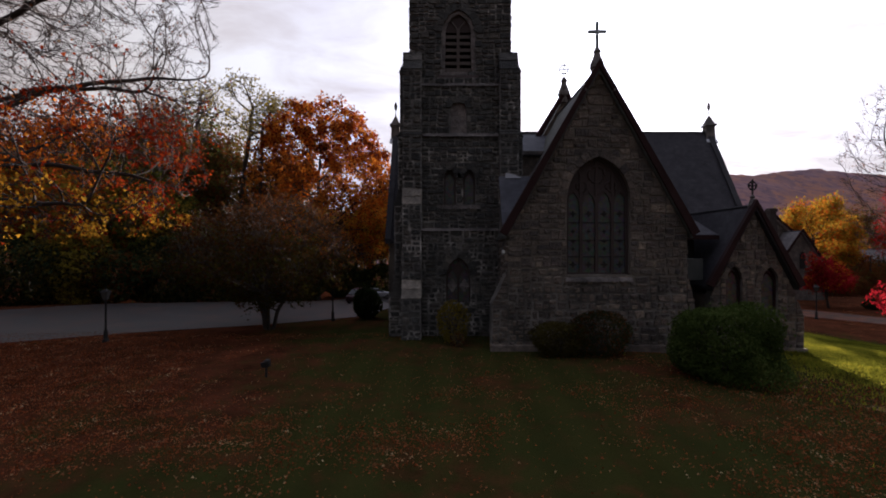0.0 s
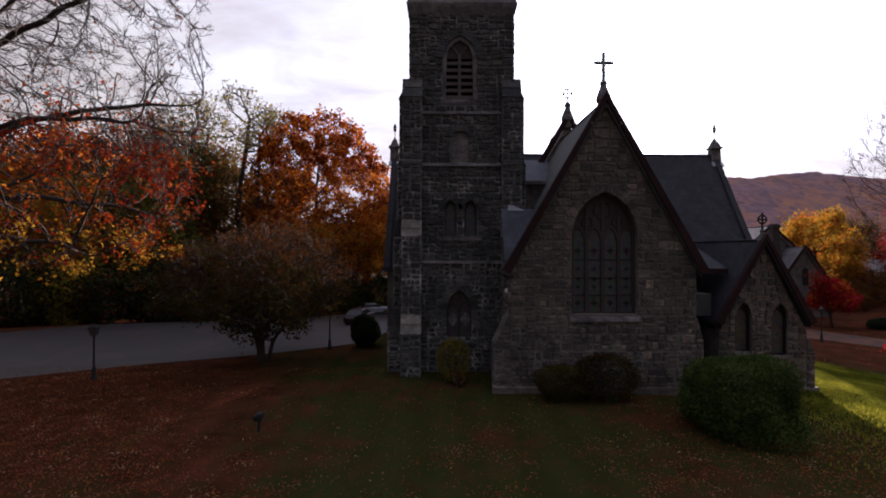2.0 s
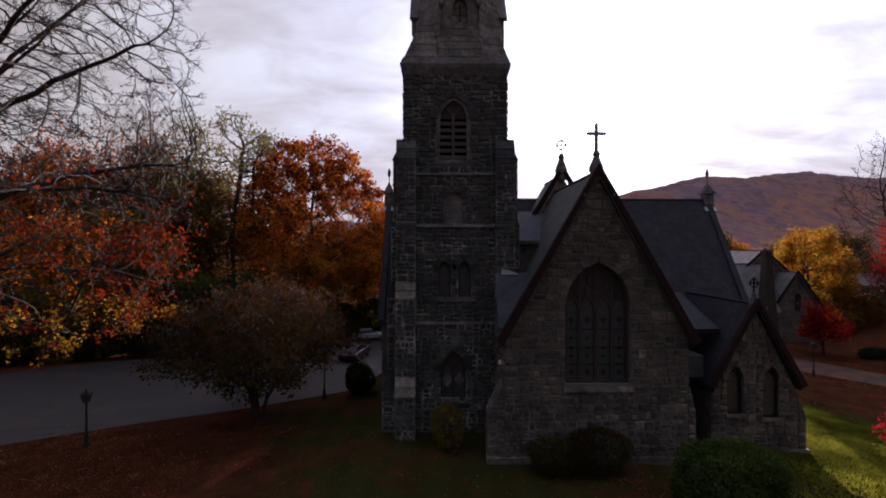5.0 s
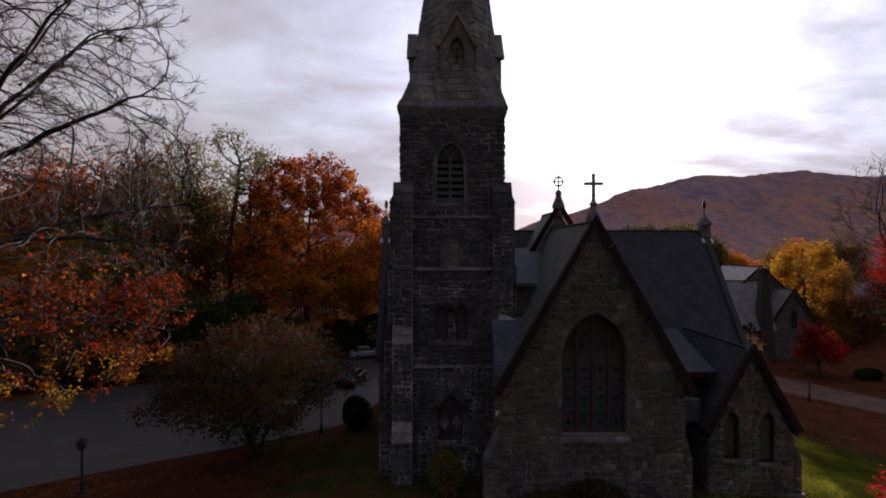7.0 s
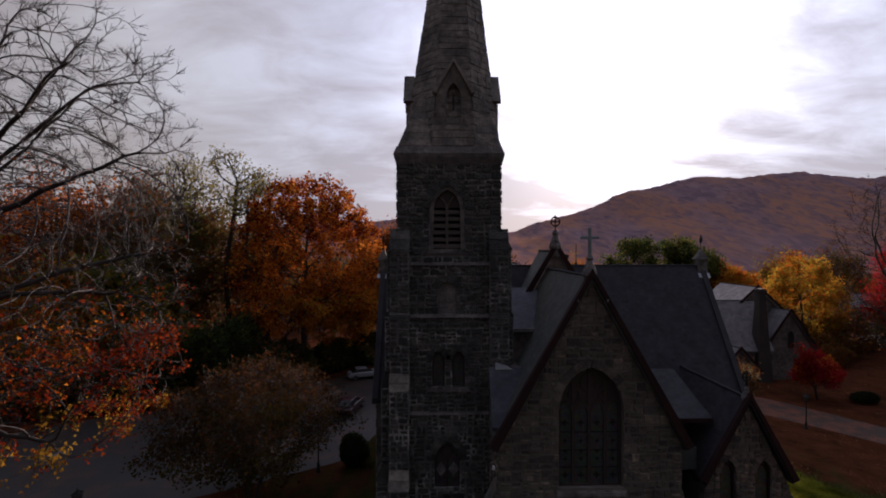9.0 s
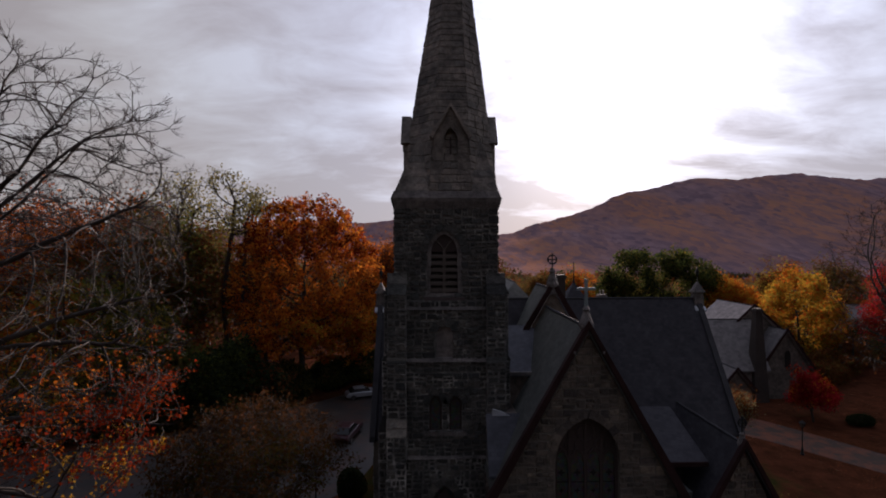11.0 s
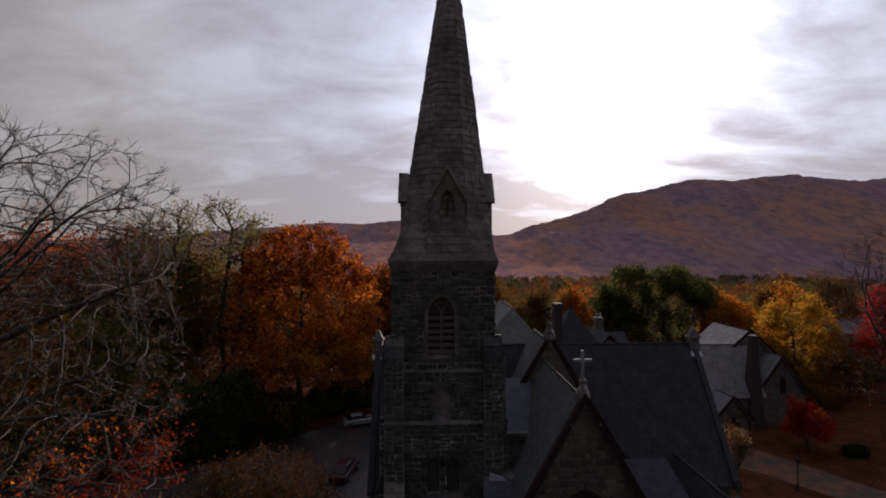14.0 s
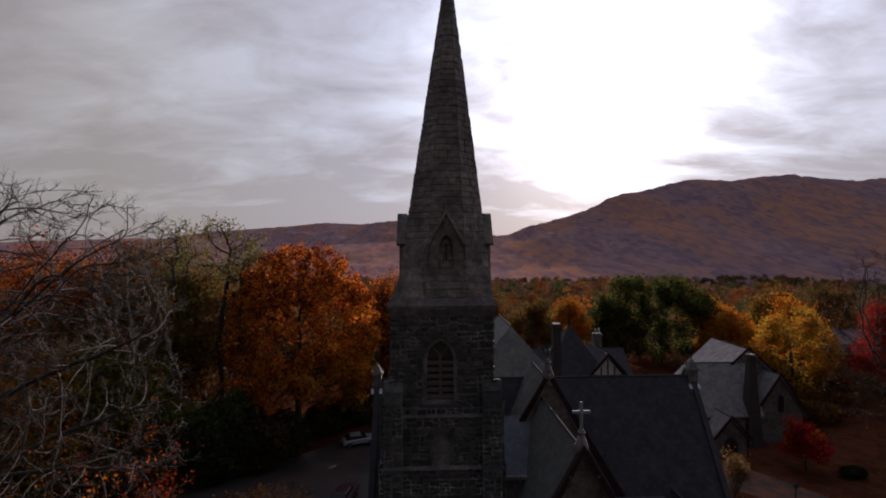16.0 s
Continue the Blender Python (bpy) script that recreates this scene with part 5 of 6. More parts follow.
hall = thing("parish_hall", "large hall with a plain grey slate roof", "house")
part("wall", MB().box(3.4, 17.4, 60.2, 74.0, -4, 5.7), M_HOUSE, hall)
roof_uv(part("roof", MB().add([(3.4, 59.6, 5.6), (18.6, 59.6, 5.6), (18.6, 74.5, 5.6), (3.4, 74.5, 5.6), (11.7, 64.0, 13.5), (11.7, 74.5, 13.5)], [(0, 1, 4), (1, 2, 5, 4), (3, 0, 4, 5), (2, 3, 5), (3, 2, 1, 0)]), M_SLATE_GREY, hall, "plain hipped grey slate roof"))
part("ridge", MB().tube([(11.7, 64.0, 13.5), (11.7, 74.5, 13.5)], 0.1, 6), M_LEAD, hall)

cottage = thing("cottage", "small pale house half hidden among autumn trees", "house")
house_block(cottage, "x", 104.0, 92.5, 101.5, 4.0, 5.2, 2.6, -4, M_PLASTER, M_SLATE_PALE)
for x in (94.5, 97.0, 99.5):
    part("window", MB().box(x - 0.45, x + 0.45, 100.32, 100.42, 0.4, 1.7), M_GLASS, cottage)

villa = thing("timbered_house", "dark slate roofed house with a half-timbered gable and chimneys", "house")
house_block(villa, "x", 70.0, 14.0, 30.0, 5.5, 9.0, 4.5, -4, M_HOUSE, M_SLATE)
house_block(villa, "y", 24.4, 61.4, 69.0, 2.4, 9.9, 7.2, -4, M_PLASTER, M_SLATE)
for x, h in ((22.6, 7.3), (23.5, 8.3), (24.4, 9.3), (25.3, 8.3), (26.2, 7.3)):
    part("timber", MB().box(x - 0.08, x + 0.08, 61.6, 61.68, 4.5, h), M_BARGE, villa)
for h in (5.2, 7.1):
    part("timber", MB().box(22.6, 26.2, 61.58, 61.66, h - 0.09, h + 0.09), M_BARGE, villa)
for x in (23.95, 24.85):
    w_ = part("window", MB().box(x - 0.36, x + 0.36, 61.6, 61.64, 5.7, 6.8), M_GLASS, villa)
    part("window_frame", MB().box(x - 0.4, x + 0.4, 61.56, 61.63, 6.2, 6.28).box(x - 0.03, x + 0.03, 61.56, 61.63, 5.7, 6.8), M_PLASTER, w_)
mb = MB().hull(ring4(4.6, 6.0, 20.5, 66.0), ring4(0.05, 13.3, 20.5, 66.0))
roof_uv(part("turret_roof", mb, M_SLATE, villa, "steep pyramid slate roof"))
part("turret_wall", MB().hull(ring4(4.1, -4, 20.5, 66.0), ring4(4.1, 6.3, 20.5, 66.0)), M_HOUSE, villa)
part("finial", MB().lathe(20.5, 66.0, [(0.16, 13.1), (0.2, 13.4), (0.07, 13.6), (0.05, 16.2)], 6), M_IRON, villa)
chimney(villa, 16.2, 57.5, -3, 14.9, 0.6, 0.48, M_BRICK)
chimney(villa, 26.6, 71.5, 6, 11.0, 0.6, 0.55, M_HOUSE, 2)


# ---- trees ----
def grow(rng, base, height, r0, spread, levels=4, up=0.5, first=0.25, kids=(4, 4, 4, 3), stems=1, bend=0.25, boughs=(), reach=0.62):
    """Branches as (path, radii, order) and the tips of the thinnest ones."""
    out, tips = [], []

    def limb(p, d, length, r, lev):
        n = (6, 8, 5, 4, 3)[min(lev, 4)]
        path, rad = [p], [r]
        bend_ = bend * (0.8, 1.0, 1.35, 1.6, 1.6)[min(lev, 4)]
        lift = up * 0.12 if lev < 2 else up * 0.5
        step = length / n
        for i in range(n):
            d = (d + Vector((rng.uniform(-1, 1), rng.uniform(-1, 1), rng.uniform(-0.6, 1) * 0.8)) * bend_ + Vector((0, 0, lift))).normalized()
            p = p + d * step
            path.append(p)
            rad.append(max(r * (1 - 0.8 * (i + 1) / n) if lev else r * (1 - 0.62 * (i + 1) / n), 0.008))
        out.append((path, rad, lev))
        if lev >= levels:
            tips.extend(path[1:])
            return
        if lev == 0 and boughs:
            for z, az, el, ln, lr in boughs:
                t = min((z - base[2]) / (path[-1].z - base[2]), 0.999) * n
                q = path[int(t)].lerp(path[int(t) + 1], t - int(t))
                limb(q, Vector((math.cos(radians(az)) * math.cos(radians(el)), math.sin(radians(az)) * math.cos(radians(el)), math.sin(radians(el)))), ln, lr, 1)
            return
        k = kids[min(lev, len(kids) - 1)]
        for j in range(k):
            t = first + (1 - first) * (j + rng.uniform(0.2, 0.8)) / k if lev == 0 else rng.uniform(0.25, 1.0)
            i = min(int(t * n), n - 1)
            q = path[i].lerp(path[i + 1], t * n - i)
            a = rng.uniform(0, 2 * math.pi) if lev else 2 * math.pi * (j * 0.382 + rng.uniform(-0.1, 0.1))
            tilt = rng.uniform(0.55, 1.05) * spread if lev == 0 else rng.uniform(0.4, 0.9)
            o = Matrix.Rotation(a, 3, d) @ d.orthogonal().normalized()
            nd = (d * math.cos(tilt) + o * math.sin(tilt)).normalized()
            f = (0.75 - 0.4 * t if lev == 0 else reach) * rng.uniform(0.8, 1.15)
            limb(q, nd, length * f, max(rad[i] * 0.62, 0.010), lev + 1)
        if lev:
            tips.append(path[-1])
        else:
            limb(path[-1], d, length * 0.4, rad[-1] * 0.9, 2)
    for s in range(stems):
        ang = 2 * math.pi * s / stems + 0.5
        d = Vector(((0.55 * math.cos(ang) if stems > 1 else 0), (0.55 * math.sin(ang) if stems > 1 else 0), 1)).normalized()
        limb(Vector(base), d, height * 0.62, r0, 0)
    return out, tips


def branches_mesh(out):
    mb = MB()
    for path, rad, lev in out:
        mb.tube(path, rad, 7 if lev == 0 else (5 if lev == 1 else 3), cap=lev == 0)
    return mb


def ball(nr, n):
    """Points in a ball of radius 1.7, thicker towards its middle."""
    d = nr.normal(size=(n, 3))
    d /= np.linalg.norm(d, axis=1)[:, None]
    return d * 1.7 * (nr.random(n) ** 0.45)[:, None]


def crown_points(nr, tips, n, scatter, fill, dome):
    """Leaf places: round the twig ends, and in uneven clumps that fill a share of the dome (centre, radii)."""
    w = nr.random(len(tips)) ** 2 + 0.05
    m = n - int(n * fill)
    c = tips[nr.choice(len(tips), m, p=w / w.sum())] + ball(nr, m) * scatter * np.array([1, 1, 0.75])
    if fill:
        centre, radii = dome
        k = 70
        d = nr.normal(size=(k, 3))
        d /= np.linalg.norm(d, axis=1)[:, None]
        d[:, 2] = np.abs(d[:, 2]) * 1.25 - 0.45
        lump = centre + d * (0.45 + 0.5 * nr.random(k) ** 0.5)[:, None] * radii
        wt = nr.random(k) + 0.25
        i = nr.choice(k, n - m, p=wt / wt.sum())
        g_ = ball(nr, n - m) * (0.11 + 0.08 * nr.random(k))[i][:, None] * radii
        c = np.concatenate([c, lump[i] + g_])
    return c


def tree(x, y, height, r0, spread, leaves, size, label, seed, mat=None, scatter=0.8, levels=3, fill=0.0, dome=None, group="", **kw):
    """A tree with trunk, boughs and a loose crown of single leaves round the twigs.
    leaves: rows of (leaf, number) or (leaf, number, rule for the twig ends); dome: (height of its centre, radius, half height)."""
    rng = random.Random(seed)
    nr = np.random.default_rng(seed)
    z = float(gz(x, y)) - 0.15
    out, tips = grow(rng, (x, y, z), height, r0, spread, levels, **kw)
    k = height / (max(t.z for t in tips) - z)
    for path, rad, lev in out:
        for p in path:
            if not kw.get("boughs"):
                p.z = z + (p.z - z) * k
    t = np.array([tuple(p) for p in tips])
    if not kw.get("boughs"):
        t = np.array([tuple(p) for path, rad, lev in out if lev >= 2 for p in path[1:]])
    ob = thing("tree", label, "tree", group)
    part("trunk", branches_mesh(out).mesh("trunk", fix=False), mat or M_BARK, ob, smooth=True)
    for lf, n, *rule in leaves:
        sel = t[rule[0](t)] if rule else t
        if not len(sel):
            continue
        c = crown_points(nr, sel, n, scatter, fill, (np.array([x, y, z + dome[0]]), np.array([dome[1], dome[1], dome[2]])) if fill else None)
        c[:, 2] = np.maximum(c[:, 2], z + 0.4)
        v, q = leaf_quads(c, size, nr, 0.0, size > 0.05)
        part("crown", np_mesh("crown", v, q, LEAF[lf]), None, ob)
    return ob


def shrub(x, y, rx, ry, h, leaf, n, size, label, seed, name="shrub", lumps=9, boxy=2.0, leaf2=None):
    """A bush: a few stems and a lumpy coat of leaves, thicker outside."""
    nr = np.random.default_rng(seed)
    z = float(gz(x, y))
    ob = thing(name, label, "shrub")
    for k in range(6):
        a = 2 * math.pi * k / 6
        mb = MB().tube([(x, y, z - 0.1), (x + 0.3 * rx * math.cos(a), y + 0.3 * ry * math.sin(a), z + 0.45 * h), (x + 0.6 * rx * math.cos(a), y + 0.6 * ry * math.sin(a), z + 0.8 * h)], [0.05, 0.035, 0.015], 5)
        part("stem", mb, M_DARKBARK, ob)
    d = nr.normal(size=(n, 3))
    d /= np.linalg.norm(d, axis=1)[:, None]
    lump = np.ones(n)
    for k in range(lumps):
        c = nr.normal(size=3)
        c /= np.linalg.norm(c)
        lump += 0.16 * np.exp(-((d - c) ** 2).sum(1) / 0.18)
    for k in range(26):
        c = nr.normal(size=3)
        c /= np.linalg.norm(c)
        lump += nr.uniform(-0.10, 0.12) * np.exp(-((d - c) ** 2).sum(1) / 0.03)
    r = (0.70 + 0.30 * nr.random(n) ** 0.7) * lump * 0.86 + (nr.random(n) < 0.06) * nr.uniform(0, 0.16, n)
    d = d / (np.abs(d) ** boxy).sum(1)[:, None] ** (1 / boxy)
    p = d * r[:, None] * np.array([rx, ry, h * 0.55]) + np.array([x, y, z + h * 0.47])
    p = p[p[:, 2] > z + 0.02]
    half = nr.random(len(p)) < (0.7 if leaf2 else 2.0)
    for lf, pp in ((leaf, p[half]), (leaf2, p[~half])):
        if lf:
            v, q = leaf_quads(pp, size, nr, 0.0, size > 0.07)
            part("foliage", np_mesh("foliage", v, q, LEAF[lf]), None, ob)
    return ob


def colonize(rng, roots, goals, step, near, kill, rounds=140, sway=0.18, rise=0.0, boughs=(), ease=0.0):
    """Branches that grow towards free goals in the crown: nodes and their parents."""
    nodes = [Vector(p) for p in roots]
    parent = [-1] + list(range(len(roots) - 1))
    for way in boughs:
        way = [Vector(p) for p in way]
        last = min(range(len(nodes)), key=lambda i: (nodes[i] - way[0]).length)
        for a, b in zip(way[:-1], way[1:]):
            m = max(int((b - a).length / step), 1)
            for k in range(m):
                nodes.append(a.lerp(b, (k + 1) / m) + Vector((rng.gauss(0, 0.07), rng.gauss(0, 0.07), rng.gauss(0, 0.07))))
                parent.append(last)
                last = len(nodes) - 1
    goals = [Vector(p) for p in goals]
    used = set()
    sons = {}
    for k in range(rounds):
        kd = kdtree.KDTree(len(nodes))
        for i, p in enumerate(nodes):
            kd.insert(p, i)
        kd.balance()
        pull = {}
        rest = []
        for q in goals:
            p, i, d = kd.find(q)
            if d < kill:
                continue
            rest.append(q)
            if d < near:
                pull.setdefault(i, []).append((q - p) / d)
        goals = rest
        grown = 0
        for i, ds in pull.items():
            d = sum(ds, Vector((0, 0, rise * len(ds)))).normalized()
            if parent[i] >= 0:
                d = d + (nodes[i] - nodes[parent[i]]).normalized() * ease
            d = d.normalized() + Vector((rng.gauss(0, sway), rng.gauss(0, sway), rng.gauss(0, sway)))
            q = nodes[i] + d.normalized() * step
            key = (i, round(d.x, 1), round(d.y, 1), round(d.z, 1))
            if key in used or any((q - w).length < 0.55 * step for w in sons.get(i, ())) or len(sons.get(i, ())) > 2:
                continue
            sons.setdefault(i, []).append(q)
            used.add(key)
            nodes.append(q)
            parent.append(i)
            grown += 1
        if not grown:
            break
    return nodes, parent


def wild_tree(x, y, trunk, goals, r_tip, power, leaves, size, label, seed, mat, step=0.6, near=6.0, kill=1.1, scatter=0.4, twigs=3, twig_len=0.8, droop=0.0, boughs=(), ease=0.0, r_max=9.0, name="tree", group="", sway=0.18, thin=2.2):
    """A tree whose boughs fill the goals; trunk: rows of way points; leaves: rows of (leaf, number[, rule for the places])."""
    rng = random.Random(seed)
    nr = np.random.default_rng(seed)
    out, ends = [], []
    nodes, parent = [], []
    stems = trunk if isinstance(trunk[0][0], (tuple, list)) else [trunk]
    for si, way in enumerate(stems):
        roots = []
        for a, b in zip(way[:-1], way[1:]):
            a, b = Vector(a), Vector(b)
            m = max(int((b - a).length / step), 1)
            roots += [a.lerp(b, k / m) + Vector((rng.gauss(0, 0.03), rng.gauss(0, 0.03), 0)) * (1 if k else 0) for k in range(m)]
        roots.append(Vector(way[-1]))
        own = [q for k, q in enumerate(goals) if k % len(stems) == si]
        nd, pa = colonize(rng, roots, own, step, near, kill, sway=sway, boughs=boughs, ease=ease)
        o = len(nodes)
        nodes += nd
        parent += [p + o if p >= 0 else -1 for p in pa]
    n = len(nodes)
    area = [0.0] * n
    kids = [[] for _ in range(n)]
    for i in range(n - 1, -1, -1):
        if not kids[i]:
            area[i] += r_tip ** power
        if parent[i] >= 0:
            area[parent[i]] += area[i]
            kids[parent[i]].append(i)
    rad = [min(a ** (1 / power), r_max) for a in area]
    soft = [p.copy() for p in nodes]
    for i in range(n):
        if parent[i] >= 0 and kids[i]:
            k = max(kids[i], key=lambda j: area[j])
            soft[i] = nodes[i] * 0.5 + (nodes[parent[i]] + nodes[k]) * 0.25
    heads = [i for i in range(n) if parent[i] < 0]
    mb = MB()
    for i in heads:
        mb.tube([soft[i] - Vector((0, 0, 0.3)), soft[i] + Vector((0, 0, 0.3))], [rad[i] * 1.5, rad[i] * 1.05], 9, cap=False)
    while heads:
        i = heads.pop()
        path, rr = ([soft[parent[i]]], [min(rad[i] * 1.15, rad[parent[i]])]) if parent[i] >= 0 else ([], [])
        while True:
            path.append(soft[i])
            rr.append(rad[i])
            ks = sorted(kids[i], key=lambda j: -area[j])
            if not ks:
                break
            heads += ks[1:]
            i = ks[0]
        mb.tube(path, rr, 8 if rr[0] > 0.12 else (5 if rr[0] > 0.03 else 3), cap=False)
        if len(path) > 1:
            d = (path[-1] - path[-2]).normalized()
            ends.append((path[-1], d))
            for q0, q1 in zip(path[:-1], path[1:]):
                if rng.random() < 0.55 and rr[-1] < r_tip * 1.5 and (path[-1] - q1).length < 2.5:
                    ends.append((q1, (q1 - q0).normalized()))
    places = [p for p, d in ends]
    for p, d in ends:
        for k in range(twigs):
            e = (d + Vector((rng.gauss(0, 0.55), rng.gauss(0, 0.55), rng.gauss(0.1 - droop, 0.4)))).normalized()
            ln = twig_len * rng.uniform(0.5, 1.2)
            q = p + e * ln * 0.5
            e2 = (e + Vector((rng.gauss(0, 0.25), rng.gauss(0, 0.25), 0.25 - droop))).normalized()
            q2 = q + e2 * ln * 0.5
            mb.tube([p, q, q2], [r_tip * 0.8, r_tip * 0.55, r_tip * 0.3], 3, cap=False)
            places += [q, q2]
            for h in range(2):
                e3 = (e2 + Vector((rng.gauss(0, 0.6), rng.gauss(0, 0.6), rng.gauss(0, 0.5)))).normalized()
                mb.tube([q, q + e3 * ln * 0.5], [r_tip * 0.5, r_tip * 0.25], 3, cap=False)
                places.append(q + e3 * ln * 0.5)
    ob = thing(name, label, "tree", group)
    part("trunk", mb.mesh("trunk", fix=False), mat, ob, smooth=True)
    t = np.array([tuple(p) for p in places])
    for lf, m, *rule in leaves:
        sel = t[rule[0](t)] if rule else t
        if len(sel):
            w = nr.random(len(sel)) ** thin + 0.02
            c = sel[nr.choice(len(sel), m, p=w / w.sum())] + ball(nr, m) * scatter
            v, q = leaf_quads(c, size, nr, 0.0, size > 0.05)
            part("crown", np_mesh("crown", v, q, LEAF[lf]), None, ob)
    return ob


def goals_in(seed, n, centre, radii, hollow=0.0, low=-1.0, e=2.0):
    """Places in a rounded crown; hollow leaves its heart free, low cuts its underside."""
    r = np.random.default_rng(seed)
    p = r.uniform(-1, 1, (n * 4, 3))
    s = (p[:, 0] ** 2 + p[:, 1] ** 2) ** (e / 2) + np.abs(p[:, 2]) ** e
    return (p[(s < 1) & (s > hollow) & (p[:, 2] > low)][:n] * np.array(radii) + np.array(centre)).tolist()


def lumpy(goals, size, cut, seed):
    """Leaves out goals in uneven hollows, so that the crown breaks up into boughs."""
    return [q for q in goals if noise.noise((q[0] / size + seed, q[1] / size, q[2] / (0.6 * size))) > cut]


# large half-bare tree by the lawn
crown = goals_in(4, 5200, (-23.2, 23.2, 16.6), (11.2, 9.0, 11.0), 0.0, -0.96, 4.0)
# boughs: height on the trunk, bearing, rise at the trunk, length, rise at the end
BOUGHS = [(11.5, 28, 34, 12.8, 4), (12.0, 8, 22, 10.0, -6), (8.5, 20, 24, 8.5, 45), (15.0, -4, 26, 13.0, 22), (16.0, 2, 38, 11.0, 48), (16.5, -6, 46, 11.0, 42), (17.0, -8, 60, 10.5, 58), (7.0, -14, 10, 9.6, -14), (9.0, 18, 10, 11.5, -18),
          (16.0, 14, 50, 11.0, 45), (15.5, -16, 40, 11.5, 40), (16.8, -22, 56, 10.5, 55), (15.0, 130, 45, 8.0, 40), (14.0, 215, 45, 8.0, 40), (17.0, 90, 65, 9.0, 70)]


def bough_way(x, y, z, bearing, rise, length, end, n=8):
    """Way points of a bough that bends from its first rise to its last, with a slight wander."""
    way = [(x, y, z)]
    for k in range(n):
        t = k / (n - 1)
        el = radians(rise + (end - rise) * t + 9 * math.sin(2.6 * k + z))
        az = radians(bearing + 8 * math.sin(1.7 * k + 2 * z))
        x, y, z = x + length / n * math.cos(el) * math.cos(az), y + length / n * math.cos(el) * math.sin(az), z + length / n * math.sin(el)
        way.append((x, y, z))
    return way


wild_tree(-24.8, 23.0, [(-25.2, 23.2, -0.3), (-24.9, 23.0, 5.0), (-24.8, 23.2, 10.5), (-24.5, 23.0, 14.0), (-24.4, 23.0, 17.5)], crown, 0.019, 2.12,
          [("red", 1900, lambda t: (t[:, 2] < 11.5) & (t[:, 0] > -16.2)), ("red", 700, lambda t: (t[:, 2] < 7.5) & (t[:, 0] < -19)), ("red", 500, lambda t: (t[:, 2] < 14) & (t[:, 0] > -18.0)), ("amber", 1500, lambda t: (t[:, 2] < 12.5) & (t[:, 2] > 8.5) & (t[:, 0] < -16.8)), ("orange", 3000, lambda t: (t[:, 2] < 13.0) & (t[:, 2] > 8.0) & (t[:, 0] < -16.8)), ("yellow", 1200, lambda t: (t[:, 2] < 8.2) & (t[:, 0] > -18.8) & (t[:, 0] < -14.8)), ("rust", 1300, lambda t: (t[:, 2] < 20))],
          0.085, "large half-bare tree with grey boughs and sparse red and orange leaves", 4, M_GREYBARK, 0.5, 3.2, 0.75, 0.2, 3, 0.8, sway=0.10, r_max=0.55, boughs=[bough_way(-24.7, 23.1, *b) for b in BOUGHS], ease=0.9, thin=3.2)
# many-stemmed small tree
z = float(gz(-11.3, 29.7))
crown = lumpy(goals_in(9, 2400, (-11.2, 29.7, 4.4), (6.0, 5.6, 3.9), 0.1, -0.8, 1.9), 2.2, -0.08, 3.0)
crown = [q for q in crown if q[2] - z > 1.05 + 0.5 * math.hypot(q[0] + 11.3, q[1] - 29.7)]
wild_tree(-11.3, 29.7, [[(-11.3 + 0.25 * a, 29.7 + 0.25 * b, z - 0.2), (-11.3 + 0.5 * a, 29.7 + 0.5 * b, z + 1.2), (-11.3 + 1.5 * a, 29.7 + 1.5 * b, z + 2.6)] for a, b in ((1, 0.2), (-0.9, 0.5), (0.3, -1.0), (-0.3, 0.1))], crown, 0.012, 2.0,
          [("umber", 10500), ("hedge", 4500, lambda t: t[:, 2] < z + 4.8), ("hedge", 3500, lambda t: (np.hypot(t[:, 0] + 11.3, t[:, 1] - 29.7) < 3.2) & (t[:, 2] < z + 6.2))], 0.095, "low many-stemmed tree with dense russet-brown leaves", 9, M_DARKBARK, 0.45, 5.0, 0.5, 0.34, 2, 0.9, r_max=0.2, thin=3.6)
# orange maple
crown = lumpy(goals_in(21, 2600, (-16.2, 61.3, 12.6), (9.4, 8.4, 12.4), 0.1, -0.6, 2.0), 4.5, -0.16, 1.0)
crown += [q for q in lumpy(goals_in(22, 420, (-12.5, 64.5, 6.8), (6.5, 4.0, 3.6), 0.0, -1.0, 2.0), 3.0, -0.1, 2.0) if q[2] > 3.6]
wild_tree(-16.6, 61.0, [(-16.6, 61.0, float(gz(-16.6, 61)) - 0.3), (-16.8, 61.0, 6.0), (-16.4, 61.0, 11.0)], crown, 0.02, 2.0,
          [("amber", 11500), ("orange", 15500), ("red", 5500, lambda t: t[:, 2] > 17), ("rust", 9000), ("yellow", 3200, lambda t: (t[:, 2] < 10) & (t[:, 0] > -17))], 0.18, "full orange maple tree with a domed crown", 21, M_DARKBARK, 1.0, 9.0, 1.0, 0.45, 1, 1.1, r_max=0.5, thin=3.0)
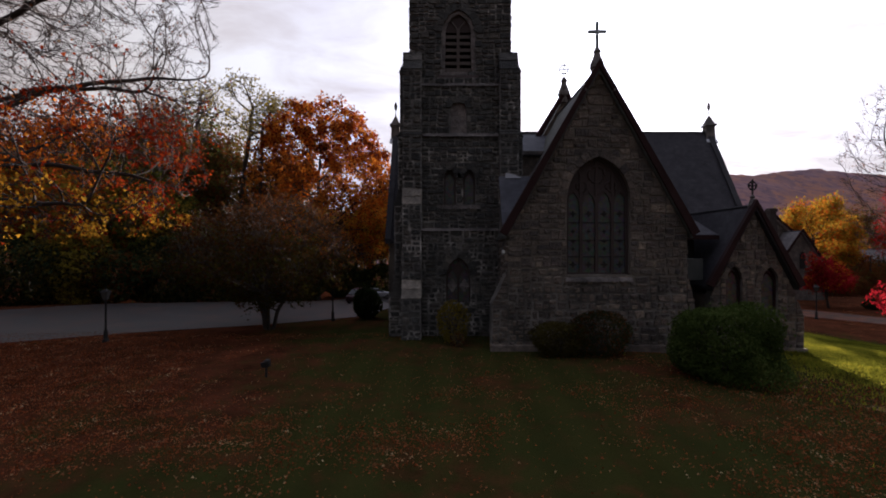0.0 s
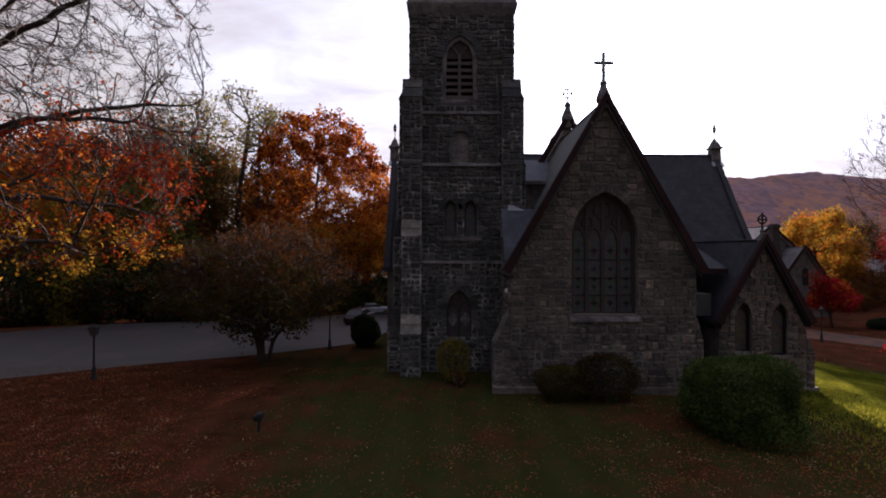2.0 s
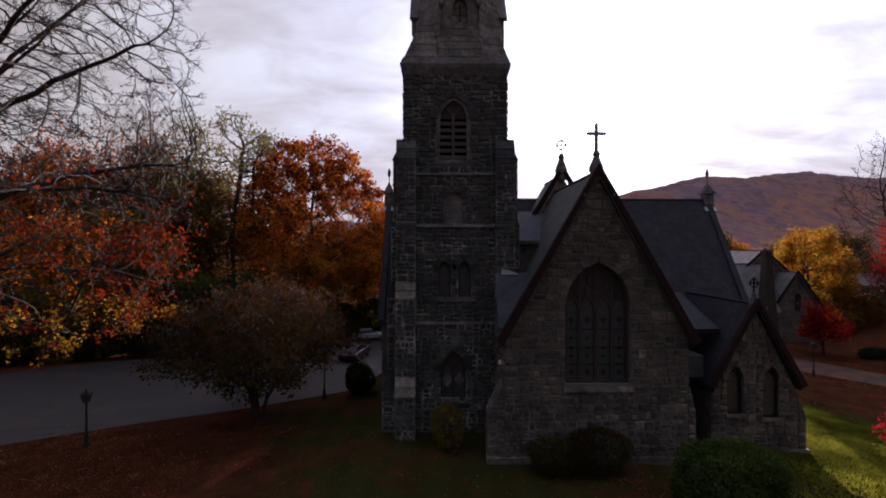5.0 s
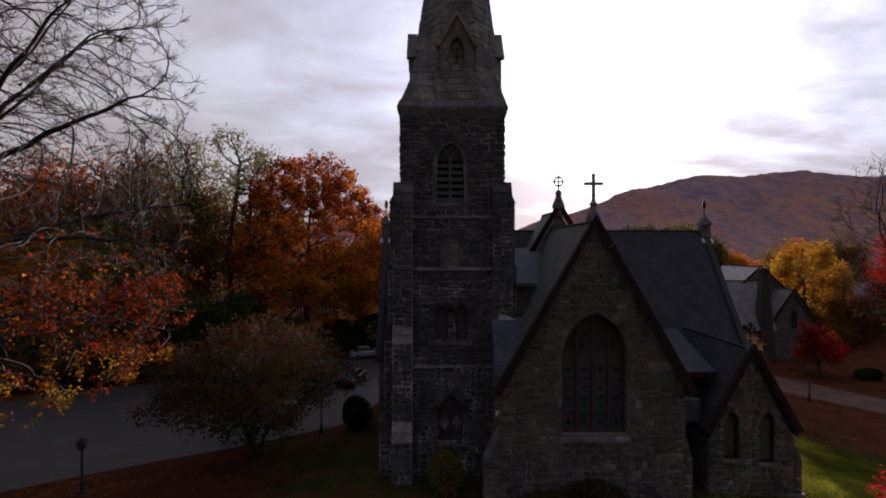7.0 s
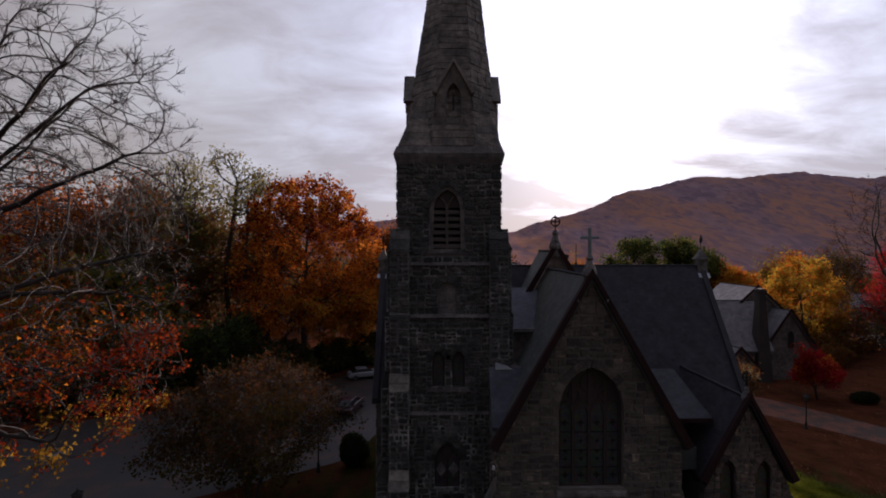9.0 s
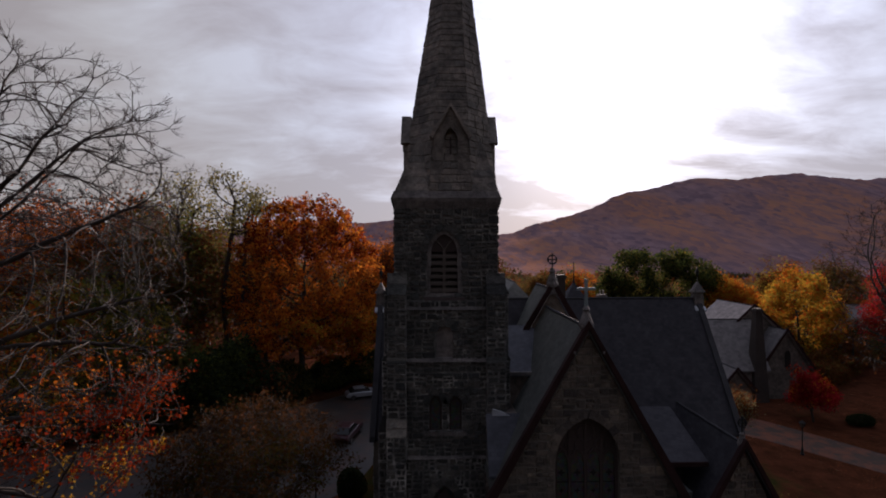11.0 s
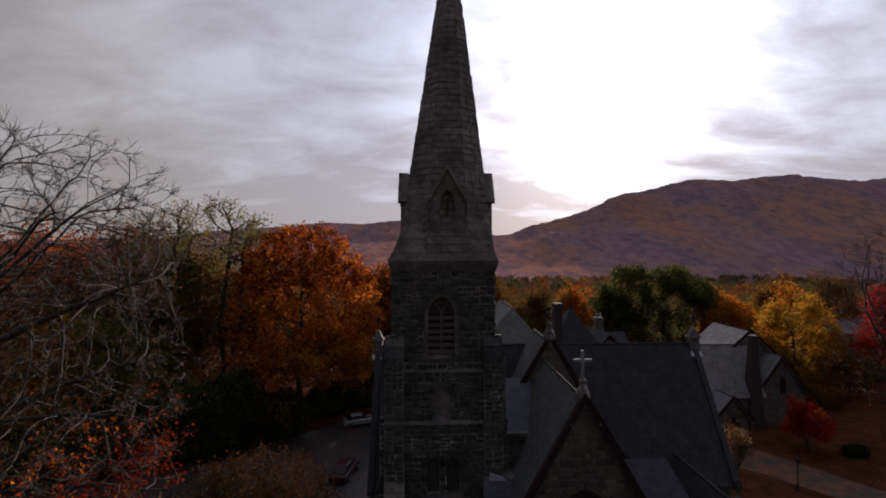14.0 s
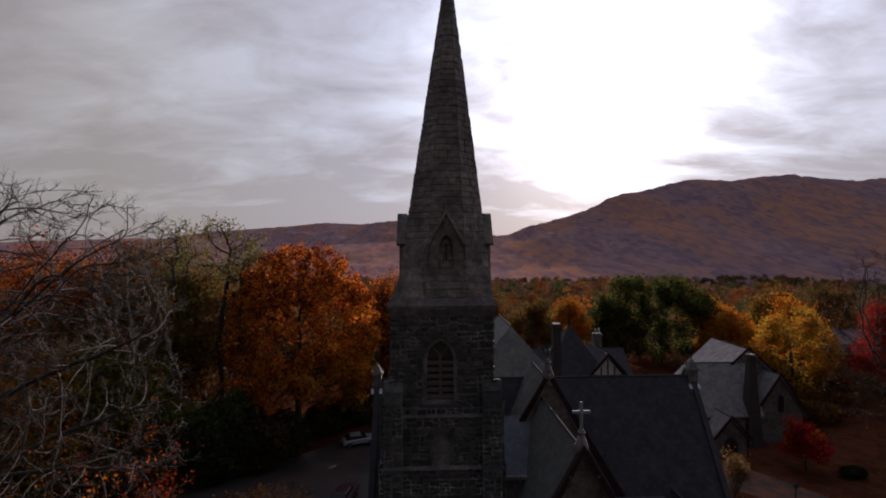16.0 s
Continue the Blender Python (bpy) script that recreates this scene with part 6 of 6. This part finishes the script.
# thin pale-leaved trees before it
for k, (x, y, cs) in enumerate([(-25.0, 57.0, ((-21.8, 58, 24.0, 2.6, 2.2), (-24.6, 56, 26.0, 2.4, 1.8), (-26.5, 58, 22.5, 2.2, 2.0), (-22.5, 57, 19.5, 2.2, 1.6))), (-30.0, 57.5, ((-30.5, 58, 25.6, 2.8, 2.0), (-33.0, 57, 22.8, 2.3, 1.8), (-28.8, 57, 23.6, 2.0, 1.6), (-30.0, 58, 19.5, 2.2, 1.8))), (-22.0, 55.5, ((-20.4, 55, 23.0, 2.0, 1.6), (-22.5, 56, 21.0, 2.0, 1.8)))]):
    x, y = x * 1.09, y + 5.0
    crown = [q for j, (a, b, c, r, h) in enumerate(cs) for q in goals_in(300 + 9 * k + j, 150, (a * 1.09, b + 5.0, c + 0.5), (r, r, h))]
    wild_tree(x, y, [(x, y, float(gz(x, y)) - 0.3), (x + 0.4, y, 6.0), (x - 0.2, y, 12.5)], crown, 0.042, 2.15,
              [("pale", 700, lambda t: t[:, 2] > 20.5), ("gold", 420, lambda t: t[:, 2] > 16)], 0.17, "tall thin dark-limbed tree with pale yellow leaves at the top", 33 + k, M_DARKBARK, 0.65, 14.0, 0.8, 0.6, 1, 0.9, r_max=0.3, sway=0.26, thin=3.0, group="thin pale-leaved trees")
# slender grey tree
crown = goals_in(35, 600, (-33.4, 54.0, 19.5), (4.8, 4.5, 8.4), 0.1, -1, 2.0)
wild_tree(-33.4, 54.0, [(-33.4, 54.0, float(gz(-33.4, 54)) - 0.3), (-33.2, 54, 6.0), (-33.5, 54, 12.0)], crown, 0.02, 2.1, [("rust", 500)], 0.08, "slender bare tree with fine pale grey twigs", 35, M_PALEBARK, 0.5, 8.0, 0.9, 0.5, 2, 0.9, r_max=0.22)
specs = [(-33, 52, 17, "green", "gold"), (-38, 48, 16, "gold", "orange"), (-44, 63, 29.0, "rust", "orange"), (-37, 62, 28, "green", "olive"), (-51, 60, 29, "orange", "rust"), (-59, 58, 28.5, "rust", "orange"), (-68, 54, 27, "rust", "orange"), (-46, 47, 18, "orange", "gold"), (-54, 45, 19, "orange", "red"),
         (-22, 53, 9, "dark", "green"), (-28, 51, 9, "green", "olive"), (-31, 66, 26, "olive", "rust"), (-12, 74, 17, "orange", "gold"), (-64, 40, 18, "red", "orange"), (-41, 54, 20, "olive", "rust"), (-7, 80, 23, "rust", "orange"), (-2, 76, 20, "orange", "rust"), (-48, 53, 21, "red", "orange"), (-34, 58, 20, "rust", "olive"), (-24, 68, 24, "rust", "olive"), (-41, 70, 29, "rust", "olive")]
for i, (x, y, h, a, b) in enumerate(specs):
    tree(x, y, h, 0.28 + h * 0.008, 1.0, [(a, 6000), (b, 3600)], 0.21, {"rust": "rust-brown autumn tree", "orange": "orange autumn tree in leaf", "gold": "yellow-green autumn tree", "olive": "brownish olive tree", "green": "dull green tree", "dark": "dark evergreen tree", "red": "red autumn tree"}[a] + " at the edge of the wood", 50 + i, M_DARKBARK, 1.0, 3, kids=(9, 5, 5), first=0.12, fill=0.6, dome=(h * 0.52, h * 0.33, h * 0.44), group="trees beyond the drive")
for i, (x, y, rx, h, a, b) in enumerate([(-40, 43.5, 5, 6.5, "dark", "olive"), (-34, 46, 5, 5.5, "dark", "rust"), (-29, 48, 4.5, 7.0, "dark", "olive"), (-24, 50.5, 4.5, 7.5, "dark", "green"), (-21, 53.5, 4.5, 6.5, "dark", "rust"), (-18.5, 58, 3.8, 5.5, "dark", "olive"), (-14.2, 67, 3.6, 4.2, "dark", "green"), (-9, 71, 4.5, 4.6, "dark", "green"), (-3, 72, 4.5, 5.0, "dark", "olive"),
                                            (-48, 40, 5, 6.5, "olive", "dark"), (-57, 36, 5, 6, "dark", "rust"), (-36, 45, 3.5, 7.5, "gold", "olive"), (-45, 42, 4, 6, "dark", "green"), (-66, 31, 6, 6, "dark", "olive")]):
    shrub(x, y, rx, 2.8, h, a, 6500, 0.17, "dark tangled undergrowth along the drive", 90 + i, lumps=22, leaf2=b)
# right hand side
crown = goals_in(71, 1500, (54.0, 50.0, 13.5), (9.5, 7.0, 11.5), 0.1, -0.8, 2.2)
wild_tree(55.5, 50.0, [(55.5, 50, float(gz(55.5, 50)) - 0.3), (55.3, 50, 4.0), (55.6, 50, 8.0)], crown, 0.02, 1.95, [("rust", 1800)], 0.09, "tall bare tree with fine spreading twigs", 71, M_GREYBARK, 0.5, 6.0, 0.85, 0.4, 2, 1.0, r_max=0.35)
tree(43.3, 51.5, 6.2, 0.14, 1.2, [("crimson", 6500), ("red", 3000), ("orange", 1200)], 0.11, "small round scarlet maple beside the drive", 72, M_DARKBARK, 0.5, 3, kids=(7, 5, 4), first=0.25, fill=0.8, dome=(3.3, 2.4, 2.6))
tree(71.0, 68.0, 18.5, 0.3, 1.0, [("crimson", 16000), ("red", 10000)], 0.12, "tall scarlet maple tree beyond the drive", 73, M_DARKBARK, 0.9, 3, kids=(9, 5, 5), first=0.15, fill=0.6, dome=(9, 5, 7))
tree(20.3, 17.8, 5.6, 0.1, 1.2, [("crimson", 6500)], 0.075, "crimson leaved small tree on the lawn", 74, M_DARKBARK, 0.3, 3, kids=(7, 5, 4), first=0.3, fill=0.6, dome=(3.8, 2.7, 1.8))
crown = lumpy(goals_in(75, 800, (61.5, 76.0, 6.4), (5.9, 5.6, 8.2), 0.1, -0.8, 1.8), 4.0, -0.05, 5.0)
wild_tree(61.5, 76.0, [(61.5, 76, float(gz(61.5, 76)) - 0.3), (61.7, 76, 2.0), (61.4, 76, 6.0)], crown, 0.03, 2.1, [("yellow", 6500), ("gold", 4000), ("orange", 3000)], 0.2, "broad golden yellow tree behind the house", 75, M_DARKBARK, 0.7, 10.0, 1.3, 0.75, 1, 1.2, r_max=0.35, thin=2.2)
tree(64.5, 97.0, 14.5, 0.35, 1.05, [("orange", 10000), ("yellow", 6000)], 0.2, "orange autumn tree behind the house", 76, M_DARKBARK, 1.2, 3, kids=(10, 6, 5), first=0.12, fill=0.6, dome=(8, 5.5, 6))
crown = lumpy(goals_in(77, 1000, (51.5, 103.0, 8.0), (13.8, 9.0, 10.2), 0.1, -0.75, 2.2), 6.0, -0.2, 2.0)
wild_tree(53.0, 103.0, [(53, 103, float(gz(53, 103)) - 0.3), (53.3, 103, 3.0), (52.8, 103, 7.5)], crown, 0.035, 2.1, [("green", 14000), ("dark", 9000), ("olive", 6000), ("gold", 900)], 0.27, "broad dull green tree with a lumpy crown", 77, M_DARKBARK, 1.0, 14.0, 1.8, 1.0, 1, 1.5, r_max=0.5, thin=3.0)
tree(29.3, 44.0, 6.6, 0.1, 0.6, [("pale", 700), ("rust", 1800)], 0.07, "small tree with pale buff leaves by the nave", 78, M_BARK, 0.4, 3, kids=(7, 5, 4), first=0.25)
for i, (x, y, h, a, b) in enumerate([(76, 92, 17, "orange", "yellow"), (85, 110, 19, "rust", "gold"), (94, 86, 15, "rust", "olive"), (108, 98, 18, "orange", "rust"), (86, 76, 9, "rust", "olive"), (112, 84, 17, "rust", "olive"), (98, 110, 20, "olive", "rust"), (120, 104, 20, "orange", "rust"), (62, 96, 13, "yellow", "orange"), (44, 104, 15, "olive", "green"), (34, 108, 16, "orange", "gold"), (24, 104, 15, "olive", "rust")]):
    tree(x, y, h, 0.3, 1.0, [(a, 8000), (b, 5500)], 0.2, {"orange": "orange autumn tree", "rust": "thinning rust-brown tree", "olive": "dull olive tree", "yellow": "yellow autumn tree"}[a] + " behind the houses", 160 + i, M_DARKBARK, 1.1, 3, kids=(9, 5, 5), first=0.06, fill=0.75, dome=(h * 0.42, h * 0.38, h * 0.5), group="trees behind the houses")
# unseen trees added behind the tower and nave to keep sun off the lawn
for i, (x, y, h, a, b) in enumerate([(-4, 82, 23, "rust", "orange"), (3, 86, 24, "orange", "rust"), (9, 90, 22, "rust", "olive"), (-9, 88, 20, "orange", "gold")]):
    tree(x, y, h, 0.4, 1.0, [(a, 6500), (b, 3000)], 0.28, "russet tree added unseen behind the church to shade the lawn", 140 + i, M_DARKBARK, 1.1, 3, kids=(9, 5, 5), first=0.12, fill=0.65, dome=(h * 0.52, h * 0.36, h * 0.45), group="trees behind the church")

# shrubs near the church
shrub(11.35, 18.6, 1.92, 1.75, 2.85, "box", 26000, 0.06, "large rounded clipped evergreen bush on the lawn", 120, name="bush", lumps=14, boxy=4.0)
shrub(5.5, 22.0, 1.35, 0.9, 1.75, "olive", 6000, 0.045, "brownish shrub against the chancel wall", 121)
shrub(7.5, 22.0, 1.6, 0.9, 2.3, "dark", 7500, 0.045, "dark russet shrub against the chancel wall", 122, leaf2="rust", lumps=18)
shrub(0.5, 25.0, 0.95, 0.7, 2.5, "gold", 2600, 0.05, "yellow-green shrub against the tower", 123)
shrub(0.8, 24.2, 0.38, 0.36, 0.8, "rust", 420, 0.05, "small rust-brown plant below the tower", 124, leaf2="pale")
for i, (x, y, rx, h) in enumerate([(56, 66, 4, 3.2), (62, 70, 4.5, 4.0), (69, 76, 4.5, 4.5), (77, 80, 5, 4.5), (86, 84, 5, 4.5), (60, 80, 5, 4.5), (52, 74, 3, 3.5), (96, 80, 5, 5)]):
    shrub(x, y, rx, 2.6, h, "rust", 6000, 0.12, "brown tangled thicket on the slope behind the drive", 400 + i, lumps=20, leaf2="olive")
shrub(47.8, 50.5, 1.65, 1.1, 1.2, "dark", 4000, 0.07, "dark low evergreen shrub beside the drive", 126)
shrub(-5.7, 34.0, 1.1, 1.0, 2.45, "dark", 4500, 0.08, "dark round bush beside the tower", 125)

# far woods of the valley
def woods(name, label, n, x0, x1, y0, y1, leafs, seed, h=(12, 19), per=60, size=0.9, mid=0.52):
    nr = np.random.default_rng(seed)
    ob = thing(name, label, "woods", kind="stuff")
    xs, ys = nr.uniform(x0, x1, n), nr.uniform(y0, y1, n)
    hs = nr.uniform(*h, n)
    z = gz(xs, ys)
    pick = nr.integers(0, len(leafs), n)
    trunks = MB()
    for k, lf in enumerate(leafs):
        m = np.where(pick == k)[0]
        if not len(m):
            continue
        c = np.repeat(np.stack([xs[m], ys[m], z[m] + hs[m] * mid], -1), per, 0)
        hh = np.repeat(hs[m], per)
        # each crown is made of a dozen lumps
        d = nr.normal(size=(len(m) * 12, 3))
        d /= np.linalg.norm(d, axis=1)[:, None]
        d[:, 2] = np.abs(d[:, 2]) * 1.2 - 0.35
        pick12 = np.repeat(np.arange(len(m)), per) * 12 + nr.integers(0, 12, len(c))
        off = d[pick12] * 0.62 + ball(nr, len(c)) * 0.22
        c = c + off * np.stack([hh * 0.42, hh * 0.42, hh * 0.46], -1)
        v, q = leaf_quads(c, size, nr, 0.0, True)
        part("crowns", np_mesh("crowns", v, q, LEAF[lf]), None, ob)["kind"] = "stuff"
    for a, b, c_, h_ in zip(xs, ys, z, hs):
        trunks.tube([(a, b, c_ - 0.3), (a, b, c_ + h_ * 0.7)], [0.25, 0.08], 4, cap=False)
    part("trunks", trunks, M_DARKBARK, ob)["kind"] = "stuff"
    return ob


woods("near_woods", "mixed autumn trees behind the houses", 260, 0, 200, 114, 230, ["far_orange", "far_rust", "far_olive", "far_green", "far_orange", "far_rust", "far_olive"], 201, (7, 13.5), 700, 0.27)
woods("hedge_wood", "thin brown wood on the slope behind the drive", 150, 52, 125, 72, 98, ["rust", "olive", "rust", "far_olive", "dark"], 207, (4, 9), 650, 0.12, 0.4)
woods("valley_woods", "autumn woods filling the valley", 1500, -140, 640, 225, 760, ["far_orange", "far_rust", "far_olive", "far_olive", "far_green", "far_rust"], 202, (9, 18), 140, 0.85)
woods("left_woods", "autumn woods beyond the drive", 330, -190, -8, 74, 200, ["far_orange", "far_rust", "far_olive", "far_green", "far_rust", "dark"], 203, (12, 20), 300, 0.42)
woods("left_far_woods", "distant autumn woods", 900, -700, -60, 200, 760, ["far_rust", "far_olive", "far_green", "far_rust"], 204, (13, 21), 120, 0.95)


# ---- lamps, cars, small things ----
M_LAMPGLASS = plain_material("frosted_lamp_glass", (0.07, 0.07, 0.066), (0.05, 0.05, 0.047), 5.0, 0.3)


M_WHITE = plain_material("dull_white_enamel", (0.50, 0.50, 0.49), (0.38, 0.38, 0.37), 6.0, 0.4)


def street_lamp(x, y, height):
    z = float(gz(x, y))
    ob = thing("street_lamp", "black iron lamp post with a lantern head", "street lamp", "lamp posts along the drives")
    part("post", MB().lathe(x, y, [(0.17, z - 0.05), (0.17, z + 0.12), (0.11, z + 0.2), (0.10, z + 0.6), (0.055, z + 0.7), (0.045, z + height - 0.75), (0.075, z + height - 0.7), (0.05, z + height - 0.62)], 10), M_IRON, ob)
    ln = part("lantern", MB().hull(ring4(0.09, z + height - 0.62, x, y), ring4(0.17, z + height - 0.2, x, y)), M_LAMPGLASS, ob, "frosted glass lantern")
    for sx in (-1, 1):
        for sy in (-1, 1):
            part("lantern_bar", MB().tube([(x + sx * 0.095, y + sy * 0.095, z + height - 0.63), (x + sx * 0.175, y + sy * 0.175, z + height - 0.19)], 0.014, 4), M_IRON, ln)
    part("lantern_cap", MB().hull(ring4(0.22, z + height - 0.2, x, y), ring4(0.05, z + height - 0.04, x, y)).lathe(x, y, [(0.03, z + height - 0.05), (0.045, z + height), (0.015, z + height + 0.08)], 8), M_IRON, ob)
    return ob


street_lamp(-18.6, 25.3, 2.95)
street_lamp(-7.95, 33.1, 3.3)
street_lamp(35.4, 43.5, 3.25)

spot = thing("floodlight", "small black ground floodlight on a stake in the lawn", "floodlight")
sx_, sy_ = -7.05, 18.3
sz_ = float(gz(sx_, sy_)) + 0.16
part("stake", MB().lathe(sx_, sy_, [(0.05, sz_ - 0.3), (0.045, sz_ + 0.25)], 8), M_IRON, spot)
part("housing", MB().hull([(sx_ - 0.16, sy_ - 0.1, sz_ + 0.22), (sx_ + 0.14, sy_ - 0.12, sz_ + 0.25), (sx_ + 0.14, sy_ + 0.12, sz_ + 0.25), (sx_ - 0.16, sy_ + 0.1, sz_ + 0.22)], [(sx_ - 0.2, sy_ - 0.13, sz_ + 0.42), (sx_ + 0.12, sy_ - 0.15, sz_ + 0.5), (sx_ + 0.12, sy_ + 0.15, sz_ + 0.5), (sx_ - 0.2, sy_ + 0.13, sz_ + 0.42)]), M_IRON, spot, bevel=0.02)
part("hood", MB().box(sx_ - 0.05, sx_ + 0.1, sy_ - 0.14, sy_ + 0.14, sz_ + 0.5, sz_ + 0.53), M_IRON, spot)


def car(x, y, yaw, paint, label):
    """A parked saloon: shaped body, cabin glass, wheels, lights."""
    z = float(gz(x, y)) + 0.04
    m = pose(x, y, z, 0, 0, yaw)
    ob = new("car")
    tagged(ob, label, "car")
    ob.matrix_basis = m
    prof = [(-2.2, 0.35), (-2.25, 0.7), (-2.1, 0.92), (-1.2, 1.0), (0.9, 1.0), (2.0, 0.86), (2.22, 0.65), (2.2, 0.35)]
    part("body", MB().extrude_y(prof, -0.88, 0.88), paint, ob, bevel=0.08)
    cab = MB().hull([(-1.75, -0.78, 0.98), (1.0, -0.78, 0.98), (1.0, 0.78, 0.98), (-1.75, 0.78, 0.98)], [(-1.2, -0.62, 1.42), (0.2, -0.62, 1.42), (0.2, 0.62, 1.42), (-1.2, 0.62, 1.42)])
    part("cabin_glass", cab, M_CARGLASS, ob, "dark car windows")
    part("roof", MB().hull([(-1.25, -0.66, 1.40), (0.25, -0.66, 1.40), (0.25, 0.66, 1.40), (-1.25, 0.66, 1.40)], [(-1.1, -0.58, 1.47), (0.1, -0.58, 1.47), (0.1, 0.58, 1.47), (-1.1, 0.58, 1.47)]), paint, ob, bevel=0.02)
    for wx in (-1.35, 1.35):
        for wy in (-0.8, 0.8):
            t_ = part("wheel", MB().tube([(wx, wy - 0.1, 0.32), (wx, wy + 0.1, 0.32)], 0.33, 14), M_IRON, ob)
            part("rim", MB().tube([(wx, wy - 0.11, 0.32), (wx, wy + 0.11, 0.32)], 0.19, 10), M_LAMPGLASS, t_)
    for wy in (-0.62, 0.62):
        part("headlight", MB().box(2.12, 2.23, wy - 0.18, wy + 0.18, 0.62, 0.76), M_LAMPGLASS, ob)
        part("tail_light", MB().box(-2.25, -2.16, wy - 0.16, wy + 0.16, 0.68, 0.82), M_REDPAINT, ob)
    return ob


M_CARGLASS = plain_material("dark_car_glass", (0.008, 0.008, 0.009), (0.012, 0.012, 0.013), 1.0, 0.25, 0.0, 0.0, 0.25)
M_REDPAINT = plain_material("dark_red_car_paint", (0.022, 0.002, 0.005), (0.030, 0.003, 0.007), 1.0, 0.4, 0.0, 0.0, 0.3)
M_GREYPAINT = plain_material("silver_car_paint", (0.19, 0.20, 0.22), (0.24, 0.25, 0.27), 1.0, 0.3, 0.3, 0.0, 0.6)
car(-8.0, 45.4, 80, M_REDPAINT, "dark red saloon car parked by the church")
car(-9.0, 61.8, 20, M_GREYPAINT, "silver saloon car parked at the end of the drive")

lamp = thing("wall_lamp", "small white wall lamp on the chancel front", "lamp")
part("bracket", MB().box(2.97, 3.07, 22.98, 23.22, 4.88, 4.96), M_COPPER, lamp)
part("housing", MB().hull([(2.94, 22.9, 4.92), (3.1, 22.9, 4.92), (3.1, 23.08, 4.92), (2.94, 23.08, 4.92)], [(2.97, 22.92, 5.1), (3.07, 22.92, 5.1), (3.07, 23.06, 5.1), (2.97, 23.06, 5.1)]), M_WHITE, lamp, bevel=0.02)

# fallen leaves on the lawn, and grass on its sunlit patch
nr = np.random.default_rng(77)


def strewn(n, x0, x1, y0, y1, power, bias, seed):
    """Places on the lawn, thicker in drifts."""
    r = np.random.default_rng(seed)
    lx, ly = r.uniform(x0, x1, n), y0 + (y1 - y0) * r.random(n) ** power
    d = np.array([noise.noise((a * 0.11, b * 0.11, 2.0)) + 0.6 * noise.noise((a * 0.45, b * 0.45, 5.0)) for a, b in zip(lx, ly)])
    d += 0.55 * sm(-lx, 2, 14) + 0.95 * sm(lx, 3, 9) * (1 - sm(ly, 15, 21)) + 0.6 * sm(lx + 0.35 * ly, 38, 44) + bias
    k_ = r.random(n) < (0.06 + 0.94 * sm(d, 0.15, 0.95)) * (1 - sm(np.abs(lx - (x0 + x1) / 2), (x1 - x0) * 0.32, (x1 - x0) * 0.5)) * sm(ly, y0, y0 + 4.0)
    lx, ly = lx[k_], ly[k_]
    return np.stack([lx, ly, gz(lx, ly) + 0.03], -1)


c = np.concatenate([strewn(330000, -38, 38, 3.0, 28, 1.2, 0.05, 1), strewn(50000, 20, 62, 20, 64, 1.0, 0.0, 2)])
v, q = leaf_quads(c, 0.032, nr, 0.6, True)
tagged(new("fallen_leaves", np_mesh("fallen_leaves", v, q, LEAF["litter"])), "brown and orange fallen leaves scattered on the lawn", "leaves", kind="stuff")
# blades stand only on the sunlit patch, their colour brightened as if lit
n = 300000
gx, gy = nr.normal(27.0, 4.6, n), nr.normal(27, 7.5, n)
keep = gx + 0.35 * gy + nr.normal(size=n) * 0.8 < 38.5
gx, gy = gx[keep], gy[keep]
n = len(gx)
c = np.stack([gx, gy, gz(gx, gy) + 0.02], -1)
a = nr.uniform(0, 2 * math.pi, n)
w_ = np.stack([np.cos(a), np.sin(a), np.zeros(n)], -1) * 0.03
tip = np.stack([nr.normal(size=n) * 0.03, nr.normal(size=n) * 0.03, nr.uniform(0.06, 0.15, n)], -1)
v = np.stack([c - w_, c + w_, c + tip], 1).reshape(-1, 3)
tagged(new("grass", np_mesh("grass", v, np.arange(3 * n).reshape(n, 3), LEAF["grass"])), "short grass blades on the sunlit lawn patch, sunlight put into their colour", "grass", kind="stuff")
